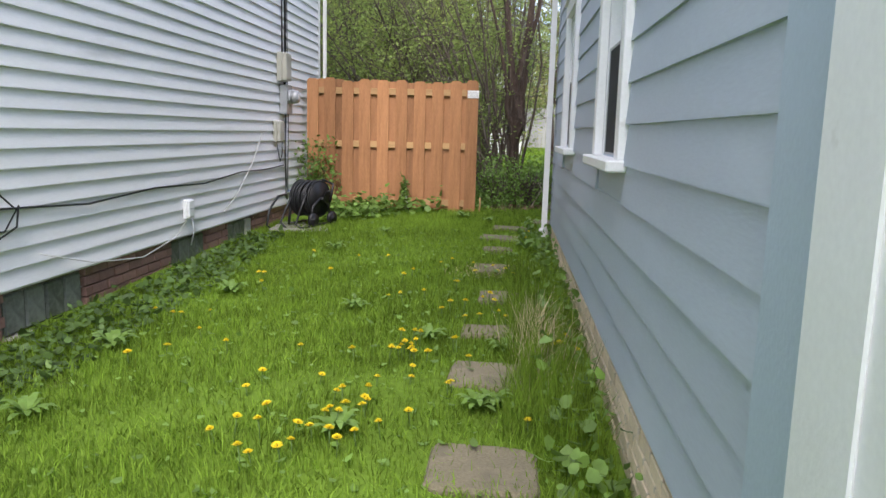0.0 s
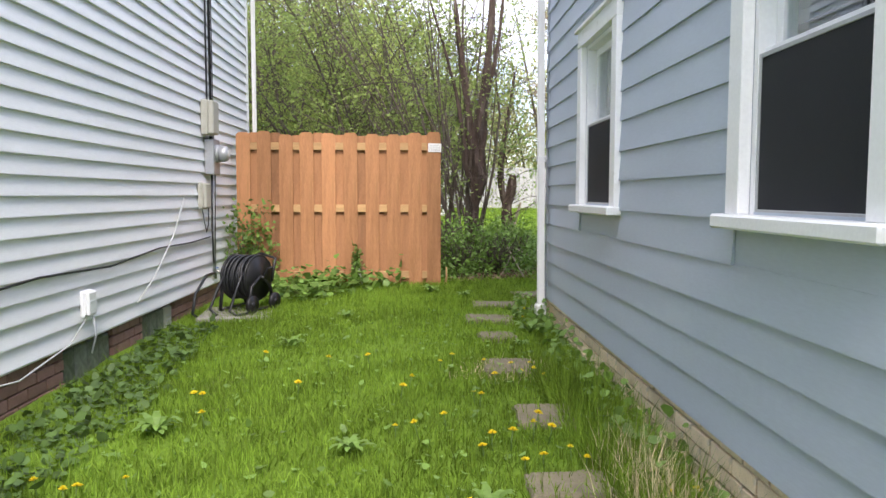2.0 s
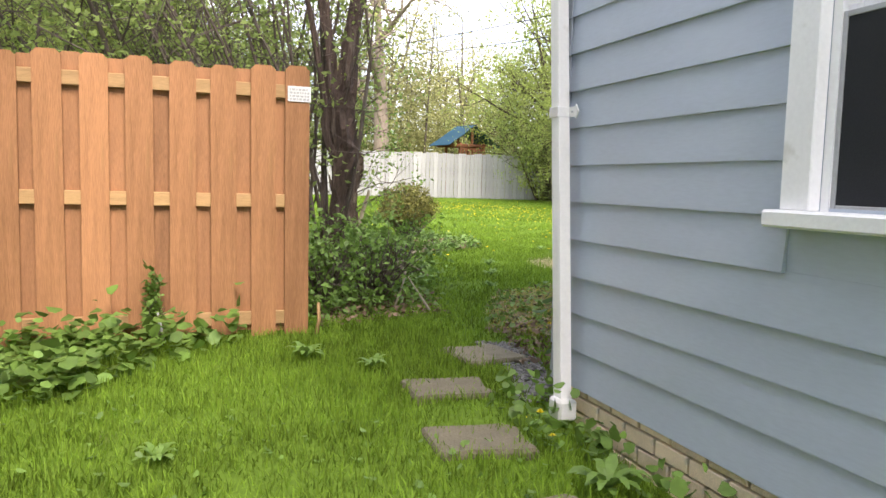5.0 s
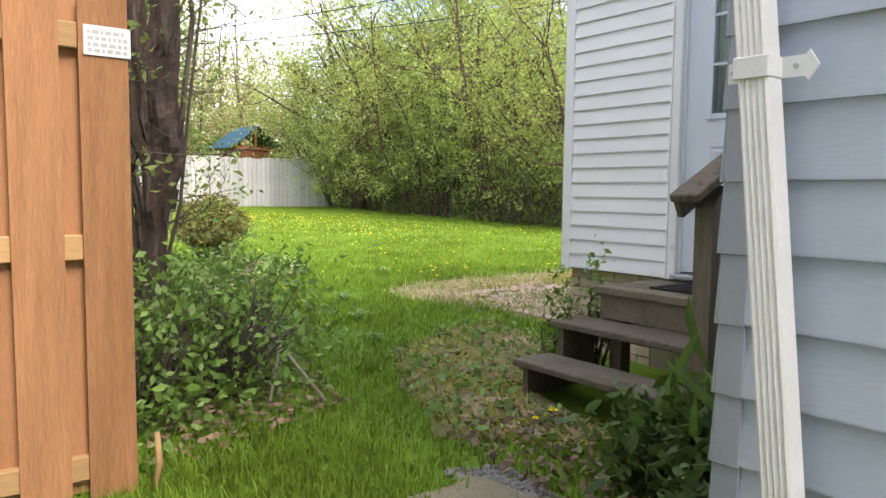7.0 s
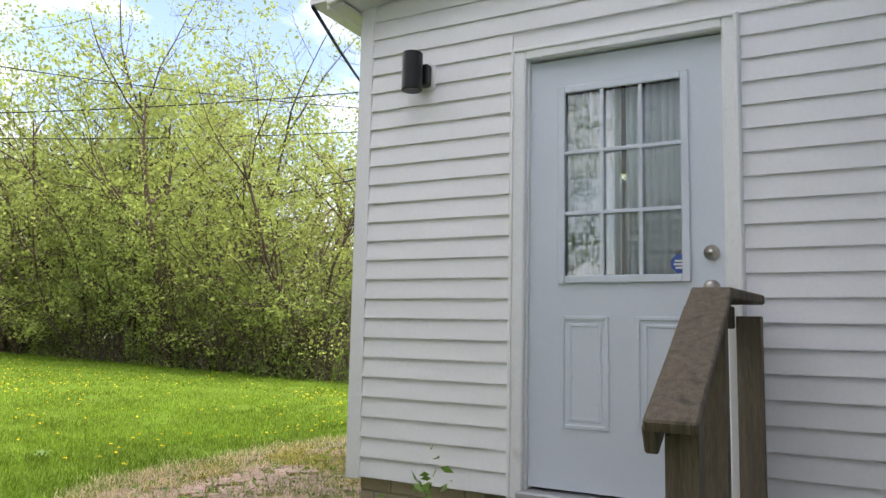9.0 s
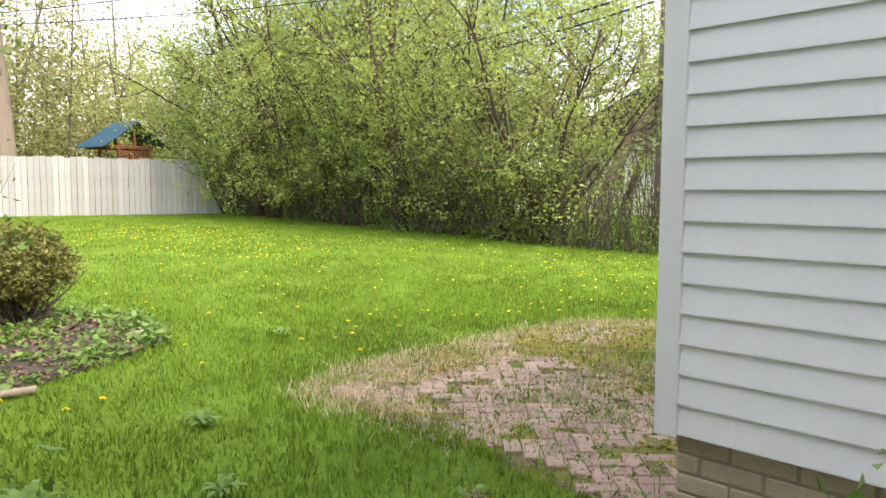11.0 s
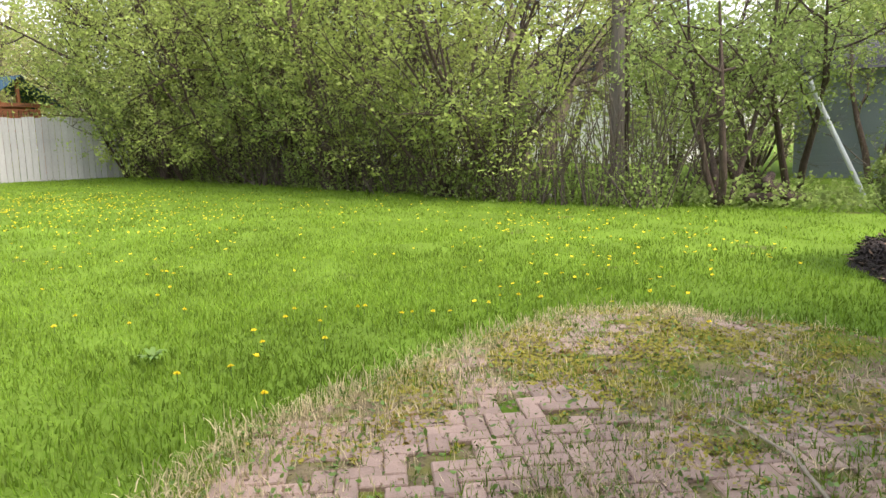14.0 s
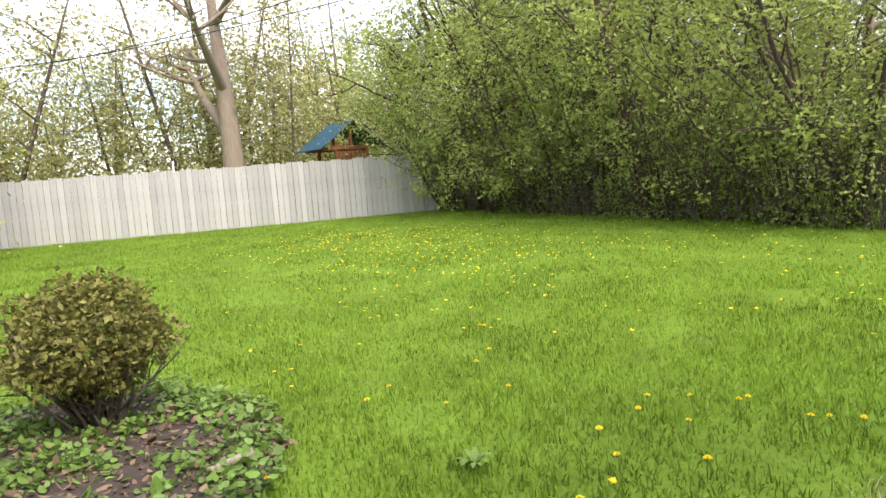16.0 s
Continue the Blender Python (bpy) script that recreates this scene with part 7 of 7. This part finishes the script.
for x, y, sx, sy, n in clusters:
    for i in range(n):
        px, py = x + rngd.gauss(0, sx * 0.6), y + rngd.gauss(0, sy * 0.6)
        s = rngd.uniform(0.85, 1.35)
        m = pose(px, py, ground_height(px, py), rngd.uniform(-12, 12), rngd.uniform(-12, 12), rngd.uniform(0, 360)) @ Matrix.Diagonal((s, s, rngd.uniform(0.7, 1.15), 1))
        if first is None:
            first = dandelion((px, py, ground_height(px, py)))
        else:
            copy_thing(first, m)


def far_dandelions():
    rng = np.random.default_rng(31)
    xy = [np.column_stack([rng.normal(cx, sx, n), rng.normal(cy, sy, n)]) for cx, cy, sx, sy, n in
          ((7.6, 19.5, 1.5, 2.0, 560), (8.5, 15, 1.8, 1.6, 160), (11.3, 9.6, 0.9, 0.7, 60), (9.8, 8.0, 1.6, 1.2, 60), (12, 13, 1.3, 3, 60), (9, 6.2, 1.2, 0.7, 50), (6.0, 13, 2.0, 2, 60))]
    a = np.concatenate(xy)
    a = a[(a[:, 0] < 13.8) & (a[:, 1] < 27)]
    c = np.column_stack([a, ground_heights(a[:, 0], a[:, 1]) + 0.09])
    pts = []
    for k in range(5):
        t = rng.uniform(0, 6.28, len(c))
        u = np.column_stack([np.cos(t), np.sin(t), rng.uniform(-0.1, 0.5, len(c))]) * 0.026
        v = np.column_stack([-np.sin(t), np.cos(t), np.zeros(len(c))]) * 0.017
        pts.append(np.stack([c - u * 0.7, c + v, c + u, c - v], axis=1))
    tagged(put("lawn_dandelions", quads("lawn_dandelions", np.concatenate(pts), M_DANDELION, 4)), "countless yellow dandelions scattered over a lawn", "dandelions", kind="stuff")


far_dandelions()


# ---- grass ----
def blades(name, xy, rng, h, w, mat, label, seg=2, hv=0.35, lean=0.5):
    n = len(xy)
    z = ground_heights(xy[:, 0], xy[:, 1]) - 0.005
    b = np.column_stack([xy, z])
    a = rng.uniform(0, 2 * np.pi, n)
    s = np.column_stack([np.cos(a), np.sin(a), np.zeros(n)]) * (w / 2) * rng.uniform(0.7, 1.4, n)[:, None]
    a2 = rng.uniform(0, 2 * np.pi, n)
    L = h * (1 + hv * rng.normal(size=n)).clip(0.35, 2.2)
    k = lean * np.abs(rng.normal(0, 1, n)).clip(0, 1.8)
    d = np.column_stack([np.cos(a2) * k, np.sin(a2) * k, np.ones(n)])
    d /= np.linalg.norm(d, axis=1)[:, None]
    m = b + d * (L * 0.55)[:, None]
    d2 = d + np.column_stack([np.cos(a2) * k, np.sin(a2) * k, -0.35 * k])
    d2 /= np.linalg.norm(d2, axis=1)[:, None]
    tip = m + d2 * (L * 0.5)[:, None]
    if seg == 1:
        me = quads(name, np.stack([b - s, b + s, tip], axis=1), mat, 3)
    else:
        me = bpy.data.meshes.new(name)
        v = np.stack([b - s, b + s, m + s * 0.8, m - s * 0.8, tip], axis=1).reshape(-1, 3)
        me.vertices.add(n * 5)
        me.vertices.foreach_set("co", v.astype(np.float32).ravel())
        o = (np.arange(n) * 5)[:, None]
        me.loops.add(n * 7)
        me.loops.foreach_set("vertex_index", (o + np.array([[0, 1, 2, 3, 3, 2, 4]])).astype(np.int32).ravel())
        me.polygons.add(n * 2)
        me.polygons.foreach_set("loop_start", ((np.arange(n) * 7)[:, None] + np.array([[0, 4]])).astype(np.int32).ravel())
        me.materials.append(mat)
        me.update(calc_edges=True)
    ob = put(name, me)
    return tagged(ob, label, "grass", kind="stuff")


def lawn_points(rng, n, x0, x1, y0, y1):
    p = np.column_stack([rng.uniform(x0, x1, n), rng.uniform(y0, y1, n)])
    x, y = p[:, 0], p[:, 1]
    keep = ~((x > -0.02) & (y < 0.15)) & ~(x < WX + 0.02) & ~((x > 0.95) & (x < AX + 0.1) & (y > 0.8) & (y < 2.15)) & ~((x > AX - 0.02) & (y < 2.84)) & ~((y > 0.75) & (y < 2.0) & (x < -2.9))
    for poly, soft in ((PATIO, 0.05), (PATH_ZONE, 0.12), (BED, 0.15), (MULCH, 0.03), (GRAVEL, 0.04)):
        keep &= ~(inside(poly, x, y) & (near_edge(poly, x, y) > np.abs(rng.normal(0, soft, n))))
    for sx, sy, w, d in STONES:
        keep &= ~((np.abs(x - sx) < w * 0.47 - np.abs(rng.normal(0, 0.06, n))) & (np.abs(y - sy) < d * 0.47 - np.abs(rng.normal(0, 0.06, n))))
    keep &= ~((np.hypot(x + 0.5, y - 3.2) < 0.8))
    return p[keep]


def grass():
    rng = np.random.default_rng(41)
    p = lawn_points(rng, 140000, -3.46, 0.0, -8.6, 2.2)
    blades("side_lawn_grass", p, rng, 0.058, 0.0055, M_GRASS, "lush green grass of a narrow side yard", 2)
    tall = lawn_points(rng, 5200, -0.5, -0.05, -5.6, -2.2)
    blades("tall_grass", tall, rng, 0.2, 0.004, M_GRASS, "taller wispy grass along a foundation", 2, 0.3, 0.45)
    p = lawn_points(rng, 290000, -1.0, 10.5, 0.2, 14.0)
    fade = lambda p: np.clip(1.25 - np.maximum((p[:, 1] - 6.5) / 6.5, (p[:, 0] - 5.0) / 5.0), 0, 1) * np.clip((p[:, 0] + 1.4) / 1.0, 0, 1)
    p = p[rng.uniform(0, 1, len(p)) < fade(p)]
    blades("back_lawn_grass", p, rng, 0.05, 0.008, M_GRASS, "green lawn grass of a back yard", 2)
    p = lawn_points(rng, 290000, -9.0, 16.0, 2.2, 30.5)
    p = p[rng.uniform(0, 1, len(p)) > fade(p) * 0.9]
    blades("far_lawn_grass", p, rng, 0.05, 0.015, M_GRASS, "green lawn grass far back in a yard", 1)
    n = 170000
    q = np.column_stack([rng.uniform(0.2, 7.3, n), rng.uniform(1.0, 6.6, n)])
    e = near_edge(PATIO, q[:, 0], q[:, 1])
    ins = inside(PATIO, q[:, 0], q[:, 1])
    front = (q[:, 1] > 4.2)
    pr = np.where(ins, np.exp(-(e / 0.27) ** 2) * np.where(q[:, 1] > 4.9, 1.5, 0.3) + 0.03, np.exp(-(e / 0.14) ** 2) * np.where(q[:, 1] > 5.2, 0.9, 0.2)) * front + np.where(inside(PATH_ZONE, q[:, 0], q[:, 1]), 0.04, 0) + np.where(ins & ~front, 0.03, 0)
    clump = np.array([max(0.0, 0.35 + 1.5 * noise.noise(Vector((x * 1.9, y * 1.9, 11)))) for x, y in q])
    pr = pr + np.where(ins & (e > 0.2), 0.5 * np.where(clump > 0.3, clump, 0), 0)
    q = q[rng.uniform(0, 1, n) < pr]
    q = q[~((q[:, 0] > AX - 0.02) & (q[:, 1] < 2.84)) & ~((q[:, 0] > 1.05) & (q[:, 1] < 2.15))]
    blades("straw_grass", q, rng, 0.068, 0.006, M_DRY_GRASS, "dry straw-coloured grass round an old brick patio", 2, 0.4, 0.8)
    q = np.column_stack([rng.normal(-0.3, 0.08, 420), rng.normal(-4.25, 0.3, 420)])
    blades("wispy_grass", q, rng, 0.24, 0.003, M_DRY_GRASS, "brown wispy seed grass beside a foundation", 2, 0.3, 0.35)
    q = np.column_stack([rng.normal(-0.6, 0.16, 1500), rng.normal(-2.1, 0.12, 1500)])
    blades("straw_tuft", q, rng, 0.05, 0.004, M_DRY_GRASS, "dry straw lying on a stepping stone", 2, 0.4, 3.0)
    n = 110000
    q = np.column_stack([rng.uniform(2.3, 7, n), rng.uniform(2.9, 6.2, n)])
    q = q[inside(PATIO, q[:, 0], q[:, 1])]
    dens = np.array([max(0.08, 0.28 + 1.4 * noise.noise(Vector((x * 1.6, y * 1.6, 4))) + 0.5 * noise.noise(Vector((x * 5, y * 5, 1)))) for x, y in q])
    blades("joint_grass", q[rng.uniform(0, 1, len(q)) < dens], rng, 0.055, 0.006, M_GRASS, "short green grass in paver joints", 2, 0.45, 0.7)


grass()

# ---- twigs ----
for pts, lab in [([(-0.15, 2.55, 0.05), (0.0, 2.75, 0.3), (-0.05, 2.9, 0.42)], ""), ([(0.12, 2.45, 0.03), (0.02, 2.7, 0.25), (-0.06, 2.88, 0.40)], ""), ([(0.35, 3.2, 0.22), (0.05, 3.0, 0.38), (-0.3, 2.95, 0.35)], ""),
                 ([(2.6, 8.3, 0.06), (2.85, 8.42, 0.07)], ""), ([(4.0, 3.5, 0.05), (4.6, 3.9, 0.06), (4.9, 4.3, 0.05)], ""), ([(1.0, 7.1, 0.04), (1.5, 7.0, 0.05)], "")]:
    tagged(tube("fallen_branch", pts, [0.010] + [0.008] * (len(pts) - 2) + [0.004] if len(pts) > 2 else 0.03, M_TWIG, None, 6), "dry pale fallen branch lying in weeds", "branch", "fallen branches")

# ---- pavers ----
def pavers():
    patio = put("pavement_patio", mesh("pavement_patio", [(3, 4, -0.02), (6, 4, -0.02), (6, 5, -0.02)], [(0, 1, 2)], M_PATIO_SOIL))
    tagged(patio, "old faded brick pavers in a herringbone pattern, overgrown with moss and grass", "patio", kind="structure")
    bm = box((-0.098, -0.048, 0), (0.098, 0.048, 0.05), 0.006)
    me = bpy.data.meshes.new("paver")
    bm.to_mesh(me)
    v0 = np.array([tuple(v.co) for v in bm.verts])
    f0 = [tuple(v.index for v in f.verts) for f in bm.faces]
    bm.free()
    me.materials.append(M_PAVER)
    rng = random.Random(4)
    found = []
    ca, sa = math.cos(radians(45)), math.sin(radians(45))
    for i in range(-70, 90):
        for j in range(-70, 90):
            k = (i - j) % 4
            if k == 0:
                u, v, turn = (i + 1) * 0.1, (j + 0.5) * 0.1, 0
            elif k == 3:
                u, v, turn = (i + 0.5) * 0.1, (j + 1) * 0.1, 90
            else:
                continue
            x, y = 4.4 + ca * u - sa * v, 4.4 + sa * u + ca * v
            found.append((x, y, turn + 45))
    xs, ys = np.array([f[0] for f in found]), np.array([f[1] for f in found])
    ok = (inside(PATIO, xs, ys) & (near_edge(PATIO, xs, ys) > 0.1)) | (inside(PATH_ZONE, xs, ys) & (near_edge(PATH_ZONE, xs, ys) > 0.12))
    vs, fs, count = [], [], 0
    for (x, y, r), good in zip(found, ok):
        if not good or rng.random() < 0.15:
            continue
        sink = 0.018 * noise.noise(Vector((x * 1.1, y * 1.1, 5))) - 0.004
        z = ground_height(x, y) - 0.0165 + sink + rng.uniform(-0.003, 0.003)
        if y < 4.0 and x < 2.6:
            z -= 0.016
        m = pose(x, y, z, rng.uniform(-1.5, 1.5), rng.uniform(-1.5, 1.5), r + rng.uniform(-2, 2))
        if count < 300 and x < 4.7 and y > 2.9:
            put("paver", me, patio, m)
            count += 1
        else:
            o = len(vs)
            vs += [m @ Vector(v) for v in v0]
            fs += [tuple(i + o for i in f) for f in f0]
    tagged(put("paver_rest", mesh("paver_rest", vs, fs, M_PAVER_REST), patio), kind="stuff")


pavers()

# ---- bricks ----
W_HOLES = [(a, b, -0.27, 0.1) for a, b in BASEMENT]
brick_wall(found_w, M_RED_BRICK, "y", WX - 0.022, 1, -7.9, 2.82, -0.27, 0.115, W_HOLES)
brick_wall(found_g, M_TAN_BRICK, "y", 0.006, -1, -7.35, 0.08, -0.26, 0.135)
brick_wall(found_a, M_GREY_TAN_BRICK, "y", AX + 0.043, -1, 2.05, 2.765, -0.1, 0.595, height=0.058)
brick_wall(found_a, M_GREY_TAN_BRICK, "x", 2.767, 1, 2.33, 4.4, -0.05, 0.595, height=0.058)
